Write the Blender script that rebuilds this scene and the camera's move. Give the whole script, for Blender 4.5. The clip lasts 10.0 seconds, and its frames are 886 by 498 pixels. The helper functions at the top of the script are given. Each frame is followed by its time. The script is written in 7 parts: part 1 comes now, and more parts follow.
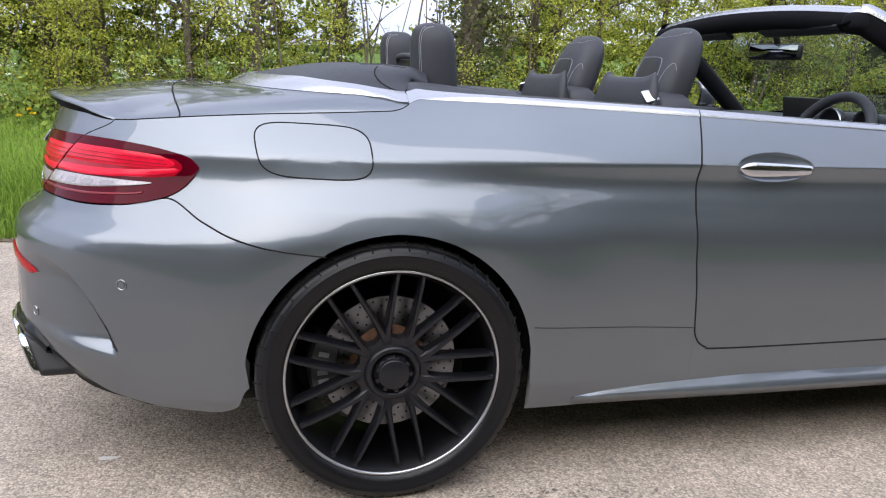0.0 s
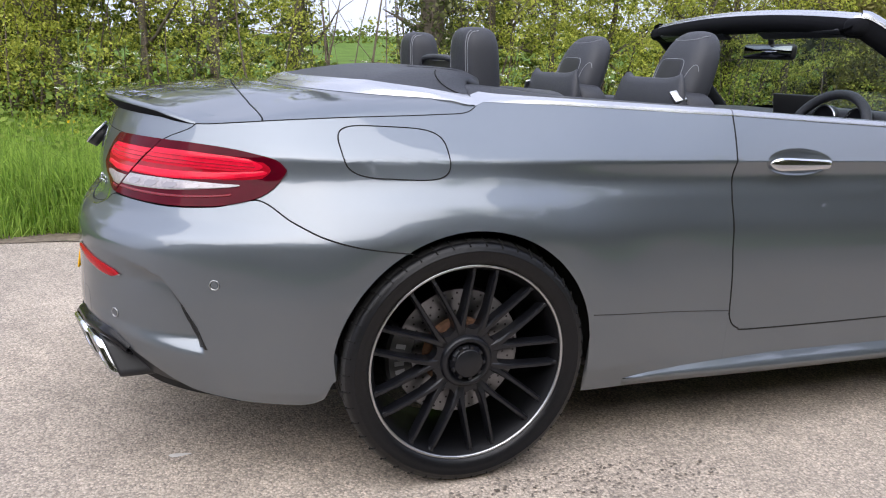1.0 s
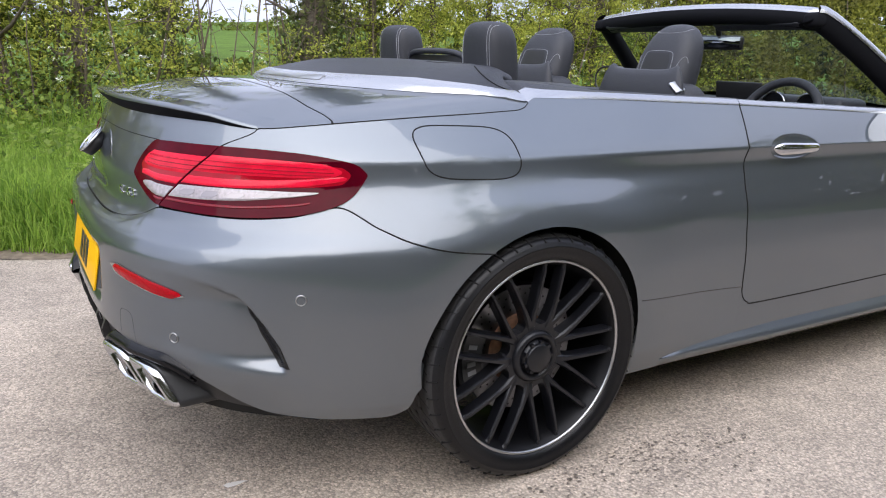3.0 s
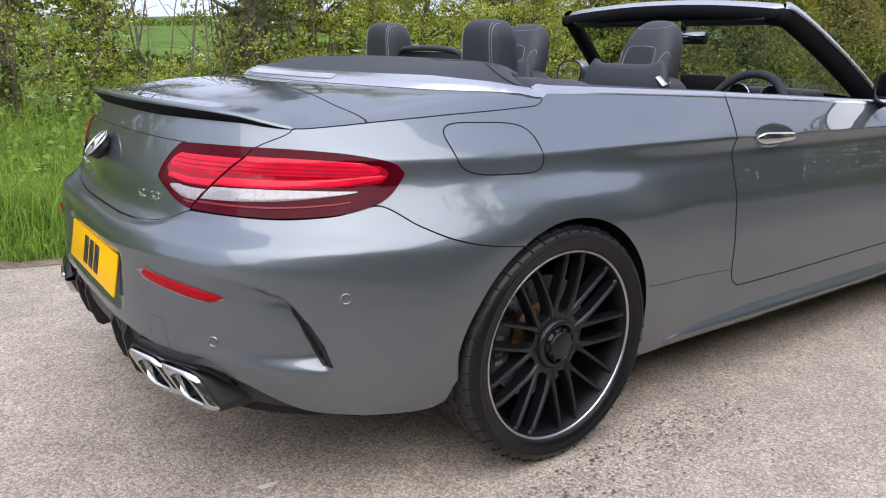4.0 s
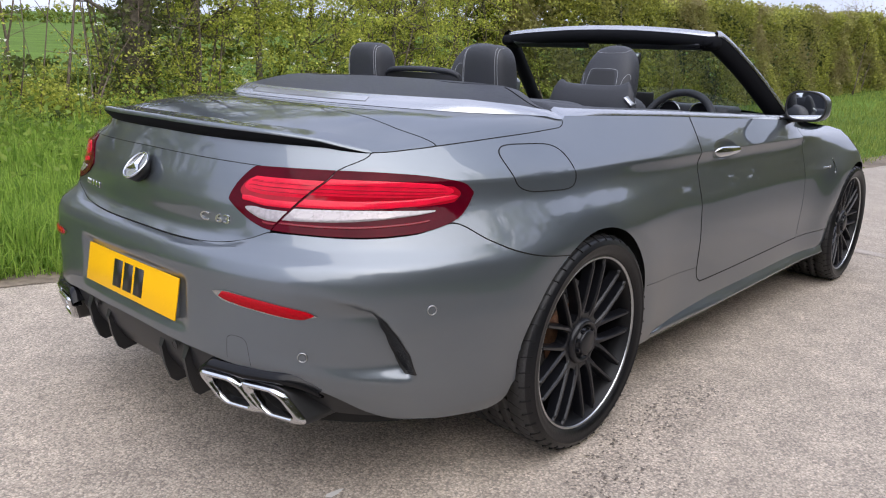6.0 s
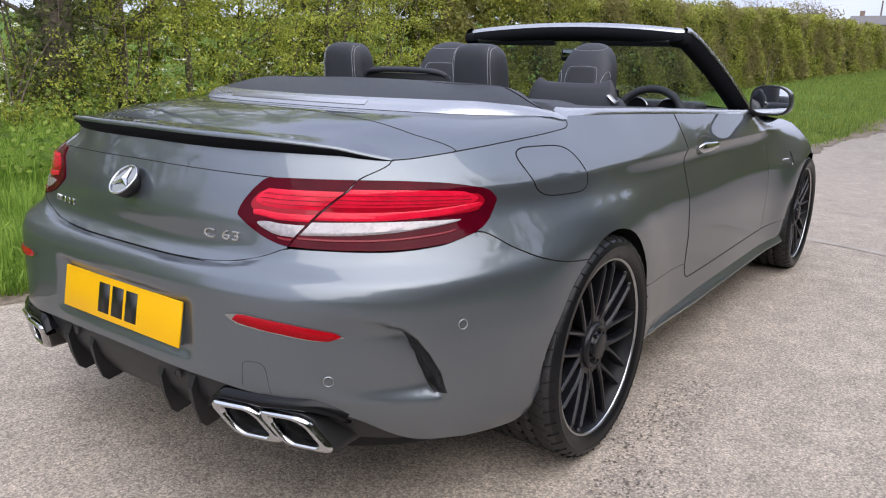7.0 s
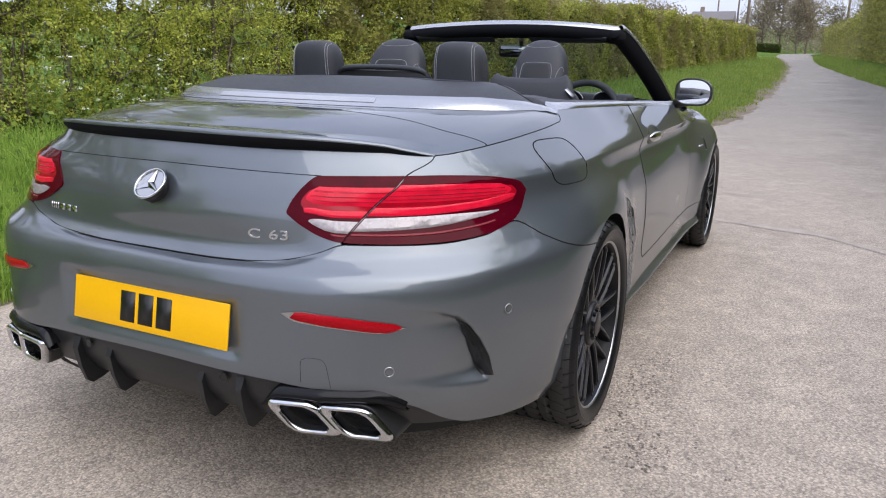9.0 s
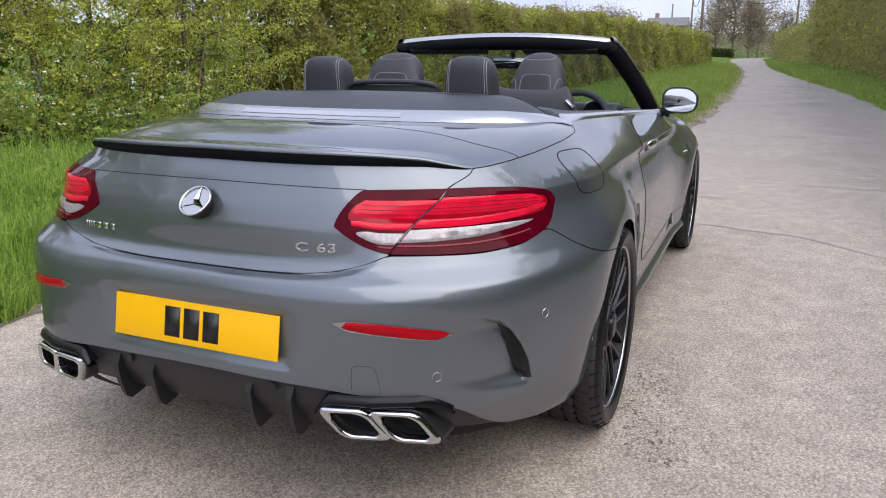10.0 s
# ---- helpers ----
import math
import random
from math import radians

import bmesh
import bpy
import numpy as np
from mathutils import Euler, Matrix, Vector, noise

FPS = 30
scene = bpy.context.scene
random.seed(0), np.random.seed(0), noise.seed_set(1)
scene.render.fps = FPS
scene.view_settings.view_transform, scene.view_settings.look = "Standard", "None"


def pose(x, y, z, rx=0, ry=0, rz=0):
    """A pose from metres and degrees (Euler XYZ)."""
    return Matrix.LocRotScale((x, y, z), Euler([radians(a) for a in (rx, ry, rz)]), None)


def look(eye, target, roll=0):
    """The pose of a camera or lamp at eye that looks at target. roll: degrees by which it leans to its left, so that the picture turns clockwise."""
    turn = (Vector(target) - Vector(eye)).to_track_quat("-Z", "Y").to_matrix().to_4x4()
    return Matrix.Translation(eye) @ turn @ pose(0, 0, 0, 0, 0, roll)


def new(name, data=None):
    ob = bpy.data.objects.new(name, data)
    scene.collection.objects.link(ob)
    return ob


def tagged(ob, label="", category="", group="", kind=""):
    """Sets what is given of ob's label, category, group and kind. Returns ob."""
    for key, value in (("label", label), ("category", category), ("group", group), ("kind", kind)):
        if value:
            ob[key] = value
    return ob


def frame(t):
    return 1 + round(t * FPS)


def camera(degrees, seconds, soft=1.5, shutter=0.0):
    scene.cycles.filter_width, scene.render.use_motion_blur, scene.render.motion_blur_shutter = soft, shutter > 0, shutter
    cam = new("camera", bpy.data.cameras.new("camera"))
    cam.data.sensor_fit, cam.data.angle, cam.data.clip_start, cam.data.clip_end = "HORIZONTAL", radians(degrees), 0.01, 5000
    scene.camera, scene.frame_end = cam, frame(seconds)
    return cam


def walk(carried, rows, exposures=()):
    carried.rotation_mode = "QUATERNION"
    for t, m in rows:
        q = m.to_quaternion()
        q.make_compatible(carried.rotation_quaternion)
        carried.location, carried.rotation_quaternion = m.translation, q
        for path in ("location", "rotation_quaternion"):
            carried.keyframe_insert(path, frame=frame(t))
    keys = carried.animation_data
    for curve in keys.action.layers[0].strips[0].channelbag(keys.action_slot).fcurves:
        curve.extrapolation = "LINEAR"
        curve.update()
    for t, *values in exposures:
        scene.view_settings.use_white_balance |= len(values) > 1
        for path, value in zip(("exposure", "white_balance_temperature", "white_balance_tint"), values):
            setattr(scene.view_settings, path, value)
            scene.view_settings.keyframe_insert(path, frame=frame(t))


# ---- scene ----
cam = camera(61.6, 10.0, soft=1.1)
PATH = [
    (0, (-0.318, -2.608, 1.076), (0.157, -0.721, 0.615), 2.6),
    (0.5, (-0.485, -2.593, 1.075), (0.073, -0.731, 0.604), 2.8),
    (1, (-0.683, -2.607, 1.099), (-0.041, -0.775, 0.619), 2.6),
    (1.5, (-0.793, -2.539, 1.08), (-0.071, -0.734, 0.61), 2.1),
    (2, (-0.906, -2.42, 1.087), (-0.097, -0.65, 0.625), 2.0),
    (2.5, (-1.041, -2.377, 1.1), (-0.129, -0.663, 0.619), 2.2),
    (4, (-1.42, -2.237, 1.107), (-0.257, -0.691, 0.6), 1.5),
    (4.5, (-1.502, -2.16, 1.119), (-0.255, -0.68, 0.614), 1.9),
    (5, (-1.648, -2.106, 1.134), (-0.32, -0.696, 0.634), 2.4),
    (5.5, (-1.824, -2.076, 1.152), (-0.431, -0.728, 0.661), 2.6),
    (7, (-1.988, -1.74, 1.151), (-0.411, -0.609, 0.667), 1.6),
    (7.5, (-2.117, -1.668, 1.161), (-0.473, -0.637, 0.678), 1.6),
    (8, (-2.238, -1.627, 1.172), (-0.545, -0.679, 0.689), 1.6),
    (8.5, (-2.272, -1.559, 1.162), (-0.547, -0.672, 0.674), 1.5),
    (9, (-2.269, -1.436, 1.152), (-0.521, -0.596, 0.662), 1.2),
    (9.5, (-2.312, -1.364, 1.167), (-0.542, -0.569, 0.684), 0.7),
    (10, (-2.414, -1.293, 1.172), (-0.622, -0.54, 0.703), 0.5),
]
walk(cam, [(t, look(eye, target, roll)) for t, eye, target, roll in PATH], [(0, 0.47), (2.5, 0.42), (5, 0.28), (7.5, 0.21), (10, 0.18)])

# ---- world and light ----
world = bpy.data.worlds.new("overcast_sky")
scene.world = world
world.use_nodes = True
wn, wl = world.node_tree.nodes, world.node_tree.links
sky = wn.new("ShaderNodeTexSky")
sky.sky_type, sky.sun_disc = "NISHITA", False
sky.sun_elevation, sky.sun_rotation = radians(42), radians(208.5)
sky.air_density, sky.dust_density, sky.ozone_density = 1.0, 5.0, 1.0
cloud = wn.new("ShaderNodeMixRGB")
cloud.inputs[0].default_value = 0.8
cloud.inputs[2].default_value = (11.8, 12.35, 15.6, 1)
wl.new(sky.outputs[0], cloud.inputs[1])
wcoord, wnoise, wramp, wmul = (wn.new("ShaderNodeTexCoord"), wn.new("ShaderNodeTexNoise"), wn.new("ShaderNodeValToRGB"), wn.new("ShaderNodeMixRGB"))
wnoise.inputs["Scale"].default_value, wnoise.inputs["Detail"].default_value = 2.2, 5.0
wramp.color_ramp.elements[0].position, wramp.color_ramp.elements[0].color = 0.32, (0.66, 0.7, 0.76, 1)
wramp.color_ramp.elements[1].position, wramp.color_ramp.elements[1].color = 0.68, (1.12, 1.12, 1.1, 1)
wmul.blend_type, wmul.inputs[0].default_value = "MULTIPLY", 1.0
wl.new(wcoord.outputs["Generated"], wnoise.inputs["Vector"])
wl.new(wnoise.outputs["Fac"], wramp.inputs[0])
wl.new(cloud.outputs[0], wmul.inputs[1])
wl.new(wramp.outputs[0], wmul.inputs[2])
wsep, wgrad, wmul2 = wn.new("ShaderNodeSeparateXYZ"), wn.new("ShaderNodeMapRange"), wn.new("ShaderNodeVectorMath")
wgrad.inputs["From Min"].default_value, wgrad.inputs["From Max"].default_value = 0.0, 0.9
wgrad.inputs["To Min"].default_value, wgrad.inputs["To Max"].default_value = 0.76, 1.02
wmul2.operation = "SCALE"
wl.new(wcoord.outputs["Generated"], wsep.inputs[0])
wl.new(wsep.outputs["Z"], wgrad.inputs["Value"])
wl.new(wmul.outputs[0], wmul2.inputs[0])
wl.new(wgrad.outputs[0], wmul2.inputs["Scale"])
wl.new(wmul2.outputs[0], wn["Background"].inputs["Color"])
wn["Background"].inputs["Strength"].default_value = 0.116

sun = new("sun", bpy.data.lights.new("sun", "SUN"))
sun.data.energy, sun.data.angle, sun.data.color = 2.8, radians(95), (1.0, 0.962, 0.92)
sun.matrix_world = look((-9.5, -17.5, 18), (0, 0, 0))


# ---- materials ----
def material(name, colour, rough=0.5, metal=0.0, coat=0.0, grain=0.0, scale=40.0, blotch=0.0, bscale=3.0, bump=0.0, spec=0.5, coat_rough=0.03):
    """A principled surface with fine grain and wide blotches in its colour and a fine relief."""
    m = bpy.data.materials.new(name)
    m.use_nodes = True
    nd, ln = m.node_tree.nodes, m.node_tree.links
    bs = nd["Principled BSDF"]
    bs.inputs["Roughness"].default_value, bs.inputs["Metallic"].default_value = rough, metal
    bs.inputs["Coat Weight"].default_value, bs.inputs["Coat Roughness"].default_value = coat, coat_rough
    bs.inputs["Specular IOR Level"].default_value = spec
    bs.inputs["Base Color"].default_value = (*colour, 1)
    if grain or blotch or bump:
        tc = nd.new("ShaderNodeTexCoord")
        n1, n2 = nd.new("ShaderNodeTexNoise"), nd.new("ShaderNodeTexNoise")
        n1.inputs["Scale"].default_value, n1.inputs["Detail"].default_value = scale, 6
        n2.inputs["Scale"].default_value, n2.inputs["Detail"].default_value = bscale, 4
        ln.new(tc.outputs["Object"], n1.inputs["Vector"])
        ln.new(tc.outputs["Object"], n2.inputs["Vector"])
        r1, r2, mul = nd.new("ShaderNodeMapRange"), nd.new("ShaderNodeMapRange"), nd.new("ShaderNodeMath")
        for r, n, k in ((r1, n1, grain), (r2, n2, blotch)):
            r.inputs["From Min"].default_value, r.inputs["From Max"].default_value = 0.3, 0.7
            r.inputs["To Min"].default_value, r.inputs["To Max"].default_value = 1 - k, 1 + k
            ln.new(n.outputs["Fac"], r.inputs["Value"])
        mul.operation = "MULTIPLY"
        ln.new(r1.outputs[0], mul.inputs[0])
        ln.new(r2.outputs[0], mul.inputs[1])
        vm = nd.new("ShaderNodeVectorMath")
        vm.operation = "SCALE"
        vm.inputs[0].default_value = colour
        ln.new(mul.outputs[0], vm.inputs["Scale"])
        ln.new(vm.outputs[0], bs.inputs["Base Color"])
        if bump:
            bp = nd.new("ShaderNodeBump")
            bp.inputs["Strength"].default_value, bp.inputs["Distance"].default_value = bump, 0.004
            ln.new(n1.outputs["Fac"], bp.inputs["Height"])
            ln.new(bp.outputs[0], bs.inputs["Normal"])
    return m


PAINT = material("grey_metallic_paint", (0.159, 0.180, 0.201), 0.40, 0.78, 1.0, grain=0.08, scale=1500, blotch=0.02, coat_rough=0.012)
PAINT.node_tree.nodes["Principled BSDF"].inputs["Coat IOR"].default_value = 1.66
PAINT.node_tree.nodes["Principled BSDF"].inputs["Specular Tint"].default_value = (0.16, 0.17, 0.18, 1)
DIFFUSER = material("grained_black_plastic", (0.014, 0.014, 0.0155), 0.46, grain=0.2, scale=260, blotch=0.2, bscale=5)
BLACK = material("black_plastic", (0.012, 0.012, 0.013), 0.45, grain=0.15, scale=300)
GAP = material("shadow_gap_rubber", (0.004, 0.004, 0.004), 0.9)
SATIN = material("satin_black_alloy", (0.0095, 0.010, 0.013), 0.32, 0.1, grain=0.1, scale=200, spec=0.45)
BARREL_BLACK = material("rim_barrel_black", (0.0045, 0.0047, 0.006), 0.45, grain=0.1, scale=200, spec=0.3)
SILVER = material("machined_rim_edge", (0.50, 0.51, 0.52), 0.30, 1.0)
CHROME = material("chrome", (0.62, 0.63, 0.65), 0.09, 1.0, grain=0.05, scale=300)
TRIM = material("brushed_aluminium_trim", (0.47, 0.475, 0.48), 0.27, 1.0, grain=0.04, scale=400)
TREAD = material("dusty_tyre_tread", (0.024, 0.0235, 0.024), 0.6, grain=0.3, scale=120, blotch=0.35, bscale=7, bump=0.2)
RUBBER = material("tyre_rubber", (0.0042, 0.0044, 0.0058), 0.36, spec=0.34, grain=0.25, scale=120, blotch=0.15, bscale=9, bump=0.15)
LEATHER = material("dark_grey_leather", (0.027, 0.029, 0.036), 0.55, grain=0.2, scale=500, blotch=0.1, bump=0.25)
COVER = material("soft_top_cover_vinyl", (0.017, 0.019, 0.025), 0.5, grain=0.2, scale=600, blotch=0.12, bump=0.2)
STITCH = material("grey_stitching", (0.3, 0.31, 0.33), 0.8)
DISC = material("brake_disc_steel", (0.20, 0.20, 0.21), 0.3, 1.0, grain=0.1, scale=90)
RUST = material("rusty_disc_bell", (0.2, 0.1, 0.055), 0.8, grain=0.4, scale=60)
CALIPER = material("grey_caliper", (0.05, 0.052, 0.055), 0.4, 0.3)
PLATE = material("yellow_plate", (0.90, 0.48, 0.006), 0.35, spec=0.2, grain=0.02, scale=200)
INK = material("black_ink", (0.008, 0.008, 0.008), 0.4)
RED = material("red_reflector", (0.36, 0.002, 0.008), 0.25, spec=0.2, grain=0.15, scale=180)
PAD = material("black_cloth_padding", (0.008, 0.0085, 0.011), 0.9, spec=0.15, grain=0.2, scale=300)
# low mirror colour stands in for the dark cabin it should reflect
DIM_MIRROR = material("dimmed_mirror_glass", (0.2, 0.21, 0.23), 0.03, 1.0)
MIRROR = material("mirror_glass", (0.85, 0.87, 0.88), 0.02, 1.0)
MESH = material("black_grille_mesh", (0.01, 0.01, 0.01), 0.6, grain=0.6, scale=350)


def glass(name, colour, rough=0.0):
    m = bpy.data.materials.new(name)
    m.use_nodes = True
    nd, ln = m.node_tree.nodes, m.node_tree.links
    clear, shine, fres, mix = nd.new("ShaderNodeBsdfTransparent"), nd.new("ShaderNodeBsdfGlossy"), nd.new("ShaderNodeFresnel"), nd.new("ShaderNodeMixShader")
    clear.inputs["Color"].default_value = (*colour, 1)
    shine.inputs["Roughness"].default_value = rough
    fres.inputs["IOR"].default_value = 1.4
    ln.new(fres.outputs[0], mix.inputs[0])
    ln.new(clear.outputs[0], mix.inputs[1])
    ln.new(shine.outputs[0], mix.inputs[2])
    ln.new(mix.outputs[0], nd["Material Output"].inputs["Surface"])
    return m


GLASS = glass("clear_glass", (0.66, 0.73, 0.69))


def leaf_material(name, colour, dark, rough=0.5, dull=None):
    """Leaves that let some light through; each leaf has a tone of its own, and dull patches run through the growth."""
    m = bpy.data.materials.new(name)
    m.use_nodes = True
    nd, ln = m.node_tree.nodes, m.node_tree.links
    bs = nd["Principled BSDF"]
    geo, ramp, tl, mix = nd.new("ShaderNodeNewGeometry"), nd.new("ShaderNodeValToRGB"), nd.new("ShaderNodeBsdfTranslucent"), nd.new("ShaderNodeMixShader")
    ramp.color_ramp.elements[0].color, ramp.color_ramp.elements[1].color = (*dark, 1), (*colour, 1)
    ln.new(geo.outputs["Random Per Island"], ramp.inputs[0])
    tone = ramp
    if dull:
        tc, noise, span, tone = nd.new("ShaderNodeTexCoord"), nd.new("ShaderNodeTexNoise"), nd.new("ShaderNodeMapRange"), nd.new("ShaderNodeMixRGB")
        noise.inputs["Scale"].default_value, noise.inputs["Detail"].default_value = 0.85, 4
        span.inputs["From Min"].default_value, span.inputs["From Max"].default_value = 0.42, 0.66
        ln.new(tc.outputs["Object"], noise.inputs["Vector"])
        ln.new(noise.outputs["Fac"], span.inputs["Value"])
        ln.new(span.outputs[0], tone.inputs[0])
        ln.new(ramp.outputs[0], tone.inputs[1])
        tone.inputs[2].default_value = (*dull, 1)
    ln.new(tone.outputs[0], bs.inputs["Base Color"])
    ln.new(tone.outputs[0], tl.inputs["Color"])
    bs.inputs["Roughness"].default_value = rough
    bs.inputs["Specular IOR Level"].default_value = 0.2
    mix.inputs[0].default_value = 0.55
    ln.new(bs.outputs[0], mix.inputs[1])
    ln.new(tl.outputs[0], mix.inputs[2])
    ln.new(mix.outputs[0], nd["Material Output"].inputs["Surface"])
    return m


LEAF = leaf_material("hawthorn_leaf", (0.72, 0.72, 0.15), (0.21, 0.27, 0.055))
# dark leaf tone; inside the clipped hedge it puts shade into the colour
LEAF_DARK = leaf_material("dark_leaf", (0.14, 0.17, 0.05), (0.05, 0.07, 0.025), 0.4)
LEAF_IVY = leaf_material("trunk_ivy_leaf", (0.24, 0.25, 0.11), (0.05, 0.075, 0.025), 0.35)
LEAF_HEDGE = leaf_material("clipped_hedge_leaf", (0.50, 0.50, 0.11), (0.17, 0.19, 0.05), dull=(0.27, 0.235, 0.105))
# leaf green with shade put into it, for depth behind the front leaves
LEAF_MID = leaf_material("shade_toned_leaf", (0.24, 0.29, 0.05), (0.07, 0.10, 0.02))
LEAF_OPP = leaf_material("twiggy_hedge_leaf", (0.24, 0.235, 0.125), (0.13, 0.13, 0.075))
GRASS = leaf_material("grass_blade", (0.46, 0.62, 0.125), (0.13, 0.24, 0.04))
BARK = material("grey_bark", (0.12, 0.1, 0.08), 0.9, grain=0.4, scale=30, blotch=0.3, bscale=4, bump=0.6)
TWIG = material("bare_twig", (0.16, 0.125, 0.1), 0.9, grain=0.3, scale=30)
WHITE = material("white_blossom", (0.75, 0.75, 0.66), 0.7)
DANDELION = material("dandelion_yellow", (0.8, 0.55, 0.01), 0.7)
SOIL = material("verge_soil", (0.17, 0.135, 0.10), 0.95, grain=0.35, scale=25, blotch=0.3, bscale=2, bump=0.6)


# ---- mesh helpers ----
def mesh_of(name, verts, faces, mat, smooth=True):
    me = bpy.data.meshes.new(name)
    me.from_pydata([tuple(v) for v in verts], [], [tuple(f) for f in faces])
    if smooth:
        me.polygons.foreach_set("use_smooth", [True] * len(me.polygons))
    me.materials.append(mat)
    me.update()
    return me


def quads_np(name, v, mat, smooth=False):
    """A mesh of loose quads from an array of shape (n, 4, 3)."""
    n = len(v)
    me = bpy.data.meshes.new(name)
    me.vertices.add(4 * n)
    me.vertices.foreach_set("co", np.asarray(v, np.float32).ravel())
    me.loops.add(4 * n)
    me.loops.foreach_set("vertex_index", np.arange(4 * n, dtype=np.int32))
    me.polygons.add(n)
    me.polygons.foreach_set("loop_start", np.arange(0, 4 * n, 4, dtype=np.int32))
    me.update(calc_edges=True)
    me.materials.append(mat)
    return me


def child(name, me, parent, label=""):
    ob = new(name, me)
    ob.parent = parent
    if label:
        tagged(ob, label)
    return ob


def part(name, bm, mat, parent, label="", smooth=True):
    """Links a bmesh as one mesh object under a thing or a part."""
    me = bpy.data.meshes.new(name)
    bm.normal_update()
    bm.to_mesh(me)
    bm.free()
    if smooth:
        me.polygons.foreach_set("use_smooth", [True] * len(me.polygons))
    me.materials.append(mat)
    return child(name, me, parent, label)


def pchip(xs, ys):
    """A smooth curve through keys, without overshoot."""
    xs, ys = np.asarray(xs, float), np.asarray(ys, float)
    h, d = np.diff(xs), np.diff(ys) / np.diff(xs)
    m = np.zeros(len(xs))
    m[0], m[-1] = d[0], d[-1]
    for i in range(1, len(xs) - 1):
        if d[i - 1] * d[i] > 0:
            w1, w2 = 2 * h[i] + h[i - 1], h[i] + 2 * h[i - 1]
            m[i] = (w1 + w2) / (w1 / d[i - 1] + w2 / d[i])

    def f(x):
        x = np.clip(np.asarray(x, float), xs[0], xs[-1])
        i = np.clip(np.searchsorted(xs, x) - 1, 0, len(xs) - 2)
        t = (x - xs[i]) / h[i]
        return ((1 + 2 * t) * (1 - t) ** 2 * ys[i] + t * (1 - t) ** 2 * h[i] * m[i] + t * t * (3 - 2 * t) * ys[i + 1] + t * t * (t - 1) * h[i] * m[i + 1])
    return f


def grid_faces(nu, nv, flip=False):
    f = []
    for j in range(nv - 1):
        for i in range(nu - 1):
            q = (j * nu + i, j * nu + i + 1, (j + 1) * nu + i + 1, (j + 1) * nu + i)
            f.append(q[::-1] if flip else q)
    return f


def sheet(name, pts, mat, parent, label="", flip=False, rim=0.012, mirror=False):
    """A panel from an array of points (nv, nu, 3), with a folded edge that goes rim deep behind it."""
    nv, nu = pts.shape[:2]
    p = pts.copy()
    if mirror:
        p[..., 1] *= -1
        flip = not flip
    v, f = p.reshape(-1, 3), grid_faces(nu, nv, flip)
    a4 = v[np.array(f)]
    area = np.linalg.norm(np.cross(a4[:, 2] - a4[:, 0], a4[:, 3] - a4[:, 1]), axis=1)
    f = [q for q, s in zip(f, area) if s > 2e-9]
    if rim:
        du, dv = np.gradient(p, axis=1), np.gradient(p, axis=0)
        nrm = np.cross(du, dv)
        nrm /= np.linalg.norm(nrm, axis=-1, keepdims=True) + 1e-9
        if flip:
            nrm = -nrm
        idx = np.arange(nu * nv).reshape(nv, nu)
        ring = list(idx[0, :]) + list(idx[1:, -1]) + list(idx[-1, -2::-1]) + list(idx[-2:0:-1, 0])
        base = len(v)
        inner = v[ring] - rim * nrm.reshape(-1, 3)[ring]
        v = np.vstack([v, v[ring], inner])
        k = len(ring)
        for i in range(k):
            j = (i + 1) % k
            q = (base + i, base + k + i, base + k + j, base + j)
            f.append(q[::-1] if flip else q)
    return child(name, mesh_of(name, v, f, mat), parent, label)


def tube(path, radius, sides=8, closed=False, cap=True):
    """Vertices and faces of a round tube along a path; radius is one number or one for each point."""
    path = np.asarray(path, float)
    n = len(path)
    rad = np.broadcast_to(np.asarray(radius, float), (n,))
    tan = np.gradient(path, axis=0) if not closed else np.roll(path, -1, 0) - np.roll(path, 1, 0)
    tan /= np.linalg.norm(tan, axis=1, keepdims=True) + 1e-12
    ref = np.array([0.0, 0.0, 1.0]) if abs(tan[:, 2]).mean() < 0.8 else np.array([1.0, 0.0, 0.0])
    v = []
    for i in range(n):
        a = np.cross(tan[i], ref)
        a /= np.linalg.norm(a) + 1e-12
        b = np.cross(tan[i], a)
        for k in range(sides):
            w = 2 * math.pi * k / sides
            v.append(path[i] + rad[i] * (math.cos(w) * a + math.sin(w) * b))
    f = []
    for i in range(n if closed else n - 1):
        j = (i + 1) % n
        for k in range(sides):
            l = (k + 1) % sides
            f.append((i * sides + k, i * sides + l, j * sides + l, j * sides + k))
    if cap and not closed:
        f.append(tuple(range(sides))[::-1])
        f.append(tuple((n - 1) * sides + k for k in range(sides)))
    return v, f


def tube_part(name, path, radius, mat, parent, label="", sides=8, closed=False):
    v, f = tube(path, radius, sides, closed)
    return child(name, mesh_of(name, v, f, mat), parent, label)


def smooth_path(pts, n=40, closed=False):
    """A Catmull-Rom curve through points."""
    p = np.asarray(pts, float)
    if closed:
        p = np.vstack([p[-1:], p, p[:2]])
    else:
        p = np.vstack([2 * p[0] - p[1], p, 2 * p[-1] - p[-2]])
    m = len(p) - 3
    out = []
    for s in np.linspace(0, m, n, endpoint=not closed):
        i = min(int(s), m - 1)
        t = s - i
        a, b, c, d = p[i:i + 4]
        out.append(0.5 * (2 * b + (c - a) * t + (2 * a - 5 * b + 4 * c - d) * t * t + (3 * b - a - 3 * c + d) * t ** 3))
    return np.array(out)


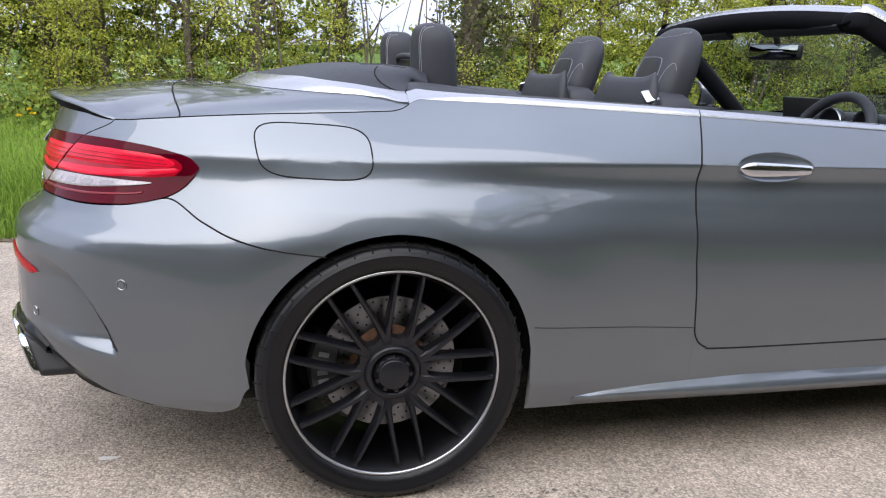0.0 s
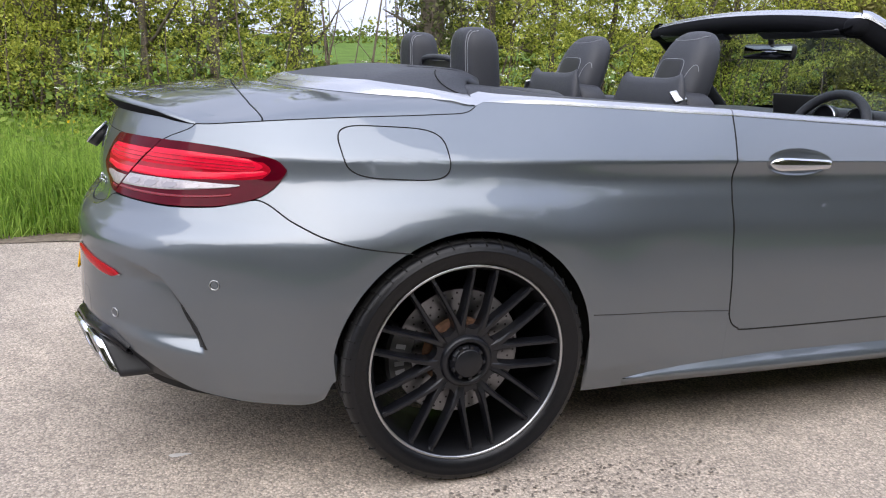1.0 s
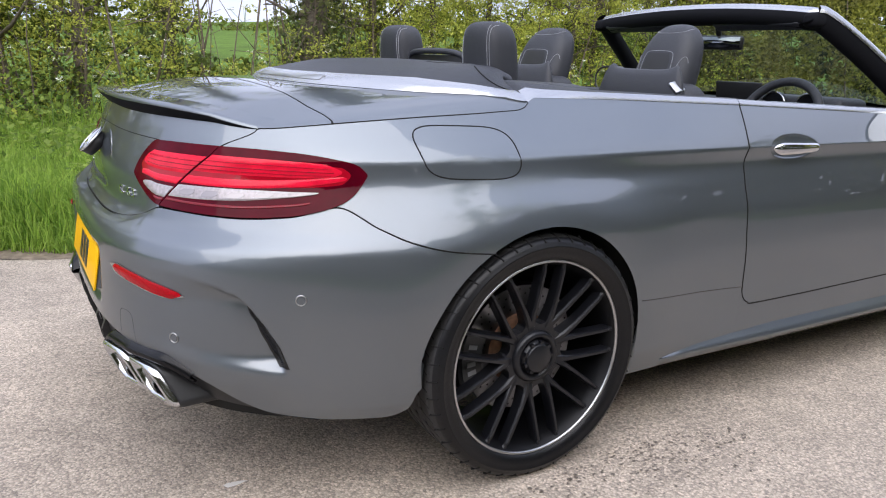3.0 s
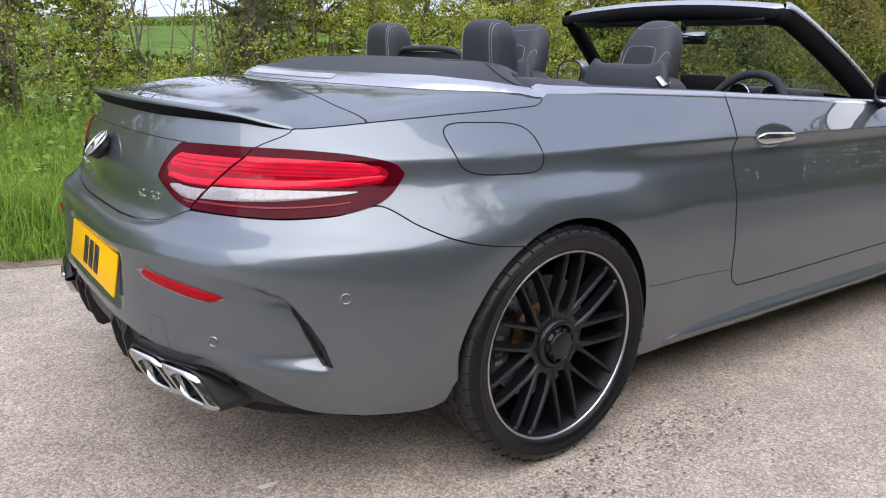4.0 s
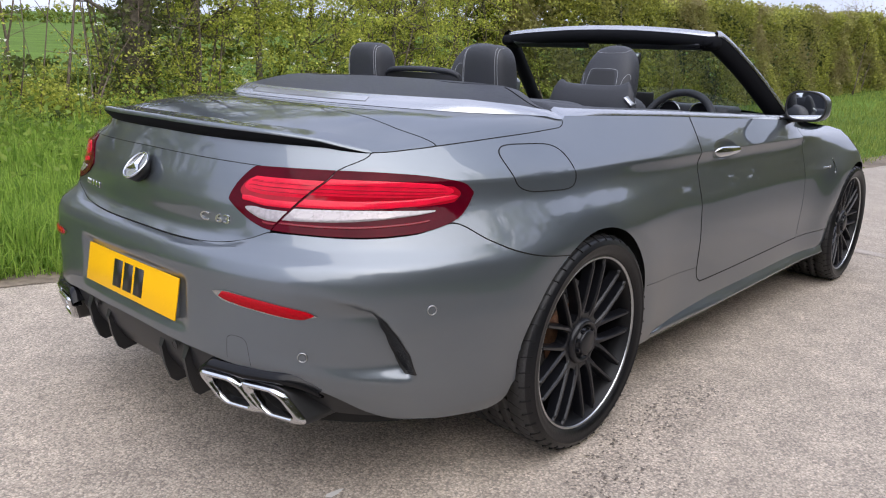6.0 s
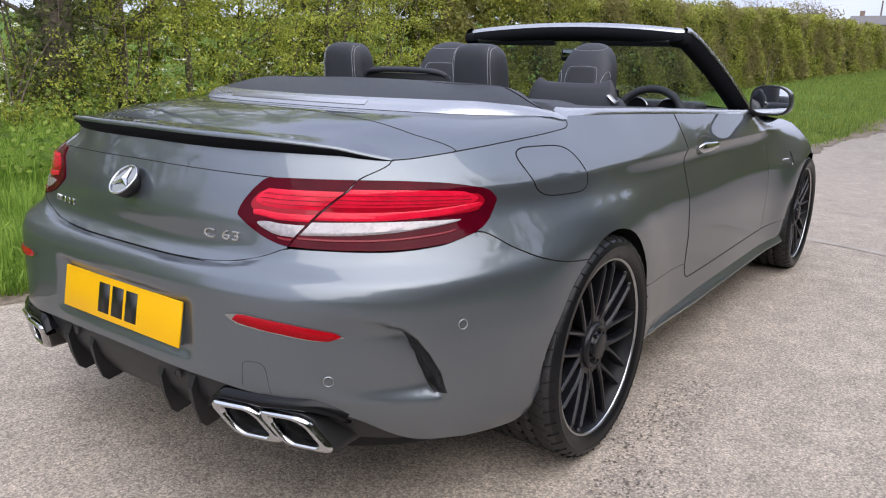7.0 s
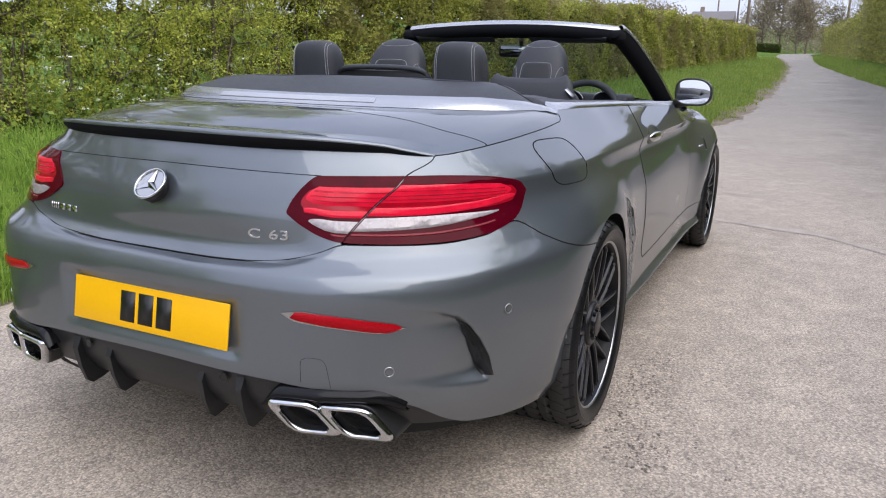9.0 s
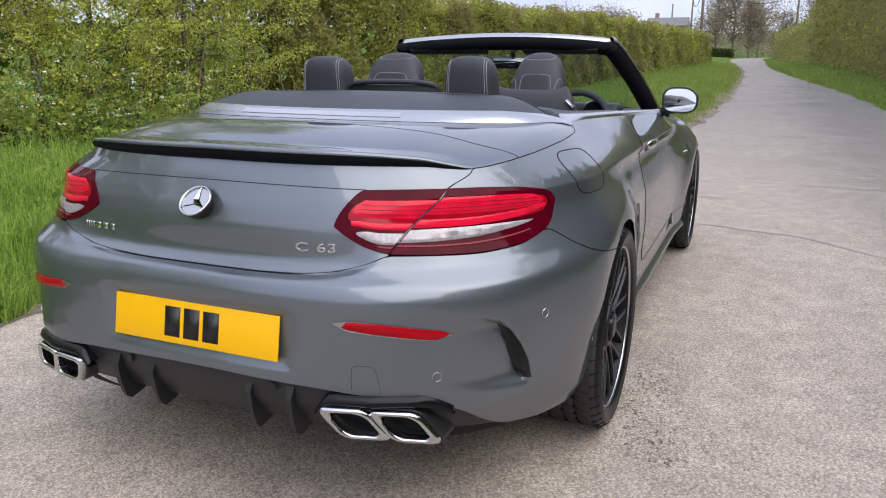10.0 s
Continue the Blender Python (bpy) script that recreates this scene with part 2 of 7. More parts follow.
def lathe(profile, sides, axis="y"):
    """Vertices and faces of a turned form; the profile gives (radius, along)."""
    v, f = [], []
    n = len(profile)
    for k in range(sides):
        w = 2 * math.pi * k / sides
        for r, a in profile:
            v.append((r * math.cos(w), a, r * math.sin(w)))
    for k in range(sides):
        l = (k + 1) % sides
        for i in range(n - 1):
            f.append((k * n + i, k * n + i + 1, l * n + i + 1, l * n + i))
    return v, f


def box_bm(sx, sy, sz, bevel=0.0, seg=2, m=None):
    bm = bmesh.new()
    bmesh.ops.create_cube(bm, size=1, matrix=Matrix.Diagonal((sx, sy, sz, 1)))
    if bevel:
        bmesh.ops.bevel(bm, geom=bm.edges[:], offset=bevel, segments=seg, profile=0.5, affect="EDGES")
    if m is not None:
        bm.transform(m)
    return bm


def join_bm(*bms):
    out = bms[0]
    for b in bms[1:]:
        me = bpy.data.meshes.new("tmp")
        b.to_mesh(me)
        out.from_mesh(me)
        bpy.data.meshes.remove(me)
        b.free()
    return out


# ---- ground ----
ground_rise = pchip([-60, 6, 12, 30, 80, 130, 220, 420], [0, 0, 0.06, 0.72, 2.5, 3.6, 9.0, 20.0])
road_left = pchip([-60, -6, -1, 0, 5, 10, 17, 28, 40, 77, 105, 130], [3.4, 2.5, 2.12, 1.95, 1.3, 0.45, -0.1, -0.3, -0.15, 1.9, -2.5, -14])
road_right = pchip([-60, 0, 10, 19, 23, 36, 54, 77, 105, 130], [-4.4, -4.4, -4.4, -4.2, -3.97, -2.6, -1.35, -1.0, -6.5, -20])


def ground_z(x, y):
    """Height of the land: level by the car, rising ahead; the verges stand a little over the road."""
    out = np.maximum(np.asarray(y) - road_left(x), road_right(x) - np.asarray(y))
    far = np.maximum(out - 9, 0)
    return ground_rise(x) + 0.10 * np.clip(out / 0.5, 0, 1) + 0.16 * np.clip((out - 0.6) / 3.5, 0, 1) + np.where(np.asarray(y) > 0, 0.027, 0.012) * far


def patch_axis(lo, hi, near_lo, near_hi, step, grow=1.25):
    """Coordinates that are dense in the near stretch and spread out away from it."""
    mid = list(np.arange(near_lo, near_hi + 1e-6, step))
    s = step
    while mid[-1] < hi:
        s *= grow
        mid.append(mid[-1] + s)
    s = step
    while mid[0] > lo:
        s *= grow
        mid.insert(0, mid[0] - s)
    return np.array(mid)


def land():
    xs, ys = patch_axis(-400, 900, -8, 30, 0.5), patch_axis(-500, 600, -7, 9, 0.25)
    gx, gy = np.meshgrid(xs, ys)
    gz = ground_z(gx, gy) - 0.02
    gz += 0.02 * np.sin(gx * 1.7 + np.sin(gy * 2.3)) * np.sin(gy * 1.3 + gx * 0.4) * (np.maximum(gy - road_left(gx), road_right(gx) - gy) > 0.3)
    gz -= 0.07 * (np.maximum(gy - road_left(gx), road_right(gx) - gy) < 0.12)
    pts = np.stack([gx, gy, gz], -1)
    ob = new("ground", mesh_of("ground", pts.reshape(-1, 3), grid_faces(len(xs), len(ys)), FIELD))
    tagged(ob, "green grass field and rough verge", "ground", kind="structure")


def tarmac_material():
    m = material("weathered_tarmac", (0.30, 0.285, 0.26), 0.85)
    nd, ln = m.node_tree.nodes, m.node_tree.links
    bs = nd["Principled BSDF"]
    tc = nd.new("ShaderNodeTexCoord")
    vor, n1, n2, n3 = nd.new("ShaderNodeTexVoronoi"), nd.new("ShaderNodeTexNoise"), nd.new("ShaderNodeTexNoise"), nd.new("ShaderNodeTexNoise")
    vor.inputs["Scale"].default_value = 150
    n1.inputs["Scale"].default_value, n1.inputs["Detail"].default_value = 85, 8
    n2.inputs["Scale"].default_value, n2.inputs["Detail"].default_value = 0.9, 6
    n3.inputs["Scale"].default_value, n3.inputs["Detail"].default_value = 7, 5
    for n in (vor, n1, n2, n3):
        ln.new(tc.outputs["Object"], n.inputs["Vector"])
    chips, stain, mul, mul2 = nd.new("ShaderNodeValToRGB"), nd.new("ShaderNodeValToRGB"), nd.new("ShaderNodeMixRGB"), nd.new("ShaderNodeMixRGB")
    e = chips.color_ramp.elements
    e[0].position, e[0].color = 0.0, (0.280, 0.243, 0.207, 1)
    e[1].position, e[1].color = 1.0, (0.590, 0.502, 0.414, 1)
    k = e.new(0.45)
    k.color = (0.435, 0.370, 0.304, 1)
    sep = nd.new("ShaderNodeSeparateColor")
    ln.new(vor.outputs["Color"], sep.inputs[0])
    ln.new(sep.outputs[0], chips.inputs[0])
    e = stain.color_ramp.elements
    e[0].position, e[0].color = 0.3, (0.88, 0.87, 0.855, 1)
    e[1].position, e[1].color = 0.65, (1.05, 1.04, 1.02, 1)
    ln.new(n2.outputs["Fac"], stain.inputs[0])
    for mx in (mul, mul2):
        mx.blend_type, mx.inputs[0].default_value = "MULTIPLY", 1.0
    ln.new(chips.outputs[0], mul.inputs[1])
    ln.new(stain.outputs[0], mul.inputs[2])
    fine = nd.new("ShaderNodeMapRange")
    fine.inputs["From Min"].default_value, fine.inputs["From Max"].default_value = 0.3, 0.7
    fine.inputs["To Min"].default_value, fine.inputs["To Max"].default_value = 0.80, 1.16
    ln.new(n1.outputs["Fac"], fine.inputs["Value"])
    ln.new(mul.outputs[0], mul2.inputs[1])
    ln.new(fine.outputs[0], mul2.inputs[2])
    # mottling a hand's width across
    mott, mul3 = nd.new("ShaderNodeMapRange"), nd.new("ShaderNodeVectorMath")
    mott.inputs["From Min"].default_value, mott.inputs["From Max"].default_value = 0.33, 0.67
    mott.inputs["To Min"].default_value, mott.inputs["To Max"].default_value = 0.87, 1.08
    ln.new(n3.outputs["Fac"], mott.inputs["Value"])
    mul3.operation = "SCALE"
    ln.new(mul2.outputs[0], mul3.inputs[0])
    ln.new(mott.outputs[0], mul3.inputs["Scale"])
    # the carriageway ahead is tinted darker and cooler than the pale margin
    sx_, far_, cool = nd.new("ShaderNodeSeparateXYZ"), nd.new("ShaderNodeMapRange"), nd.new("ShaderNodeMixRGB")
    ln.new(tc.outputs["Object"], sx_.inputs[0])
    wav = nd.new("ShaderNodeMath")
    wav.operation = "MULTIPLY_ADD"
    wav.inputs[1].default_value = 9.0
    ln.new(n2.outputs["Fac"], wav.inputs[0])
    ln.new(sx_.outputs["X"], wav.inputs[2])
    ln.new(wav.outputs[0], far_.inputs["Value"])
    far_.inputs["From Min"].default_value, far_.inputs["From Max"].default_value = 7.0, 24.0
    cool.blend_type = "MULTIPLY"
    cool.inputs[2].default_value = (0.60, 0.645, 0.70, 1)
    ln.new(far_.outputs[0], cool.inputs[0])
    # the tone is darker grey behind the car and out from its side
    patchy, side_, back_, most = nd.new("ShaderNodeMixRGB"), nd.new("ShaderNodeMapRange"), nd.new("ShaderNodeMapRange"), nd.new("ShaderNodeMath")
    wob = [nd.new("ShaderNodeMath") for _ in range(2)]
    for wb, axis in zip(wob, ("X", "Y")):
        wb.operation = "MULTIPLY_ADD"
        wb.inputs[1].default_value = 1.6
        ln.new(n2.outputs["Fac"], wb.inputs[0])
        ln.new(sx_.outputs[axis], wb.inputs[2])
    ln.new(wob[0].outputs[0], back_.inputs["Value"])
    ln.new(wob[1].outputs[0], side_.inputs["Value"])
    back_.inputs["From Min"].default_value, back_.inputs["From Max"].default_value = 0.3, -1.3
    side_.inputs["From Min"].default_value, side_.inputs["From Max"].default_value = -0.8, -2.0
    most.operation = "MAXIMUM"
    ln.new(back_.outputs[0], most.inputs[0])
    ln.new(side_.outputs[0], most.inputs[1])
    patchy.blend_type = "MULTIPLY"
    patchy.inputs[2].default_value = (0.74, 0.75, 0.765, 1)
    ln.new(most.outputs[0], patchy.inputs[0])
    # dark joints between the stones of the dressing
    pits, dark = nd.new("ShaderNodeMapRange"), nd.new("ShaderNodeVectorMath")
    pits.inputs["From Min"].default_value, pits.inputs["From Max"].default_value = 0.30, 0.75
    pits.inputs["To Min"].default_value, pits.inputs["To Max"].default_value = 1.12, 0.80
    ln.new(vor.outputs["Distance"], pits.inputs["Value"])
    dark.operation = "SCALE"
    ln.new(mul3.outputs[0], dark.inputs[0])
    ln.new(pits.outputs[0], dark.inputs["Scale"])
    ln.new(dark.outputs[0], cool.inputs[1])
    ln.new(cool.outputs[0], patchy.inputs[1])
    ln.new(patchy.outputs[0], bs.inputs["Base Color"])
    bp, add = nd.new("ShaderNodeBump"), nd.new("ShaderNodeMath")
    add.operation = "ADD"
    ln.new(vor.outputs["Distance"], add.inputs[0])
    ln.new(n1.outputs["Fac"], add.inputs[1])
    bp.inputs["Strength"].default_value, bp.inputs["Distance"].default_value = 0.45, 0.004
    bp.invert = True
    ln.new(add.outputs[0], bp.inputs["Height"])
    ln.new(bp.outputs[0], bs.inputs["Normal"])
    return m


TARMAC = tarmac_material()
FIELD = material("meadow_grass", (0.085, 0.14, 0.026), 0.95, spec=0.05, grain=0.35, scale=20, blotch=0.3, bscale=0.5, bump=0.4)


def road():
    xs = patch_axis(-60, 128, -6, 26, 0.2, 1.12)
    ts = np.linspace(0, 1, 34)
    wob = np.array([0.05 * math.sin(2.1 * x) + 0.035 * math.sin(5.3 * x + 1) + 0.02 * math.sin(11 * x) for x in xs])
    left, right = road_left(xs) + wob, road_right(xs) - wob
    gx = np.repeat(xs[None], len(ts), 0)
    gy = right[None] + (left - right)[None] * ts[:, None]
    gz = ground_rise(gx) + 0.0
    gz[-1] -= 0.008
    gz[0] -= 0.008
    pts = np.stack([gx, gy, gz], -1)
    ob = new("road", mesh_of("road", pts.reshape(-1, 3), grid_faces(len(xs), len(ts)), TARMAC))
    tagged(ob, "worn pale tarmac country lane", "road", kind="structure")


land()
road()

# ---- the car: forms ----
HUB_Z, ARCH_R, FRONT_X = 0.338, 0.362, 2.84
rear_a = pchip([0.12, 0.22, 0.30, 0.36, 0.42, 0.50, 0.58, 0.63, 0.665, 0.69, 0.71, 0.76, 0.82, 0.88, 0.92, 0.96, 1.0],
               [0.80, 0.90, 0.955, 0.99, 1.00, 0.997, 0.995, 0.995, 0.985, 0.96, 0.945, 0.94, 0.93, 0.908, 0.892, 0.872, 0.85])
rear_n = pchip([0.2, 0.58, 0.66, 0.72, 0.78, 0.82, 0.9, 1.0], [3.15, 3.2, 3.1, 2.82, 2.63, 2.6, 2.7, 2.9])
CREASE = 0.865
ZK = [0.12, 0.20, 0.30, 0.42, 0.55, 0.66, 0.76, 0.82, CREASE, CREASE, 0.885, 0.93, 0.98, 1.03]
STATIONS = [(0.0, [0.80, 0.85, 0.870, 0.885, 0.900, 0.900, 0.874, 0.853, 0.847, 0.847, 0.831, 0.787, 0.735, 0.68]),
            (0.45, [0.80, 0.855, 0.864, 0.872, 0.880, 0.880, 0.858, 0.840, 0.844, 0.844, 0.831, 0.794, 0.75, 0.70]),
            (0.90, [0.80, 0.858, 0.864, 0.868, 0.875, 0.870, 0.846, 0.831, 0.843, 0.843, 0.832, 0.805, 0.772, 0.735]),
            (1.80, [0.80, 0.858, 0.864, 0.868, 0.872, 0.866, 0.845, 0.832, 0.842, 0.842, 0.830, 0.805, 0.775, 0.745]),
            (2.84, [0.80, 0.855, 0.870, 0.885, 0.900, 0.900, 0.872, 0.84, 0.79, 0.79, 0.74, 0.66, 0.60, 0.55]),
            (3.40, [0.74, 0.79, 0.81, 0.82, 0.82, 0.80, 0.74, 0.68, 0.60, 0.60, 0.55, 0.50, 0.45, 0.40])]


def section(w):
    """A half-width over height with a sharp fold at the crease."""
    lower, upper = pchip(ZK[:9], w[:9]), pchip(ZK[9:], w[9:])
    return lambda z: np.where(np.asarray(z) <= CREASE, lower(z), upper(z))


SECT = [section(w) for _, w in STATIONS]
SX = np.array([s for s, _ in STATIONS])


def side_y(x, z):
    x, z = np.broadcast_arrays(np.asarray(x, float), np.asarray(z, float))
    vals = np.stack([s(z) for s in SECT])
    i = np.clip(np.searchsorted(SX, x) - 1, 0, len(SX) - 2)
    t = np.clip((x - SX[i]) / (SX[i + 1] - SX[i]), 0, 1)
    t = t * t * (3 - 2 * t)
    lo = np.take_along_axis(vals, i[None], 0)[0]
    hi = np.take_along_axis(vals, i[None] + 1, 0)[0]
    return lo + (hi - lo) * t


def flare(x, z):
    """The wheel arches swell out round the wheels, with a flat lip at their edge."""
    out = 0
    for xc in (0.0, FRONT_X):
        r = np.hypot(x - xc, (z - HUB_Z))
        up = np.clip((z - 0.16) / 0.12, 0, 1)
        wide = 0.040 - 0.027 * np.clip((z - HUB_Z) / np.maximum(r, 0.01), 0, 1) ** 2
        out = out + 0.030 * np.exp(-np.maximum(r - ARCH_R - 0.026, 0) ** 2 / wide) * up * np.clip((0.87 - z) / 0.12, 0, 1) 
    return out


def skin(p, z, off=0.0):
    """A point of the body's skin: p runs 0 at the middle of the tail, 1 beside the rear axle, then 1 + metres ahead. off: proud of it."""
    p, z = np.broadcast_arrays(np.asarray(p, float), np.asarray(z, float))
    q = np.abs(p)
    a, b, n = rear_a(z) , SECT[0](z), rear_n(z)
    ph = np.clip(q, 0, 1) * math.pi / 2
    x = np.where(q <= 1, -a * np.cos(ph) ** (2 / n), q - 1)
    y = np.where(q <= 1, b * np.sin(ph) ** (2 / n), side_y(np.maximum(q - 1, 0), z))
    y = y + flare(x, z) * np.clip((q - 0.35) / 0.25, 0, 1)
    rec = recess(x, y, z)
    nx, ny = np.where(q <= 1, -np.cos(ph), 0), np.where(q <= 1, np.sin(ph), 1.0)
    x, y = x + nx * (off - rec), y + ny * (off - rec)
    return np.stack([x, -np.sign(p + 1e-12) * y, z], -1)


RECESS_TOP = pchip([0.25, 0.45, 0.60, 0.70, 0.76, 0.80], [0.600, 0.612, 0.612, 0.606, 0.592, 0.585])
VENT_EDGE = ([0.34, 0.39, 0.45, 0.50, 0.54, 0.567, 0.585, 0.60, 0.615], [0.806, 0.806, 0.803, 0.794, 0.780, 0.763, 0.735, 0.69, 0.60])


def recess(x, y, z):
    """The sculpted hollow in the tail's lower corners, deepest along its outer edge."""
    edge = np.interp(z, *VENT_EDGE)
    top = RECESS_TOP(y)
    low = 0.372 + 0.10 * np.clip((0.81 - y) / 0.5, 0, 1) ** 1.3
    s = lambda d, w: np.clip(d / w, 0, 1) ** 2 * (3 - 2 * np.clip(d / w, 0, 1))
    inside = s(edge - y, 0.010) * s(top - z, 0.045 + 0.05 * np.clip((0.75 - y) / 0.15, 0, 1)) * s(z - low, 0.045)
    fade = np.exp(-np.maximum(edge - y, 0) / 0.085)
    plate_bay = s(0.315 - y, 0.05) * s(0.615 - z, 0.035) * s(z - 0.44, 0.03) * np.interp(z, [0.45, 0.60], [0.55, 1.0])
    grip = np.hypot((x - 1.062) / 0.119, (z - 0.861) / 0.0385)
    bowl = 0.019 * np.clip(1.02 - grip, 0, 1) ** 0.55 * (grip < 1.02)
    sill = lid_line(np.minimum(y, 0.5)) - 0.005
    shelf = 0.013 * s(z - sill + 0.006, 0.010) * s(0.80 - z, 0.09) * s(0.50 - y, 0.10)
    return bowl + (shelf + 0.036 * inside * fade + 0.014 * plate_bay) * (x < -0.3)


def p_at_x(x, z):
    x, z = np.broadcast_arrays(np.asarray(x, float), np.asarray(z, float))
    c = np.clip(-x / rear_a(z), 0, 1) ** (rear_n(z) / 2)
    return np.where(x < 0, np.arccos(c) * 2 / math.pi, 1 + np.maximum(x, 0))


def p_at_y(y, z):
    s = np.clip(np.abs(y) / SECT[0](z), 0, 1) ** (rear_n(z) / 2)
    return np.arcsin(s) * 2 / math.pi


def bow(p, z):
    """Shifts stations near the door's rear edge, which bows backwards at mid height."""
    x = p - 1
    w = np.clip(np.minimum((x - 0.45) / 0.40, (1.25 - x) / 0.40), 0, 1)
    return p + np.interp(z, [0.36, 0.42, 0.50, 0.60, 0.75, CREASE, 0.93, 0.99], [0.0, -0.002, -0.012, -0.026, -0.033, -0.027, -0.012, 0.0]) * w


def panel(name, ps, lo, hi, nv, mat, parent, label="", mirror=False, rim=0.012, off=0.0, ease=None):
    """A body panel between two height curves over the stations ps; mirror builds the far side's twin."""
    t = np.linspace(0, 1, nv)[:, None] if ease is None else ease[:, None]
    z = lo[None] + (hi - lo)[None] * t
    pts = skin(bow(np.repeat(ps[None], nv, 0), z), z, off)
    return sheet(name, pts, mat, parent, label, rim=rim, mirror=mirror)


def skin_line(name, keys, parent, mirror=False, width=0.0024, n=60, mat=None):
    """A thin dark joint that follows the skin through keys of (p, z)."""
    k = smooth_path([(a, b, 0) for a, b in keys], n)
    pts = skin(bow(k[:, 0], k[:, 1]), k[:, 1], -0.0008)
    if mirror:
        pts[:, 1] *= -1
    return tube_part(name, pts, width, mat or GAP, parent, sides=6)


car = new("convertible_car")
tagged(car, "grey metallic two-door convertible with its roof folded, parked on the lane", "car")


def arch(x, xc=0.0, r=ARCH_R):
    return HUB_Z + np.sqrt(np.maximum(r * r - (x - xc) ** 2, 0))


# heights of the joints over the tail
joint_x = pchip([-0.90, -0.86, -0.75, -0.63, -0.53, -0.45, -0.38, -0.30, -0.17], [0.735, 0.735, 0.733, 0.742, 0.764, 0.719, 0.687, 0.666, 0.648])


lid_line = pchip([0, 0.15, 0.27, 0.36, 0.42, 0.46, 0.50, 0.52], [0.683, 0.683, 0.685, 0.691, 0.702, 0.716, 0.734, 0.737])


def settle(p, f, z0):
    """Heights z with z = f(x, y) on the skin, station by station."""
    z = np.full_like(p, z0)
    for _ in range(14):
        pt = skin(p, z)
        z = 0.4 * z + 0.6 * f(pt[:, 0], np.abs(pt[:, 1]))
    return z


def bumper_top(p):
    """The bumper's upper edge: under the boot lid, the lamps, then down to the arch."""
    return settle(np.abs(p), lambda x, y: np.where((y < 0.51) & (x < -0.8), lid_line(y), joint_x(x)), 0.72)


def bumper_low(p):
    p = np.abs(p)
    pt = skin(p, np.full_like(p, 0.32))
    x, y = pt[:, 0], np.abs(pt[:, 1])
    return np.where(y < 0.70, np.interp(y, [0, 0.35, 0.55, 0.66, 0.70], [0.425, 0.415, 0.395, 0.360, 0.325]), np.interp(x, [-0.80, -0.72, -0.62, -0.43, -0.385, -0.362], [0.325, 0.267, 0.248, 0.242, 0.266, 0.320]))


def clamped(ps, lo, hi, nv, low, mat, name, label="", mirror=False):
    """A panel whose rows run level and stop at the lower edge low(x) of a wheel arch."""
    z = lo[None] + (hi - lo)[None] * np.linspace(0, 1, nv)[:, None]
    p2 = np.repeat(ps[None], nv, 0)
    for _ in range(6):
        z = np.maximum(lo[None] + (hi - lo)[None] * np.linspace(0, 1, nv)[:, None], low(skin(p2, z)[..., 0]))
        z = np.minimum(z, hi[None])
    return sheet(name, skin(p2, z), mat, car, label, mirror=mirror)


rear_arch = lambda x: np.where(np.abs(x) < ARCH_R, arch(x), 0)
P_ARCH = float(p_at_x(-0.172, 0.648))
ps = np.concatenate([np.linspace(0, float(p_at_x(-ARCH_R - 0.03, 0.32)), 250), np.linspace(float(p_at_x(-ARCH_R - 0.028, 0.32)), P_ARCH, 70)])
ps = np.concatenate([-ps[:0:-1], ps])
smooth_low = lambda q: np.convolve(np.pad(bumper_low(q), 12, mode="edge"), np.hanning(27)[1:-1] / np.hanning(27).sum(), "valid")
clamped(ps, smooth_low(ps), bumper_top(ps) - 0.0018, 72, rear_arch, PAINT, "rear_bumper", "grey painted bumper with sculpted corners")

# the shoulder: upper edge of quarter panels and tail
P_TOP = float(p_at_x(-0.739, 0.886))
P_SP = float(p_at_x(-0.661, 0.928))
TOPK = [0, 0.25, 0.42] + [P_SP - 0.06, P_SP] + [float(p_at_x(x, 0.955)) for x in (-0.56, -0.484, -0.30, -0.10)] + [1.0, 1.03, 1.05, 1.07]
z_top = pchip(TOPK, [0.962, 0.958, 0.948, 0.938, 0.930, 0.939, 0.947, 0.961, 0.971, 0.976, 0.983, 0.994, 1.006])
shut_x = pchip([-0.86, -0.739, -0.70, -0.661], [0.815, 0.886, 0.908, 0.928])


def quarter_top(x):
    p = p_at_x(x, 0.94)
    belt = np.interp(x, [0.07, 0.30, 0.855], [1.008, 1.005, 0.990])
    return np.where(x < -0.661, shut_x(x), np.where(x < 0.07, z_top(p), belt))


def quarter(mirror):
    xs = np.concatenate([np.linspace(-0.845, -0.40, 50), np.linspace(-0.395, 0.395, 110), np.linspace(0.40, 0.853, 30)])
    low = np.where(xs < -0.172, joint_x(xs) + 0.0018, np.maximum(rear_arch(xs), 0.205))
    hi = np.maximum(quarter_top(xs), low + 0.001)
    rows = np.concatenate([np.linspace(0.205, CREASE, 60)[:, None] + 0 * xs[None], CREASE + (np.maximum(hi, CREASE + 0.001) - CREASE)[None] * np.linspace(0, 1, 25)[1:, None]])
    z = np.minimum(np.maximum(rows, low[None]), hi[None])
    sheet("quarter_panel", skin(bow(p_at_x(np.repeat(xs[None], len(z), 0), z), z), z), PAINT, car, mirror=mirror)


for m in (False, True):
    quarter(m)


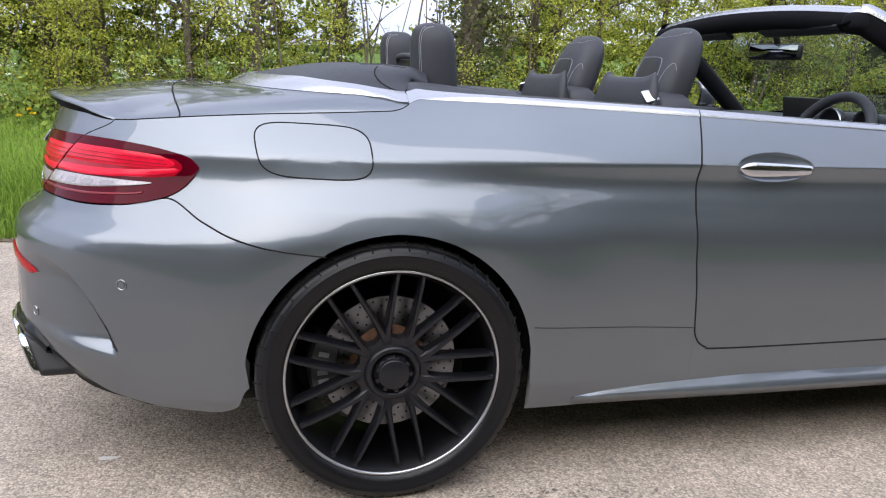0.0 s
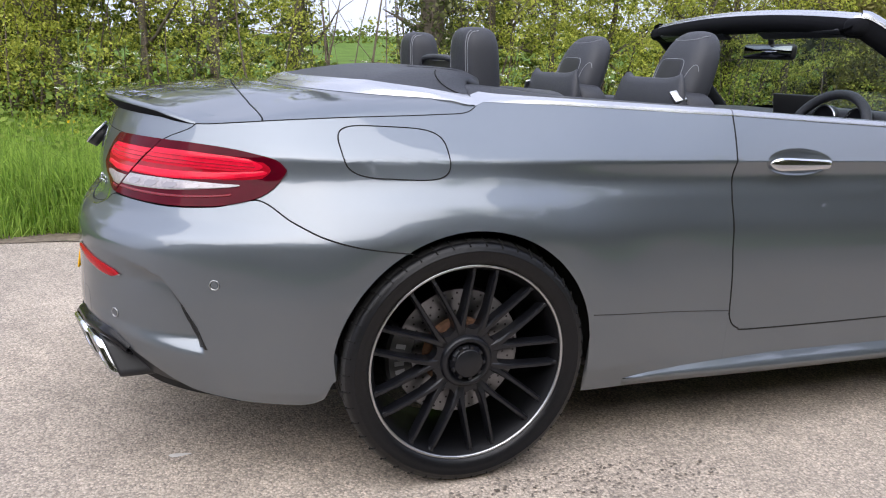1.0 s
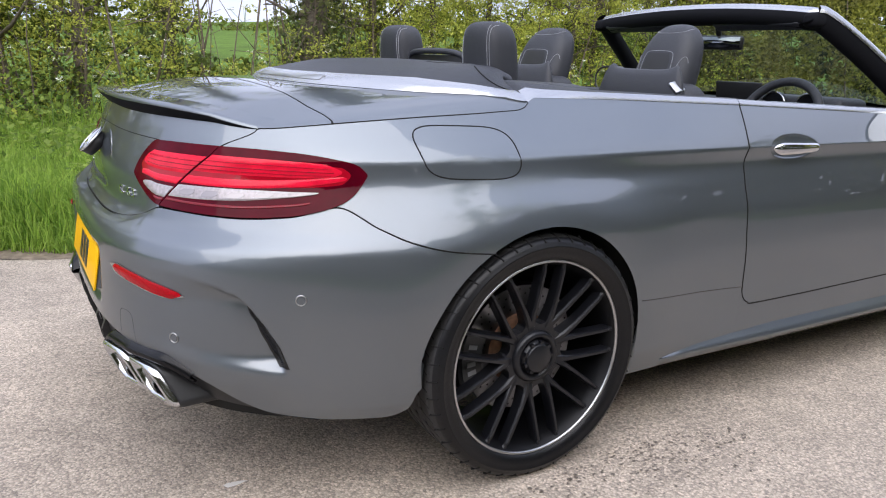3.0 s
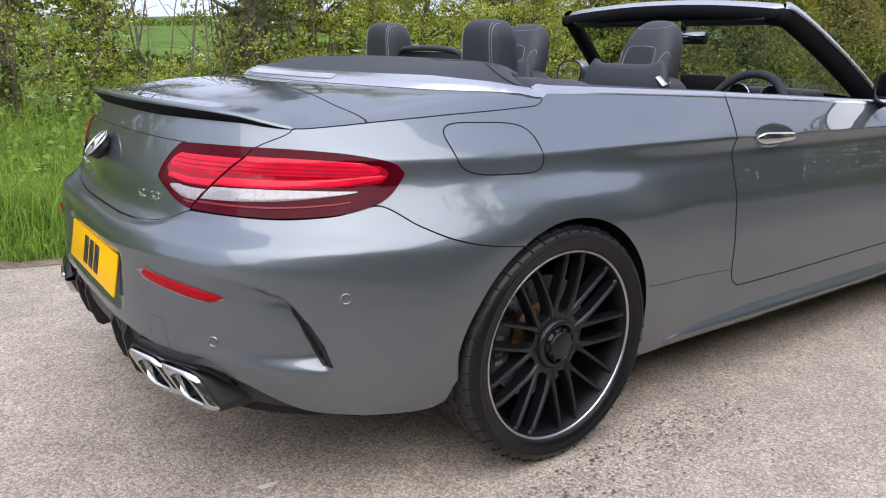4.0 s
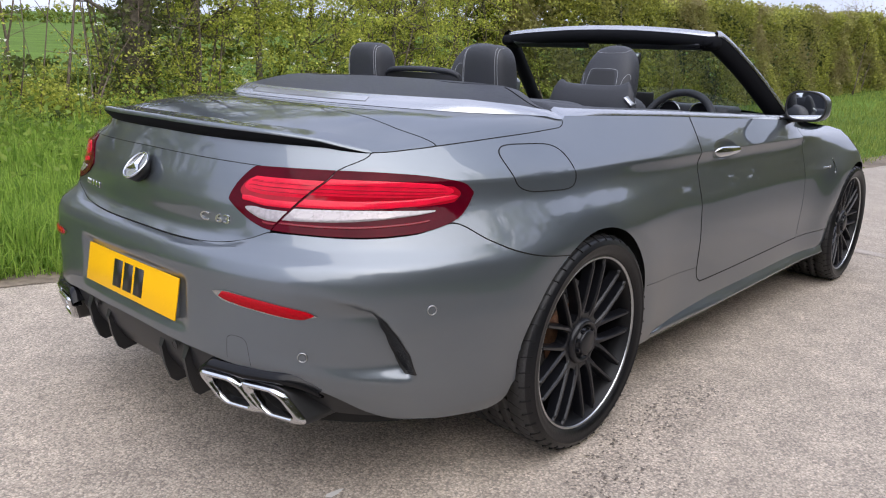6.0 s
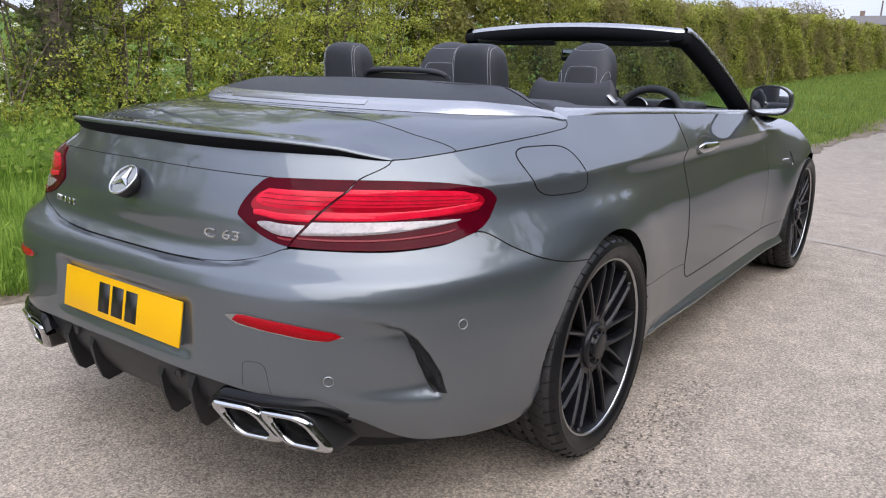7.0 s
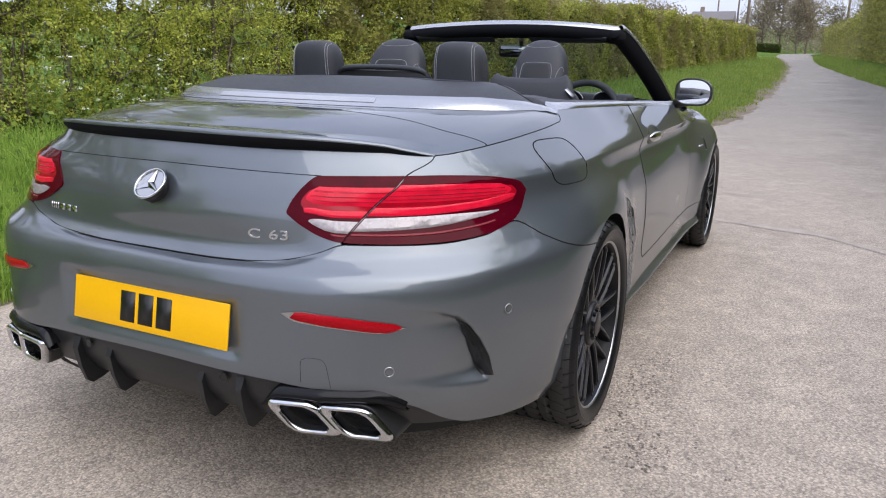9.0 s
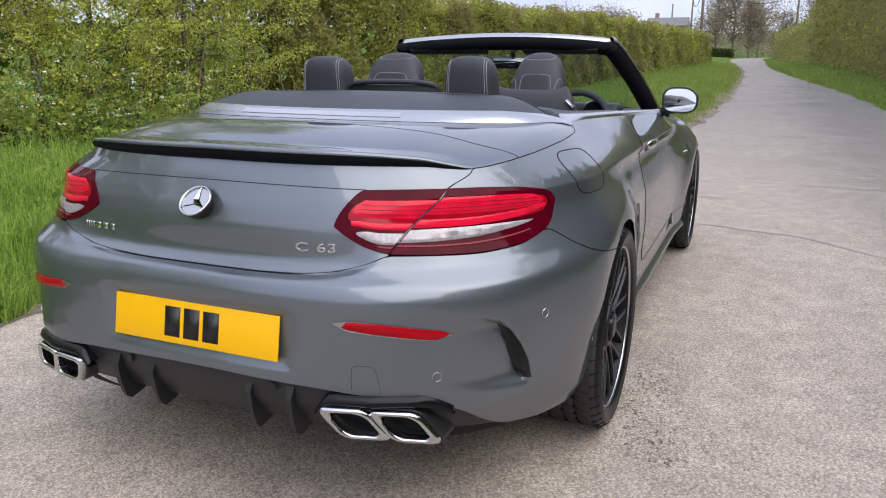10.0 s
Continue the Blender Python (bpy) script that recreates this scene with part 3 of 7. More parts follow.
def door(mirror):
    """A door skin with a rounded lower corner."""
    xs = np.concatenate([0.8575 + np.linspace(0, 0.06, 10), np.linspace(0.92, 1.24, 110), np.linspace(1.26, 2.06, 26)])
    d = np.clip(0.06 - (xs - 0.8575), 0, 0.06)
    lo = 0.352 + 0.06 - np.sqrt(np.maximum(0.06 ** 2 - d ** 2, 0)) + 0.01 * np.clip(xs - 1.2, 0, 1)
    hi = np.interp(xs, [0.855, 2.06], [0.990, 0.945])
    ez = np.concatenate([np.linspace(0, 0.70, 44), np.linspace(0.705, 0.89, 56), np.linspace(0.90, 1, 12)])
    panel("door", 1 + xs, lo, hi, len(ez), PAINT, car, mirror=mirror, ease=ez)
    lx = np.linspace(ARCH_R + 0.003, 2.48, 50)
    sx = np.concatenate([[0.8533], lx[lx > 0.856]])
    dz = np.interp(sx, [0.8533, 0.8575, 0.87, 0.885, 0.918, 1.2, 2.2, 2.48], [0.405, 0.395, 0.372, 0.358, 0.348, 0.348, 0.358, 0.36])
    panel("side_skirt", 1 + sx, np.full_like(sx, 0.205), dz, 16, PAINT, car, mirror=mirror)
    fx = np.concatenate([np.linspace(2.064, 2.84 - ARCH_R, 16), np.linspace(2.84 - ARCH_R + 0.0005, 2.84 + ARCH_R - 0.0005, 60), np.linspace(2.84 + ARCH_R, 3.38, 10)])
    fhi = np.interp(fx, [2.06, 2.3, 2.84, 3.4], [0.945, 0.925, 0.885, 0.75])
    fl2 = np.where(fx < FRONT_X - ARCH_R, 0.362, 0.25)
    clamped(1 + fx, fl2, fhi, 44, lambda x: np.where(np.abs(x - FRONT_X) < ARCH_R, arch(x, FRONT_X), 0), PAINT, "front_wing", mirror=mirror)


for m in (False, True):
    door(m)
    # blade on the skirt
    bx = np.linspace(0.50, 2.45, 40)
    rise = np.clip((bx - 0.505) / 0.55, 0, 1) ** 0.6
    up, dn = 0.234 + 0.034 * rise, 0.232 + 0.002 * rise
    hi_ = skin(1 + bx, up)
    edge = skin(1 + bx, dn) + np.stack([0 * bx, -0.026 * rise, 0 * bx], -1)
    low_ = skin(1 + bx, 0.206 + 0 * bx) + np.stack([0 * bx, -0.012 * rise, 0 * bx], -1)
    pts = np.stack([low_ + [0, 0.02, 0], low_, edge - [0, 0, 0.005], edge, edge * 0.5 + hi_ * 0.5 + [0, 0, -0.003], hi_ + [0, 0.003, 0.002]])
    sheet("skirt_blade", pts, PAINT, car, "grey painted sill blade", rim=0, mirror=m)

# dark lining behind the joints and round the wheels
for m in (False, True):
    xs = np.concatenate([np.linspace(-0.90, -0.40, 30), np.linspace(-0.395, 0.395, 40), np.linspace(0.4, 2.44, 30), np.linspace(2.445, 3.235, 40), np.linspace(3.24, 3.38, 5)])
    lo = np.full_like(xs, 0.24)
    for xc in (0.0, FRONT_X):
        lo = np.maximum(lo, np.where(np.abs(xs - xc) < 0.385, arch(xs, xc, 0.385), 0))
    hi = np.maximum(np.interp(xs, [-0.9, -0.74, -0.48, 0.05, 0.86, 2.06, 2.3, 2.84, 3.4], [0.80, 0.875, 0.935, 0.98, 0.97, 0.925, 0.90, 0.86, 0.73]), lo + 0.01)
    z = lo[None] + (hi - lo)[None] * np.linspace(0, 1, 24)[:, None]
    sheet("body_lining", skin(p_at_x(np.repeat(xs[None], 24, 0), z), z, -0.022), GAP, car, rim=0, mirror=m)
    for xc in (0.0, FRONT_X):
        w = np.linspace(-0.12, math.pi + 0.12, 40)
        hx, hz = xc + 0.385 * np.cos(w), HUB_Z + 0.385 * np.sin(w)
        rows = [np.stack([hx, np.maximum(skin(p_at_x(hx, hz), hz)[:, 1] + 0.012, yy), hz], -1) for yy in (-0.95, -0.85, -0.72, -0.56)]
        rows.append(np.stack([xc + 0.0 * w, np.full_like(w, -0.56), HUB_Z + 0.0 * w], -1))
        sheet("wheel_housing", np.array(rows), GAP, car, rim=0, mirror=m)

# boot lid: rear face
ty = np.linspace(-1, 1, 121)
lid_p = pchip([0.68, 0.74, 0.80, 0.886, 0.930, 0.97], [float(p_at_y(0.497, 0.74)) - 0.004, float(p_at_y(0.497, 0.74)), float(p_at_y(0.535, 0.80)), P_TOP - 0.003, P_SP - 0.003, P_SP])
low = lid_line(np.abs(ty) * 0.497) + 0.0015
rows = []
for t in np.linspace(0, 1, 44):
    z = low + (0.95 - low) * t
    for _ in range(5):
        p = ty * lid_p(z)
        z = low + (z_top(np.abs(p)) - low) * t
    rows.append(skin(p, z))
sheet("boot_lid", np.array(rows), PAINT, car)
yy = np.linspace(-0.497, 0.497, 90)
tube_part("lid_lower_joint", skin(np.sign(yy) * p_at_y(np.abs(yy), lid_line(np.abs(yy))), lid_line(np.abs(yy)), -0.001), 0.0018, GAP, car, sides=6)
pt_ = np.linspace(-0.80, 0.80, 81)
panel("tail_lining", pt_, np.full(81, 0.63), np.minimum(z_top(np.abs(pt_)) - 0.012, 0.95), 20, GAP, car, rim=0, off=-0.024)
for s in (1, -1):
    zs = np.linspace(0.738, 0.929, 30)
    jp = skin(s * (lid_p(zs) + 0.0015), zs, -0.0006)
    tube_part("lid_side_joint", jp, 0.0017, GAP, car, sides=6)
for z0, dz in ((0.893, 0.0),):
    yy = np.linspace(-0.432, 0.432, 60)
    zl = 0.894 - 0.007 * (np.abs(yy) / 0.43) ** 2
    tube_part("lid_seam", skin(np.sign(yy) * p_at_y(np.abs(yy), zl), zl, -0.0008), 0.0015, GAP, car, sides=6)


# upper deck: between the shoulder joint and the bright trim
def deck_curve(q, a, b, n, x0=0.05):
    w = np.abs(q) * math.pi / 2
    return x0 - a * np.cos(w) ** (2 / n), -np.sign(q + 1e-12) * b * np.sin(w) ** (2 / n)


z_trim = pchip([0, 0.3, 0.6, 0.85, 1.0], [1.020, 1.019, 1.015, 1.012, 1.008])


def deck(q, w):
    """The deck's skin: w is 0 at the shoulder and tail edge and 1 at the trim."""
    q, w = np.broadcast_arrays(np.asarray(q, float), np.asarray(w, float))
    edge = skin(q * 1.05, z_top(np.abs(q) * 1.05))
    x1, y1 = deck_curve(q, 0.46, 0.69, 2.5)
    top = np.stack([x1, y1, z_trim(np.abs(q))], -1)
    pt = edge + (top - edge) * w[..., None]
    pt[..., 2] += 0.018 * np.sin(math.pi * np.clip(w, 0, 1)) * np.clip(1.1 - np.abs(q), 0, 1) + 0.008 * np.sin(math.pi * np.clip(w, 0, 1) ** 0.5) * (1 - np.abs(q)) ** 0.5
    return pt


Q_LC = float(p_at_x(-0.506, 0.945)) / 1.05
Q_SP = P_SP / 1.05


def lid_cut(q):
    """How far up the deck the joint between boot lid and roof flap lies."""
    w = np.linspace(0, 1, 120)
    out = []
    for k in np.abs(np.atleast_1d(q)):
        pt = deck(np.full(120, k), w)
        goal = np.interp(np.abs(pt[:, 1]), [0, 0.2, 0.4, 0.51, 0.60, 0.70], [-0.540, -0.551, -0.551, -0.541, -0.525, -0.505])
        out.append(float(np.interp(0, pt[:, 0] - goal, w)) if k < Q_LC else 0.0)
    return np.minimum(np.array(out), 0.965)


qs = np.linspace(-Q_LC, Q_LC, 121)
wl_ = lid_cut(qs)
sheet("lid_top", deck(np.repeat(qs[None], 24, 0), wl_[None] * np.linspace(0, 1, 24)[:, None]), PAINT, car)
qs2 = np.linspace(-1, 1, 161)
wl2 = np.where(np.abs(qs2) < Q_LC, lid_cut(qs2) + 0.006, 0.0) + 0.004
sheet("roof_flap", deck(np.repeat(qs2[None], 14, 0), wl2[None] + (1 - wl2)[None] * np.linspace(0, 1, 14)[:, None]), PAINT, car)
sheet("deck_lining", deck(np.repeat(qs2[None], 12, 0), np.linspace(0.0, 1.0, 12)[:, None] + 0 * qs2[None]) - [-0.01, 0, 0.018], GAP, car, rim=0)
ql = np.linspace(-Q_LC, Q_LC, 90)
tube_part("lid_front_joint", deck(ql, lid_cut(ql) + 0.003) - [0, 0, 0.001], 0.0019, GAP, car, sides=6)
for s in (1, -1):
    qj = s * np.linspace(Q_SP, 1.0, 60)
    tube_part("shoulder_joint", deck(qj, 0.002) - [0, 0, 0.0006], 0.0017, GAP, car, sides=6)
GLOSS = material("gloss_black", (0.006, 0.006, 0.007), 0.2, spec=0.25)
# plain dark tone for the inside of the exhaust tips
BORE_DARK = material("exhaust_bore_dark", (0.02, 0.019, 0.018), 0.7, grain=0.3, scale=80)
CLEARL0 = material("frosted_lamp_strip", (0.40, 0.405, 0.42), 0.28, 0.8, coat=1.0, grain=0.1, scale=160)

# bright trim round the folded roof and along the belt line
qt = np.linspace(-1, 1, 161)
C1 = deck(qt, np.interp(np.abs(qt), [0.89, 0.95, 0.985, 1.0], [1.0, 0.80, 0.35, 0.08])) + np.interp(np.abs(qt), [0.89, 0.95], [0.0, 0.003])[:, None] * [0, 0, 1]
x2, y2 = deck_curve(qt, 0.395, 0.66, 2.5)
C2 = np.stack([x2, y2, z_trim(np.abs(qt)) + np.interp(np.abs(qt), [0, 0.35, 0.6, 0.85, 1.0], [0.030, 0.033, 0.036, 0.026, 0.016])], -1)
mid = (C1 + C2) / 2 + [0, 0, 0.006]
sheet("roof_trim", np.array([C1 + [0, 0, 0.001], 0.5 * (C1 + mid) + [0, 0, 0.003], mid, C2]), TRIM, car, "brushed silver trim strip", rim=0.006)
bl = np.abs(qt) < 0.235
sheet("brake_light", np.array([C1 * (1 - t) + C2 * t + [-0.0015, 0, 0.0045 + 0.0025 * math.sin(math.pi * t)] for t in (0.22, 0.4, 0.58)])[:, bl], CLEARL0, car, "frosted high brake light strip", rim=0.0025)
zb = lambda x: np.interp(x, [0.050, 0.06, 0.07, 0.30, 0.855, 2.06], [0.9955, 1.001, 1.0075, 1.005, 0.990, 0.945])
for m in (False, True):
    for name, x0, x1 in (("belt_trim", 0.0518, 0.8545), ("door_trim", 0.8575, 2.02)):
        bx = np.linspace(x0, x1, 30)
        base = skin(1 + bx, zb(bx), 0.001)
        wide = np.interp(bx, [0.05, 0.12, 0.30], [0.047, 0.036, 0.022])
        tall = np.interp(bx, [0.05, 0.12, 0.30], [0.028, 0.022, 0.019])
        round_ = np.interp(bx, [0.05, 0.25], [0.0, 1.0])
        step = lambda a, b: base + np.stack([0 * bx, a * wide, tall * (a * (1 - round_) + b / 0.019 * round_)], -1)
        pts = np.stack([base, step(0.14, 0.009), step(0.5, 0.017), step(1.0, 0.019)])
        sheet(name, pts, TRIM, car, "brushed silver belt strip", rim=0.004, mirror=m)

# cover of the folded roof
wq = np.linspace(0, 1, 22)[:, None]
fx, fy = np.full_like(qt, 0.14) - 0.05 * np.abs(qt) ** 2, -0.54 * np.sin(qt * math.pi / 2)
fz = 1.092 - 0.042 * np.abs(qt) ** 3
F = np.stack([fx, fy, fz], -1)
S = C2 + [0, 0, -0.004]
pts = S[None] + (F - S)[None] * wq[..., None]
pts[..., 2] += (0.020 * (1 - 0.75 * qt[None] ** 6) * np.sin(math.pi * np.clip(wq, 0, 1)) + 0.010 * np.sin(math.pi * wq) ** 2 * np.cos(qt[None] * 9) * 0.35)
drop = np.array([[0.03, 0, -0.012], [0.05, 0, -0.09], [0.05, 0, -0.3]])
pts = np.concatenate([pts, F[None] + drop[:, None]])
sheet("roof_cover", pts, COVER, car, "dark vinyl cover over the folded roof", rim=0)


def cover_at(q, w):
    """A point of the roof cover: q across, w from the trim to its front edge."""
    s_, f_ = (np.array([np.interp(q, qt, e[:, i]) for i in range(3)]) for e in (S, F))
    return s_ + (f_ - s_) * w + np.array([0, 0, 0.020 * (1 - 0.75 * q ** 6) * math.sin(math.pi * w) + 0.0035 * math.sin(math.pi * w) ** 2 * math.cos(q * 9) + 0.0005])


for s in (1, -1):
    tube_part("cover_seam", [cover_at(s * (0.998 - 0.30 * t), 0.01 + 0.56 * t ** 0.85) for t in np.linspace(0, 1, 24)], 0.0019, GAP, car, sides=6)
    pad = [cover_at(s * q, w) for q, w in ((0.22, 0.93), (0.20, 0.80), (0.30, 0.66), (0.44, 0.62), (0.56, 0.66), (0.62, 0.78), (0.62, 0.9))]
    tube_part("cover_pad_edge", smooth_path(pad, 40), 0.0014, COVER, car, sides=6)
for m in (False, True):
    rx = np.concatenate([np.linspace(0.015, 0.06, 6), np.linspace(0.07, 0.90, 30)])
    tuck = np.clip((0.068 - rx) / 0.02, 0, 1)
    outer = skin(1 + rx, zb(np.maximum(rx, 0.06)), 0) + np.stack([0 * rx, np.interp(rx, [0.05, 0.12, 0.30], [0.047, 0.036, 0.022]) + 0.008 * tuck, 0.017 - 0.014 * tuck], -1)
    rise = np.interp(rx, [0.015, 0.06, 0.10, 0.17, 0.24, 0.32, 0.6, 0.9], [0.018, 0.022, 0.025, 0.022, 0.014, 0.006, 0.002, 0.0])
    rows = [outer, outer + np.stack([0 * rx, 0.040 + 0 * rx, 0.004 + 0.55 * rise], -1), outer + np.stack([0 * rx, 0.105 + 0 * rx, rise], -1), outer + np.stack([0 * rx, 0.14 + 0 * rx, rise - 0.02], -1), outer + np.stack([0 * rx, 0.16 + 0 * rx, -0.35 + 0 * rx], -1)]
    sheet("side_rail", np.array(rows), COVER, car, "dark padded cabin side", rim=0, mirror=m)
    dx = np.linspace(0.90, 2.05, 20)
    outer = skin(1 + dx, zb(dx), 0) + [0, 0.022, 0.017]
    rows = [outer, outer + [0, 0.05, -0.002], outer + [0, 0.085, -0.012], outer + [0, 0.10, -0.06], outer + [0, 0.11, -0.4]]
    sheet("door_card", np.array(rows), LEATHER, car, rim=0, mirror=m)

# spoiler on the lid's edge
qsp = np.linspace(-Q_SP, Q_SP, 81)
e = np.clip(1 - (np.abs(qsp) / Q_SP) ** 3.0, 0, 1)[:, None]
root, edge = deck(qsp, 0.13), deck(qsp, 0.0)
away = np.stack([-np.cos(np.abs(qsp) * 1.2), -np.sign(qsp) * np.sin(np.abs(qsp) * 1.2) * 0.4, 0 * qsp], -1)
tipu = edge + away * 0.040 * e + np.array([0, 0, 0.021]) * e
tipl = edge + away * 0.034 * e + np.array([0, 0, 0.005]) * e
pq = qsp * 1.05
under = skin(pq, z_top(np.abs(pq)) - 0.017 * e[:, 0], 0.0015)
lip = tipl * 0.55 + tipu * 0.45 + away * 0.0012 * e
sheet("spoiler", np.array([lip, tipu, tipu * 0.7 + root * 0.3 + np.array([0, 0, 0.0005]) * e, tipu * 0.35 + root * 0.65 + np.array([0, 0, -0.001]) * e, root + np.array([0, 0, 0.0009])]), PAINT, car, "grey painted lip spoiler", rim=0)
# black colour puts the shade under the lip onto the lid's upper edge
sheet("spoiler_underside", np.array([under - away * 0.006, under, tipl, lip]), PAD, car, "spoiler underside coloured black for the shade under its lip", rim=0)

# tail lamps
HOUSING = material("dark_red_lens", (0.070, 0.0012, 0.007), 0.05, spec=0.10, blotch=0.25, bscale=14)
LENS = material("bright_red_lens", (0.70, 0.008, 0.036), 0.14, spec=0.3, grain=0.05, scale=160, blotch=0.14, bscale=22)
LENS2 = material("mid_red_lens", (0.16, 0.0015, 0.008), 0.2, spec=0.4, grain=0.15, scale=140)
CLEARL = material("clear_lamp_strip", (0.36, 0.325, 0.33), 0.16, 0.15, coat=0.6, grain=0.18, scale=110)
LENS_MID = material("red_lens_ground", (0.34, 0.003, 0.014), 0.08, spec=0.35, blotch=0.2, bscale=20)
CELL = material("led_cell", (0.33, 0.30, 0.305), 0.12, 0.3, coat=1.0)
PI_ = float(p_at_y(0.367, 0.802))
PT = float(p_at_x(-0.455, 0.834))
lk = [PI_, float(p_at_y(0.379, 0.835)), float(p_at_y(0.402, 0.868)), float(p_at_y(0.427, 0.888)), float(p_at_x(-0.80, 0.88)), float(p_at_x(-0.70, 0.88)), float(p_at_x(-0.60, 0.87)), float(p_at_x(-0.515, 0.86)), float(p_at_x(-0.475, 0.85)), PT]
lamp_top = pchip(lk, [0.803, 0.835, 0.868, 0.8875, 0.889, 0.888, 0.882, 0.869, 0.857, 0.836])
bk = [PI_, float(p_at_y(0.40, 0.78)), float(p_at_y(0.45, 0.75)), float(p_at_y(0.50, 0.74)), float(p_at_x(-0.75, 0.74)), float(p_at_x(-0.63, 0.75)), float(p_at_x(-0.531, 0.765)), float(p_at_x(-0.485, 0.79)), PT]
lamp_low = pchip(bk, [0.801, 0.776, 0.752, 0.740, 0.736, 0.744, 0.768, 0.796, 0.834])


def split_p(z):
    """The joint between lid and quarter panel, through the lamp."""
    return np.interp(z, [0.735, 0.886], [float(p_at_y(0.497, 0.738)), P_TOP])


def lamp(mirror):
    for name, a, b, rng in (("inner", 0, 1, 0), ("outer", 0, 1, 1)):
        n = 44
        rows = []
        for v in np.linspace(0, 1, 18):
            row = []
            zz = 0.74 + 0.145 * v
            s = split_p(zz)
            p = np.linspace(PI_ + 0.001, s - 0.0012, n) if rng == 0 else np.linspace(s + 0.0012, PT - 0.001, n)
            z = lamp_low(p) + (lamp_top(p) - lamp_low(p)) * v
            row = skin(p, z, 0.004)
            rows.append(row)
        ob = sheet("tail_lamp", np.array(rows), HOUSING, car, "dark red wrap-round tail lamp", rim=0.008, mirror=mirror)
        if rng == 0:
            bars = [("lens_ground", 0.35, 0.85, LENS_MID, 0.028, 0.020), ("lens_band", 0.53, 0.83, LENS, 0.036, 0.020), ("lens_line", 0.672, 0.684, LENS2, 0.045, 0.0), ("lens_line", 0.606, 0.612, LENS2, 0.05, 0.0), ("lens_line", 0.745, 0.751, LENS2, 0.05, 0.0), ("lower_lens_band", 0.37, 0.48, LENS, 0.034, 0.0), ("clear_strip", 0.14, 0.32, CLEARL, 0.040, 0.026), ("red_edge", 0.075, 0.115, LENS2, 0.075, 0.0)]
        else:
            bars = [("lens_ground", 0.385, 0.885, LENS_MID, 0.030, 0.025), ("lens_band", 0.585, 0.865, LENS, 0.045, 0.030), ("lens_line", 0.70, 0.712, LENS2, 0.06, 0.0), ("lens_line", 0.645, 0.651, LENS2, 0.065, 0.0), ("lens_line", 0.772, 0.778, LENS2, 0.065, 0.0), ("lower_lens_band", 0.405, 0.535, LENS, 0.036, 0.012), ("clear_strip", 0.175, 0.37, CLEARL, 0.085, 0.040), ("red_edge", 0.105, 0.145, LENS2, 0.10, 0.0)]
        for nm, v0, v1, mt, inset, rnd in bars:
            rows = []
            for k in np.linspace(0, 1, 9):
                v = v0 + (v1 - v0) * k
                s = float(split_p(0.74 + 0.145 * v))
                cut = inset + rnd * abs(2 * k - 1) ** 2.2
                if rng == 0:
                    p = np.linspace(PI_ + cut, s - 0.0035, 30)
                    z = lamp_low(p) + (lamp_top(p) - lamp_low(p)) * v
                else:
                    end = PT - cut
                    p = np.linspace(s + 0.0035, end, 40)
                    taper = np.clip((p - s) / (end - s), 0, 1)
                    vv = v + (0.07 * taper - (k - 0.45) * 0.12 * taper ** 2.5 if nm == "clear_strip" else 0.05 * taper ** 2 * (nm == "red_edge"))
                    vv = vv + (0.10 * taper ** 3 if nm == "lower_lens_band" else 0)
                    z = lamp_low(p) + (lamp_top(p) - lamp_low(p)) * vv
                rows.append(skin(p, z, 0.0060 + {"lens_line": 0.0012, "clear_strip": 0.0006, "lens_ground": -0.0012}.get(nm, 0) - 0.0018 * (2 * k - 1) ** 4))
            strip = sheet(nm, np.array(rows), mt, ob, {"lens_ground": "deep red lens ground", "lens_band": "bright red lens", "lower_lens_band": "thin bright red light band", "lens_line": "dark red line in the lens", "red_edge": "thin red lower edge"}.get(nm, "clear white lens strip"), rim=0.003, mirror=mirror)
            if nm == "clear_strip" and rng == 1:
                for c0 in (0.13, 0.31, 0.49, 0.67):
                    cell = []
                    for k in (0.25, 0.5, 0.75):
                        v = v0 + (v1 - v0) * k
                        s = float(split_p(0.74 + 0.145 * v))
                        tp = c0 + 0.06 * np.linspace(-1, 1, 12) * (0.72 if k != 0.5 else 1) + 0.012 * (k - 0.5)
                        p = s + (PT - 0.085 - s) * tp
                        vv = v + 0.07 * tp - (k - 0.45) * 0.12 * tp ** 2.5
                        cell.append(skin(p, lamp_low(p) + (lamp_top(p) - lamp_low(p)) * vv, 0.0074))
                    tagged(sheet("led_cell", np.array(cell), CELL, ob, "", rim=0.002, mirror=mirror))


for m in (False, True):
    lamp(m)

# joints that run over the skin
for m in (False, True):
    skin_line("lamp_joint", [(float(p_at_x(x, joint_x(x))), float(joint_x(x))) for x in np.linspace(-0.53, -0.172, 16)], car, m, 0.0018)
    skin_line("skirt_joint", [(1 + 0.363, 0.448), (1.6, 0.432), (1.857, 0.416)], car, m, 0.0017, mat=BLACK)
    skin_line("door_joint", [(1.8555, z) for z in (0.988, 0.92, 0.862, 0.75, 0.6, 0.47, 0.42)] + [(1.859, 0.395), (1.872, 0.372), (1.895, 0.357), (1.93, 0.3505), (2.2, 0.350), (2.6, 0.354), (3.06, 0.359)], car, m, 0.0027, 140)
fk = []
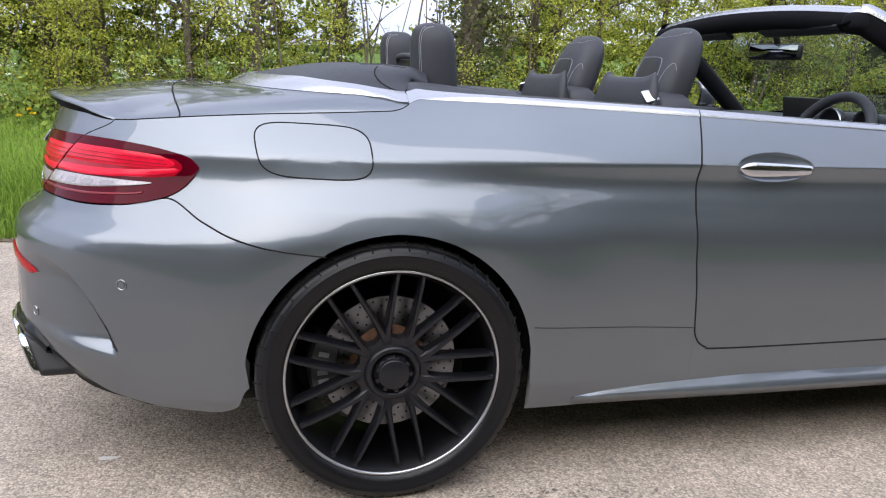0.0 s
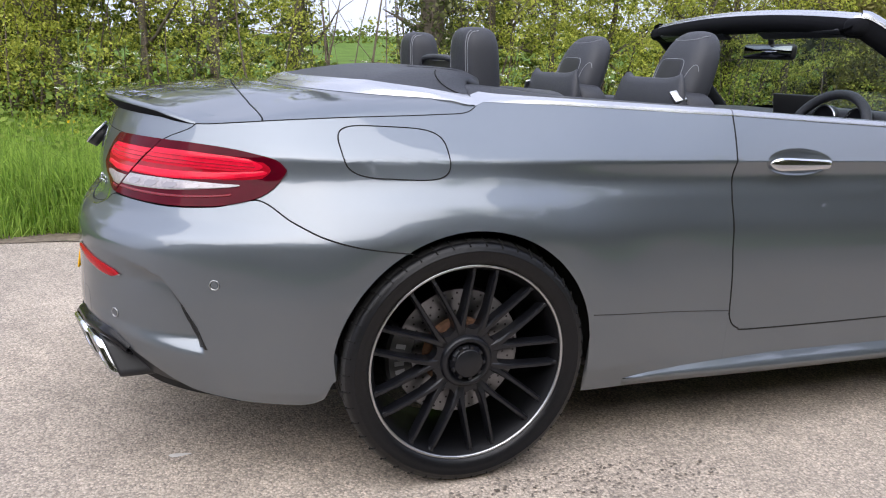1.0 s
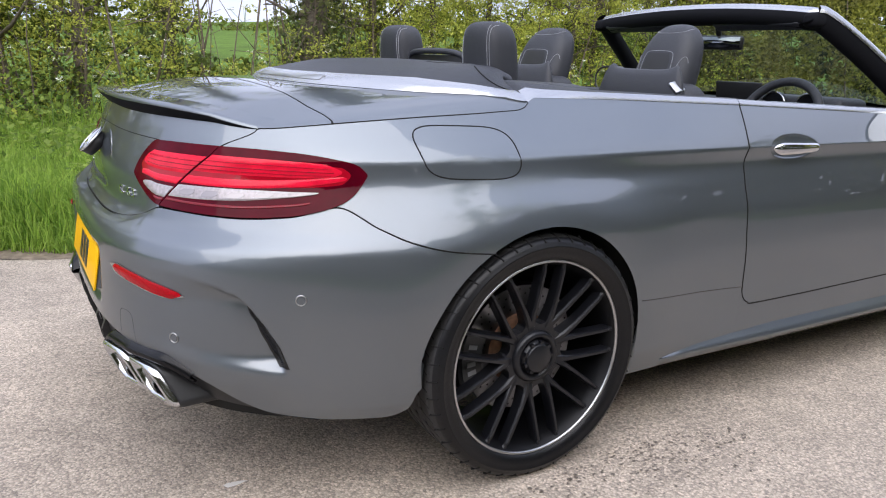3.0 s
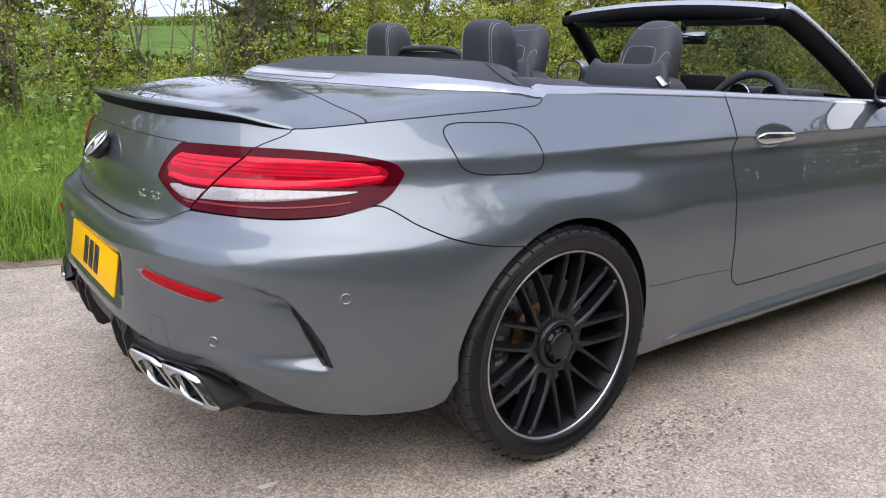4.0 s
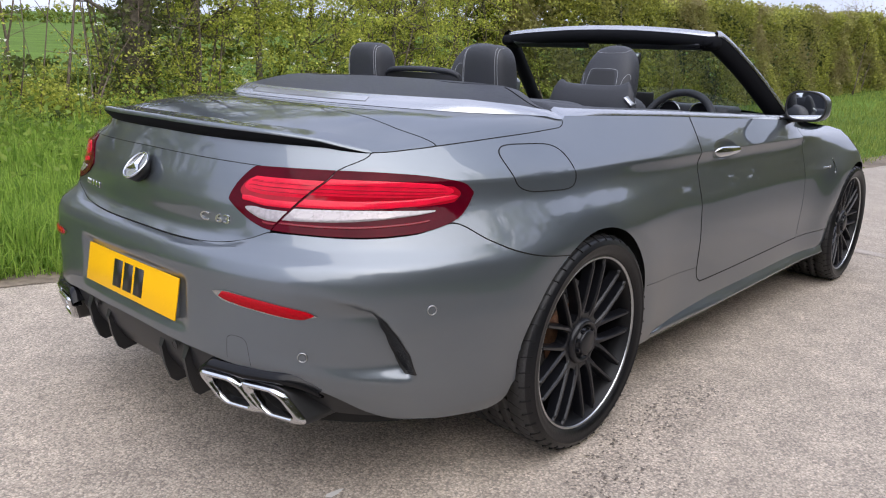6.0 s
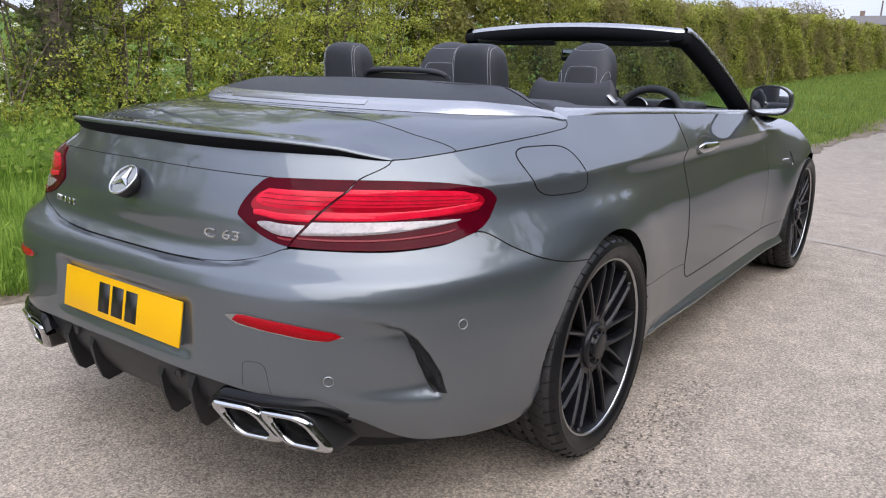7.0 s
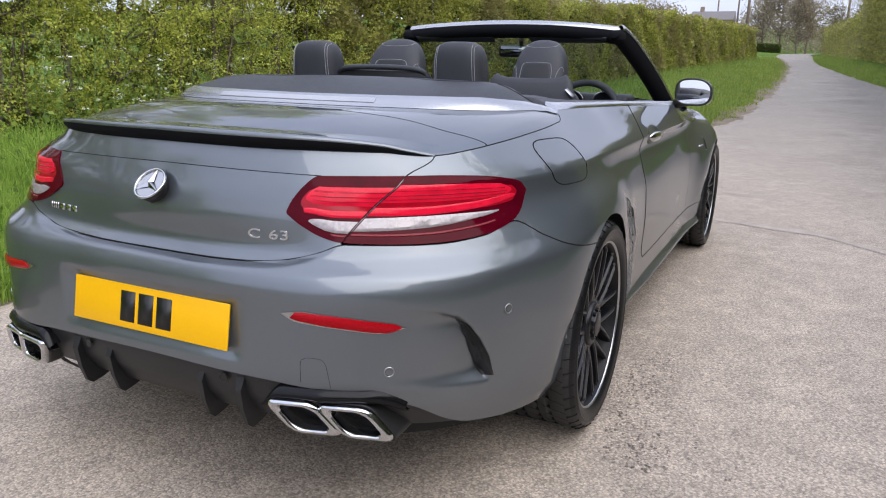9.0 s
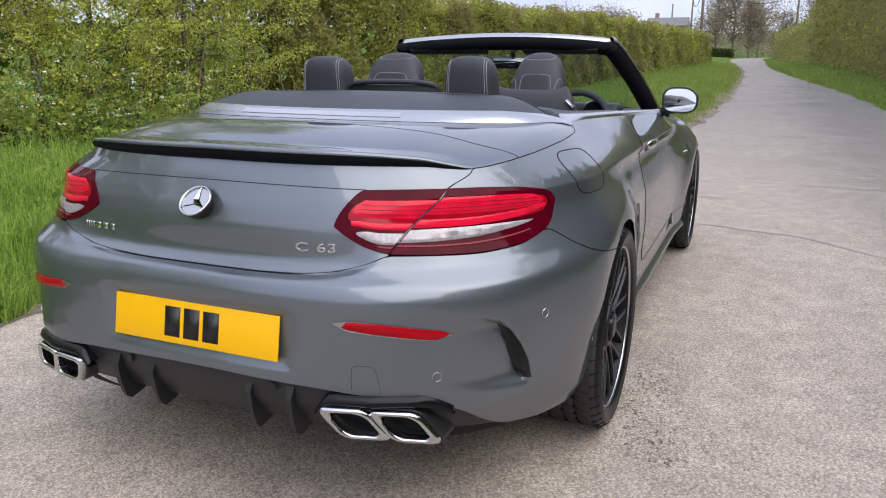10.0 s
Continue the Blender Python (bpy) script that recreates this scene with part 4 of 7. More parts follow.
for i in range(64):
    w = 2 * math.pi * i / 64
    c, s = math.cos(w), math.sin(w)
    u, v = np.sign(c) * abs(c) ** (2 / 4.2), np.sign(s) * abs(s) ** (2 / 3.6)
    x, z = -0.192 + 0.135 * u + 0.012 * v * (1 if u < 0 else 0.3) * -1, 0.881 + 0.061 * v - 0.004 * u
    fk.append((float(p_at_x(x, z)), z))
fk = np.array(fk)
tube_part("fuel_flap_joint", skin(fk[:, 0], fk[:, 1], 0.0002), 0.0019, GAP, car, sides=6, closed=True)
c = fk.mean(0)
rows = [skin(c[0] + (fk[:, 0] - c[0]) * r, c[1] + (fk[:, 1] - c[1]) * r, 0.0006) for r in (0.985, 0.75, 0.5, 0.25, 0.02)]
rows = [np.vstack([r, r[:1]]) for r in rows]
sheet("fuel_flap", np.array(rows), PAINT, car, rim=0)

# parking sensors, tow-eye cover
for p, z in ((float(p_at_x(-0.633, 0.566)), 0.566), (float(p_at_y(0.635, 0.448)), 0.448), (float(p_at_y(0.235, 0.395)), 0.395)):
    for s in (1, -1):
        c0, eu, ev = skin(s * p, z), skin(s * p + 0.004, z), skin(s * p, z + 0.004)
        u, v = Vector(eu - c0).normalized(), Vector(ev - c0).normalized()
        n = u.cross(v).normalized()
        v = n.cross(u)
        m4 = Matrix((u, v, n)).transposed().to_4x4()
        m4.translation = Vector(c0) + n * (0.001 + (-0.006 if z < 0.4 else 0))
        bm = bmesh.new()
        bmesh.ops.create_circle(bm, cap_ends=True, radius=0.0085, segments=20, matrix=m4 @ Matrix.Translation((0, 0, 0.0012)))
        sensor = part("parking_sensor", bm, PAINT if z > 0.4 else BLACK, car)
        ring = [m4 @ Vector((0.0115 * math.cos(k * math.pi / 12), 0.0115 * math.sin(k * math.pi / 12), 0.0002)) for k in range(24)]
        tube_part("sensor_ring", ring, 0.0016, SILVER if z > 0.4 else BLACK, sensor, sides=6, closed=True)
tow = [(float(p_at_y(y, z)), z) for y, z in ((0.447, 0.418), (0.447, 0.466), (0.453, 0.476), (0.465, 0.480), (0.492, 0.478), (0.503, 0.468), (0.508, 0.45), (0.515, 0.408))]
skin_line("tow_cover_joint", tow, car, False, 0.0011, 40)

# rear reflectors and vents in the bumper's corners
for s in (1, -1):
    yy = np.linspace(0.430, 0.655, 30)
    zc = np.interp(yy - 0.010, [0.39, 0.425, 0.54, 0.645], [0.587, 0.581, 0.569, 0.553])
    h = np.interp(yy - 0.010, [0.420, 0.436, 0.50, 0.60, 0.630, 0.641, 0.645], [0.007, 0.0105, 0.0130, 0.0125, 0.0105, 0.007, 0.003])
    rows = [skin(s * p_at_y(yy + 0.006 * k, zc), zc + k * h, 0.006 - 0.003 * k * k) for k in (-1, -0.4, 0.4, 1)]
    sheet("reflector", np.array(rows), RED, car, "red bumper reflector", rim=0.006, flip=s < 0)
    ys = np.linspace(0.410, 0.660, 30)
    zs = np.interp(ys - 0.010, [0.39, 0.425, 0.54, 0.65], [0.588, 0.581, 0.569, 0.552])
    hs = np.interp(ys - 0.010, [0.400, 0.420, 0.436, 0.56, 0.62, 0.650], [0.002, 0.0105, 0.015, 0.0152, 0.0130, 0.002])
    rows = [skin(s * p_at_y(ys + 0.008 * k, zs), zs + k * np.where(k > 0, hs * 0.86, hs), 0.0024) for k in (-1, 1)]
    sheet("reflector_surround", np.array(rows), TRIM, car, "thin silver surround", rim=0, flip=s < 0)
    zz = np.linspace(0.394, 0.548, 30)
    edge = np.interp(zz, *VENT_EDGE)
    wid = 0.0165 * np.sin(np.linspace(0.5, math.pi - 0.12, 30)) ** 0.6
    rows = []
    for k in np.linspace(0, 1, 12):
        yk = edge - 0.0035 - wid * (1 - k)
        pp = p_at_y(yk, zz)
        rows.append(skin(s * pp, zz, 0.0014 + 0 * zz))
    vent = sheet("corner_vent", np.array(rows).transpose(1, 0, 2), MESH, car, "black mesh corner vent", rim=0.004, flip=s < 0)
    bars = []
    for i in range(44):
        za = 0.402 + 0.148 * i / 43
        for dz in (0.007, -0.007):
            zq = np.linspace(za, za + dz, 3)
            eq = np.interp(zq, *VENT_EDGE) - 0.005 - 0.013 * np.linspace(0, 1, 3) * np.interp(zq, [0.40, 0.44, 0.52, 0.56], [0.5, 0.95, 0.95, 0.4])
            bars.append((skin(s * p_at_y(eq, zq), zq, 0.0022), [0.0008] * 3))
    vs_, fs_ = [], []
    for q_, r_ in bars:
        v_, f_ = tube(q_, r_, 4)
        b_ = len(vs_)
        vs_ += list(v_)
        fs_ += [tuple(k_ + b_ for k_ in w_) for w_ in f_]
    tagged(child("vent_mesh", mesh_of("vent_mesh", vs_, fs_, BLACK), vent), kind="stuff")

# number plate with plain bars, badge, emblem
plate_m = look((-0.990, 0, 0.528), (-2.0, 0, 0.528 + 0.17)) @ pose(0, 0, 0, 0, 180, 0)
plate = part("number_plate", box_bm(0.524, 0.114, 0.006, 0.0025, 2, plate_m), PLATE, car, "yellow rear number plate")
for i in range(3):
    part("plate_bar", box_bm(0.05, 0.079, 0.001, 0, 1, plate_m @ pose((i - 1) * 0.062 - 0.005, 0, 0.0033)), INK, plate, "black bar")
# added wedge in body colour fills the shadowed gap behind the plate
part("plate_backing", box_bm(0.512, 0.104, 0.030, 0.003, 2, plate_m @ pose(0, 0, -0.0185)), PAINT, plate, "added body-coloured filler behind the plate")


def on_tail(y, z, off=0.0):
    """A frame on the tail's skin: x to the right as seen from behind, y up, z outwards."""
    s = 1 if y <= 0 else -1
    p = s * float(p_at_y(abs(y), z))
    c0, eu, ev = skin(p, z, off), skin(p + 0.004, z, off), skin(p, z + 0.004, off)
    u, v = Vector(eu - c0).normalized(), Vector(ev - c0).normalized()
    n = u.cross(v).normalized()
    m4 = Matrix((u, n.cross(u), n)).transposed().to_4x4()
    m4.translation = Vector(c0)
    return m4


def lettering(text, size, m4, mat, parent, name, label):
    cu = bpy.data.curves.new(name, "FONT")
    cu.offset = 0.0
    cu.body, cu.size, cu.extrude, cu.bevel_depth, cu.align_x = text, size, 0.0016, 0.0004, "CENTER"
    cu.space_character = 1.25
    tmp = bpy.data.objects.new(name, cu)
    scene.collection.objects.link(tmp)
    me = bpy.data.meshes.new_from_object(tmp.evaluated_get(bpy.context.evaluated_depsgraph_get()))
    bpy.data.objects.remove(tmp)
    me.materials.clear()
    me.materials.append(mat)
    me.transform(m4)
    return child(name, me, parent, label)


BADGE = material("dark_chrome_badge", (0.62, 0.63, 0.64), 0.15, 1.0)
for ch, y in (("C", -0.291), ("6", -0.341), ("3", -0.368)):
    lettering(ch, 0.032, on_tail(y, 0.737, 0.0015) @ Matrix.Diagonal((1.6, 1, 1, 1)), BADGE, car, "boot_badge", "chrome badge character")
for i in range(7):
    w, h = (0.004, 0.018) if i < 4 else (0.018, 0.018)
    y = 0.415 - (0.0085 * i if i < 4 else 0.042 + 0.0245 * (i - 4))
    part("side_badge", box_bm(w, h, 0.003, 0.0008, 1, on_tail(y, 0.742, 0.0015)), CHROME, car, "chrome badge bar")
em = on_tail(0.0, 0.835, 0.0) @ pose(0, 0.002, 0.029, -24)
bm = bmesh.new()
bmesh.ops.create_cone(bm, cap_ends=True, segments=40, radius1=0.034, radius2=0.041, depth=0.028, matrix=em @ pose(0, -0.003, -0.017))
emblem = part("emblem", bm, BLACK, car, "round chrome emblem on a black housing")
ring = [em @ Vector((0.0425 * math.cos(k * math.pi / 24), 0.0425 * math.sin(k * math.pi / 24), 0)) for k in range(48)]
tube_part("emblem_ring", ring, 0.0035, CHROME, emblem, sides=8, closed=True)
bm = bmesh.new()
bmesh.ops.create_circle(bm, cap_ends=True, radius=0.040, segments=40, matrix=em @ pose(0, 0, -0.002))
part("emblem_disc", bm, TRIM, emblem)
bm = bmesh.new()
for k in range(3):
    a0 = math.pi / 2 + k * 2 * math.pi / 3
    tip = bm.verts.new(em @ Vector((0.041 * math.cos(a0), 0.041 * math.sin(a0), 0.001)))
    l = bm.verts.new(em @ Vector((0.010 * math.cos(a0 + 1.05), 0.010 * math.sin(a0 + 1.05), 0.0)))
    r = bm.verts.new(em @ Vector((0.010 * math.cos(a0 - 1.05), 0.010 * math.sin(a0 - 1.05), 0.0)))
    c = bm.verts.new(em @ Vector((0, 0, 0.007)))
    bm.faces.new((tip, l, c)), bm.faces.new((tip, c, r))
part("emblem_spokes", bm, CHROME, emblem, smooth=False)

# diffuser, its fins, exhaust tips
pd_ = np.linspace(-float(p_at_x(-0.60, 0.3)), float(p_at_x(-0.60, 0.3)), 121)
dlow = np.interp(np.abs(pd_), [0, 0.35, 0.5, 0.62, 0.70], [0.295, 0.295, 0.275, 0.262, 0.250])
panel("diffuser", pd_, dlow, bumper_low(pd_) + 0.004, 14, DIFFUSER, car, "black plastic diffuser", off=-0.012)
for y in (-0.282, -0.16, 0.16, 0.282):
    bm = bmesh.new()
    keel = ((-0.980, 0.405, 0.012), (-0.992, 0.372, 0.008), (-0.982, 0.315, 0.006), (-0.966, 0.270, 0.005), (-0.950, 0.257, 0.005), (-0.915, 0.264, 0.006), (-0.80, 0.305, 0.010), (-0.80, 0.37, 0.012))
    side = [[bm.verts.new((x, y + e * half, z)) for x, z, half in keel] for e in (-1, 1)]
    bm.faces.new(side[0]), bm.faces.new(side[1][::-1])
    for i in range(8):
        j = (i + 1) % 8
        bm.faces.new((side[0][i], side[1][i], side[1][j], side[0][j]))
    bmesh.ops.recalc_face_normals(bm, faces=bm.faces[:])
    part("diffuser_fin", bm, DIFFUSER, car, smooth=False)


def rounded_loop(w, h, slant, r, n=8):
    """A four-sided outline with rounded corners; slant shears it."""
    pts = []
    for cx, cy, a0 in ((w / 2 - r, h / 2 - r, 0), (-w / 2 + r, h / 2 - r, 90), (-w / 2 + r, -h / 2 + r, 180), (w / 2 - r, -h / 2 + r, 270)):
        for k in range(n + 1):
            a = radians(a0 + 90 * k / n)
            x, y = cx + r * math.cos(a), cy + r * math.sin(a)
            pts.append((x - slant * y, y))
    return np.array(pts)


for s in (1, -1):
    for i, (x, y, z) in enumerate(((-0.966, -0.452, 0.328), (-0.922, -0.568, 0.322))):
        rows = []
        for w, h, dx in [(0.088, 0.063, 0.030)] + [(0.1045 - 0.0165 * math.cos(a), 0.0795 - 0.0165 * math.cos(a), 0.010 - 0.015 * math.sin(a)) for a in np.linspace(0, math.pi, 9)] + [(0.120, 0.095, 0.05)]:
            lp = rounded_loop(w, h, 0.56, 0.023)
            lp = np.vstack([lp, lp[:1]])
            turn = 0.30
            yy = y - lp[:, 0]
            xx = x + dx + turn * lp[:, 0]
            rows.append(np.stack([xx - 0.32 * lp[:, 1], s * yy, z + lp[:, 1]], -1))
        tip = sheet("exhaust_tip", np.array(rows), CHROME, car, "chrome trapezoid exhaust tip", rim=0, flip=s > 0)
        rows = []
        for w, h, dx in ((0.0885, 0.0635, 0.012), (0.087, 0.062, 0.06), (0.083, 0.060, 0.15), (0.004, 0.004, 0.151)):
            lp = rounded_loop(w, h, 0.56, 0.023 if w > 0.01 else 0.001)
            lp = np.vstack([lp, lp[:1]])
            rows.append(np.stack([x + dx + 0.30 * lp[:, 0] - 0.32 * lp[:, 1], s * (y - lp[:, 0]), z + lp[:, 1]], -1))
        sheet("exhaust_bore", np.array(rows), BORE_DARK, tip, "dark bore", rim=0)
        rows = []
        for w, h, dx in ((0.120, 0.095, 0.016), (0.124, 0.099, 0.014), (0.126, 0.101, 0.022), (0.120, 0.095, 0.17)):
            lp = rounded_loop(w, h, 0.56, 0.023)
            lp = np.vstack([lp, lp[:1]])
            rows.append(np.stack([x + dx + 0.30 * lp[:, 0] - 0.32 * lp[:, 1], s * (y - lp[:, 0]), z + lp[:, 1]], -1))
        sheet("exhaust_shroud", np.array(rows), BLACK, tip, "black shroud", rim=0, flip=s > 0)
    hood = []
    yy = np.linspace(0.36, 0.665, 30)
    xx = -np.interp(yy, [0.36, 0.5, 0.6, 0.67], [0.990, 0.952, 0.905, 0.860])
    fall = 0.7 * np.clip((yy - 0.585) / 0.10, 0, 1) ** 2
    lift = 1 - 0.5 * np.clip((0.40 - yy) / 0.04, 0, 1) ** 2 - 0.35 * np.clip((yy - 0.60) / 0.065, 0, 1) ** 2
    for dz, dx in ((0.070, 0.110), (0.084, 0.050), (0.081, 0.000), (0.072, -0.016), (0.060, -0.023), (0.050, -0.018), (0.044, 0.006)):
        hood.append(np.stack([xx + dx * (1 - fall) + 0.012 + 0.03 * fall, -s * yy, 0.326 + dz * lift - 0.030 * fall], -1))
    sheet("exhaust_hood", np.array(hood), GLOSS, car, "gloss black exhaust surround", rim=0.006, flip=s > 0)

part("underbody", box_bm(3.5, 1.45, 0.08, 0.03, 2, pose(1.32, 0, 0.245)), GAP, car)
part("rear_floor", box_bm(0.5, 1.20, 0.06, 0.02, 2, pose(-0.62, 0, 0.305)), GAP, car)
part("cabin_floor", box_bm(1.9, 1.45, 0.05, 0.01, 1, pose(1.2, 0, 0.45)), GAP, car)


# ---- wheels ----
def wheel_meshes():
    R = 0.338
    tread = [(0.268, 0.012), (0.2735, 0.003), (0.284, -0.005), (0.298, -0.009), (0.3085, -0.0095), (0.3105, -0.0112), (0.3125, -0.0094), (0.320, -0.0065), (0.3275, -0.001), (0.333, 0.007), (0.3365, 0.018)]
    shoulder = len(tread) - 3
    y = 0.022
    for g in (0.075, 0.115, 0.165, 0.205):
        tread += [(R, y + 0.006), (R, g - 0.006), (R - 0.008, g - 0.004), (R - 0.008, g + 0.004), (R, g + 0.006)]
        y = g + 0.006
    tread += [(R, 0.255), (0.332, 0.27), (0.31, 0.285), (0.268, 0.27)]
    v, f = lathe(tread, 96)
    tyre = mesh_of("tyre", v, [q[::-1] for q in f], RUBBER)
    tyre.materials.append(TREAD)
    nseg = len(tread) - 1
    tyre.polygons.foreach_set("material_index", [1 if i % nseg > shoulder else 0 for i in range(len(f))])
    # cuts across the shoulders
    bm = bmesh.new()
    for k in range(46):
        w = 2 * math.pi * k / 46
        m4 = Matrix.Rotation(w, 4, "Y") @ Matrix.Translation((0.3318, 0.0085, 0)) @ Matrix.Rotation(0.22, 4, "X") @ Matrix.Rotation(-0.52, 4, "Z")
        bmesh.ops.create_cube(bm, size=1, matrix=m4 @ Matrix.Diagonal((0.0062, 0.034, 0.0028, 1)))
        for yy in (0.058, 0.14, 0.222):
            m4 = Matrix.Rotation(w + 0.03 + (yy - 0.14) * 1.1, 4, "Y") @ Matrix.Translation((0.3334, yy, 0)) @ Matrix.Rotation(-0.35, 4, "X")
            bmesh.ops.create_cube(bm, size=1, matrix=m4 @ Matrix.Diagonal((0.0095, 0.070, 0.0024, 1)))
    cuts = bpy.data.meshes.new("tread_cut")
    bm.to_mesh(cuts)
    bm.free()
    cuts.materials.append(GAP)
    v, f = lathe([(0.2645, 0.010), (0.2655, 0.0055), (0.268, 0.004), (0.2715, 0.004), (0.274, 0.010)], 96)
    lip = mesh_of("rim_lip", v, [q[::-1] for q in f], SILVER)
    v, f = lathe([(0.2648, 0.009), (0.262, 0.014), (0.256, 0.028), (0.250, 0.045), (0.244, 0.10), (0.238, 0.16), (0.236, 0.24), (0.262, 0.262)], 96)
    barrel = mesh_of("rim_barrel", v, [q[::-1] for q in f], BARREL_BLACK)
    made = {}
    for s in (-1, 1):
        bm = bmesh.new()
        loops = []
        for r, off, half, y0, y1 in ((0.066, 0.0235, 0.0150, 0.036, 0.075), (0.084, 0.0272, 0.0118, 0.031, 0.070), (0.105, 0.0298, 0.0088, 0.026, 0.066), (0.14, 0.0312, 0.0066, 0.021, 0.058), (0.19, 0.0318, 0.0061, 0.0165, 0.052), (0.242, 0.0320, 0.0060, 0.013, 0.048), (0.250, 0.0320, 0.0066, 0.0165, 0.048), (0.262, 0.0320, 0.0085, 0.0150, 0.05)):
            c = s * off
            loops.append([bm.verts.new((r, yy, c + dz)) for yy, dz in ((y1, -half * 1.15), (y0 + 0.006, -half), (y0, -half * 0.55), (y0, half * 0.55), (y0 + 0.006, half), (y1, half * 1.15))])
        for a, b in zip(loops, loops[1:]):
            for i in range(6):
                j = (i + 1) % 6
                bm.faces.new((a[i], a[j], b[j], b[i]))
        bmesh.ops.recalc_face_normals(bm, faces=bm.faces[:])
        made[s] = bpy.data.meshes.new("spoke")
        bm.to_mesh(made[s])
        bm.free()
        made[s].materials.append(SATIN)
    bm = bmesh.new()
    vs = [[bm.verts.new((r, yy, z)) for r, z in ((0.06, -0.03), (0.090, -0.03), (0.098, -0.022), (0.091, -0.013), (0.088, 0), (0.091, 0.013), (0.098, 0.022), (0.090, 0.03), (0.06, 0.03))] for yy in (0.034, 0.07)]
    bm.faces.new(vs[0])
    for i in range(8):
        bm.faces.new((vs[0][i], vs[1][i], vs[1][i + 1], vs[0][i + 1]))
    bmesh.ops.recalc_face_normals(bm, faces=bm.faces[:])
    made[0] = bpy.data.meshes.new("spoke_web")
    bm.to_mesh(made[0])
    bm.free()
    made[0].materials.append(SATIN)
    v, f = lathe([(0.0, 0.034), (0.048, 0.034), (0.052, 0.030), (0.055, 0.022), (0.063, 0.020), (0.069, 0.024), (0.073, 0.034), (0.073, 0.08)], 48)
    hub = mesh_of("hub", v, [q[::-1] for q in f], SATIN)
    v, f = lathe([(0.0, 0.010), (0.036, 0.010), (0.039, 0.012), (0.040, 0.018), (0.0405, 0.022), (0.048, 0.026), (0.048, 0.036)], 48)
    cap = mesh_of("centre_cap", v, [q[::-1] for q in f], SATIN)
    bm = bmesh.new()
    for k in range(9):
        w = radians(40 * k)
        bmesh.ops.create_cube(bm, size=1, matrix=Matrix.Rotation(w, 4, "Y") @ Matrix.Translation((0.043, 0.020, 0)) @ Matrix.Diagonal((0.008, 0.012, 0.010, 1)))
    lugs = bpy.data.meshes.new("cap_lugs")
    bm.to_mesh(lugs)
    bm.free()
    lugs.materials.append(SATIN)
    v, f = lathe([(0.10, 0.105), (0.178, 0.105), (0.180, 0.108), (0.180, 0.135), (0.10, 0.135)], 64)
    disc = mesh_of("brake_disc", v, [q[::-1] for q in f], DISC, smooth=False)
    bm = bmesh.new()
    for k in range(30):
        for j, r in enumerate((0.118, 0.136, 0.154, 0.168)):
            w = radians(12 * k + 5 * j)
            bmesh.ops.create_circle(bm, cap_ends=True, radius=0.0032, segments=8, matrix=Matrix.Rotation(w, 4, "Y") @ Matrix.Translation((r, 0.1045, 0)) @ Matrix.Rotation(math.pi / 2, 4, "X"))
    holes = bpy.data.meshes.new("disc_holes")
    bm.to_mesh(holes)
    bm.free()
    holes.materials.append(GAP)
    v, f = lathe([(0.02, 0.085), (0.088, 0.085), (0.098, 0.09), (0.101, 0.105)], 48)
    bell = mesh_of("disc_bell", v, [q[::-1] for q in f], RUST)
    bm = bmesh.new()
    a = []
    for k in range(13):
        w = radians(155 + 50 * k / 12)
        a.append([bm.verts.new((r * math.cos(w), yy, -r * math.sin(w))) for r, yy in ((0.135, 0.088), (0.14, 0.080), (0.20, 0.080), (0.208, 0.09), (0.208, 0.16), (0.135, 0.16))])
    for p0, p1 in zip(a, a[1:]):
        for i in range(6):
            j = (i + 1) % 6
            bm.faces.new((p0[i], p0[j], p1[j], p1[i]))
    bm.faces.new(a[0]), bm.faces.new(a[-1][::-1])
    bmesh.ops.recalc_face_normals(bm, faces=bm.faces[:])
    cal = bpy.data.meshes.new("brake_caliper")
    bm.to_mesh(cal)
    bm.free()
    cal.materials.append(CALIPER)
    bm = bmesh.new()
    for k in range(4):
        w = radians(168 + 8 * k)
        bmesh.ops.create_cube(bm, size=1, matrix=Matrix.Rotation(w, 4, "Y") @ Matrix.Translation((0.172, 0.0795, 0)) @ Matrix.Diagonal((0.026, 0.001, 0.013, 1)))
    marks = bpy.data.meshes.new("caliper_bar")
    bm.to_mesh(marks)
    bm.free()
    marks.materials.append(STITCH)
    return [("tyre", tyre), ("caliper_bar", marks), ("tread_cut", cuts), ("rim_lip", lip), ("hub", hub), ("centre_cap", cap), ("cap_lugs", lugs), ("brake_disc", disc), ("disc_holes", holes), ("disc_bell", bell), ("brake_caliper", cal)], made, barrel


WHEEL_PARTS, SPOKES, BARREL = wheel_meshes()
for xc in (0.0, FRONT_X):
    for s in (1, -1):
        w = child("wheel", BARREL, car, "satin black multi-spoke alloy wheel")
        w.matrix_basis = pose(xc, -0.918 * s, HUB_Z) @ (Matrix.Identity(4) if s > 0 else Matrix.Rotation(math.pi, 4, "Z"))
        for name, me in WHEEL_PARTS:
            child(name, me, w, {"tyre": "low black tyre", "rim_lip": "thin silver rim edge", "disc_bell": "rusty disc bell", "brake_caliper": "dark grey brake caliper"}.get(name, ""))
        for k in range(9):
            for side, nm in ((-1, "spoke"), (1, "spoke"), (0, "spoke_web")):
                child(nm, SPOKES[side], w).matrix_basis = Matrix.Rotation(-radians(82 + 40 * k), 4, "Y")
        for o in w.children:
            if o.name.startswith(("tread_cut", "disc_holes", "cap_lugs", "caliper_bar")):
                tagged(o, kind="stuff")


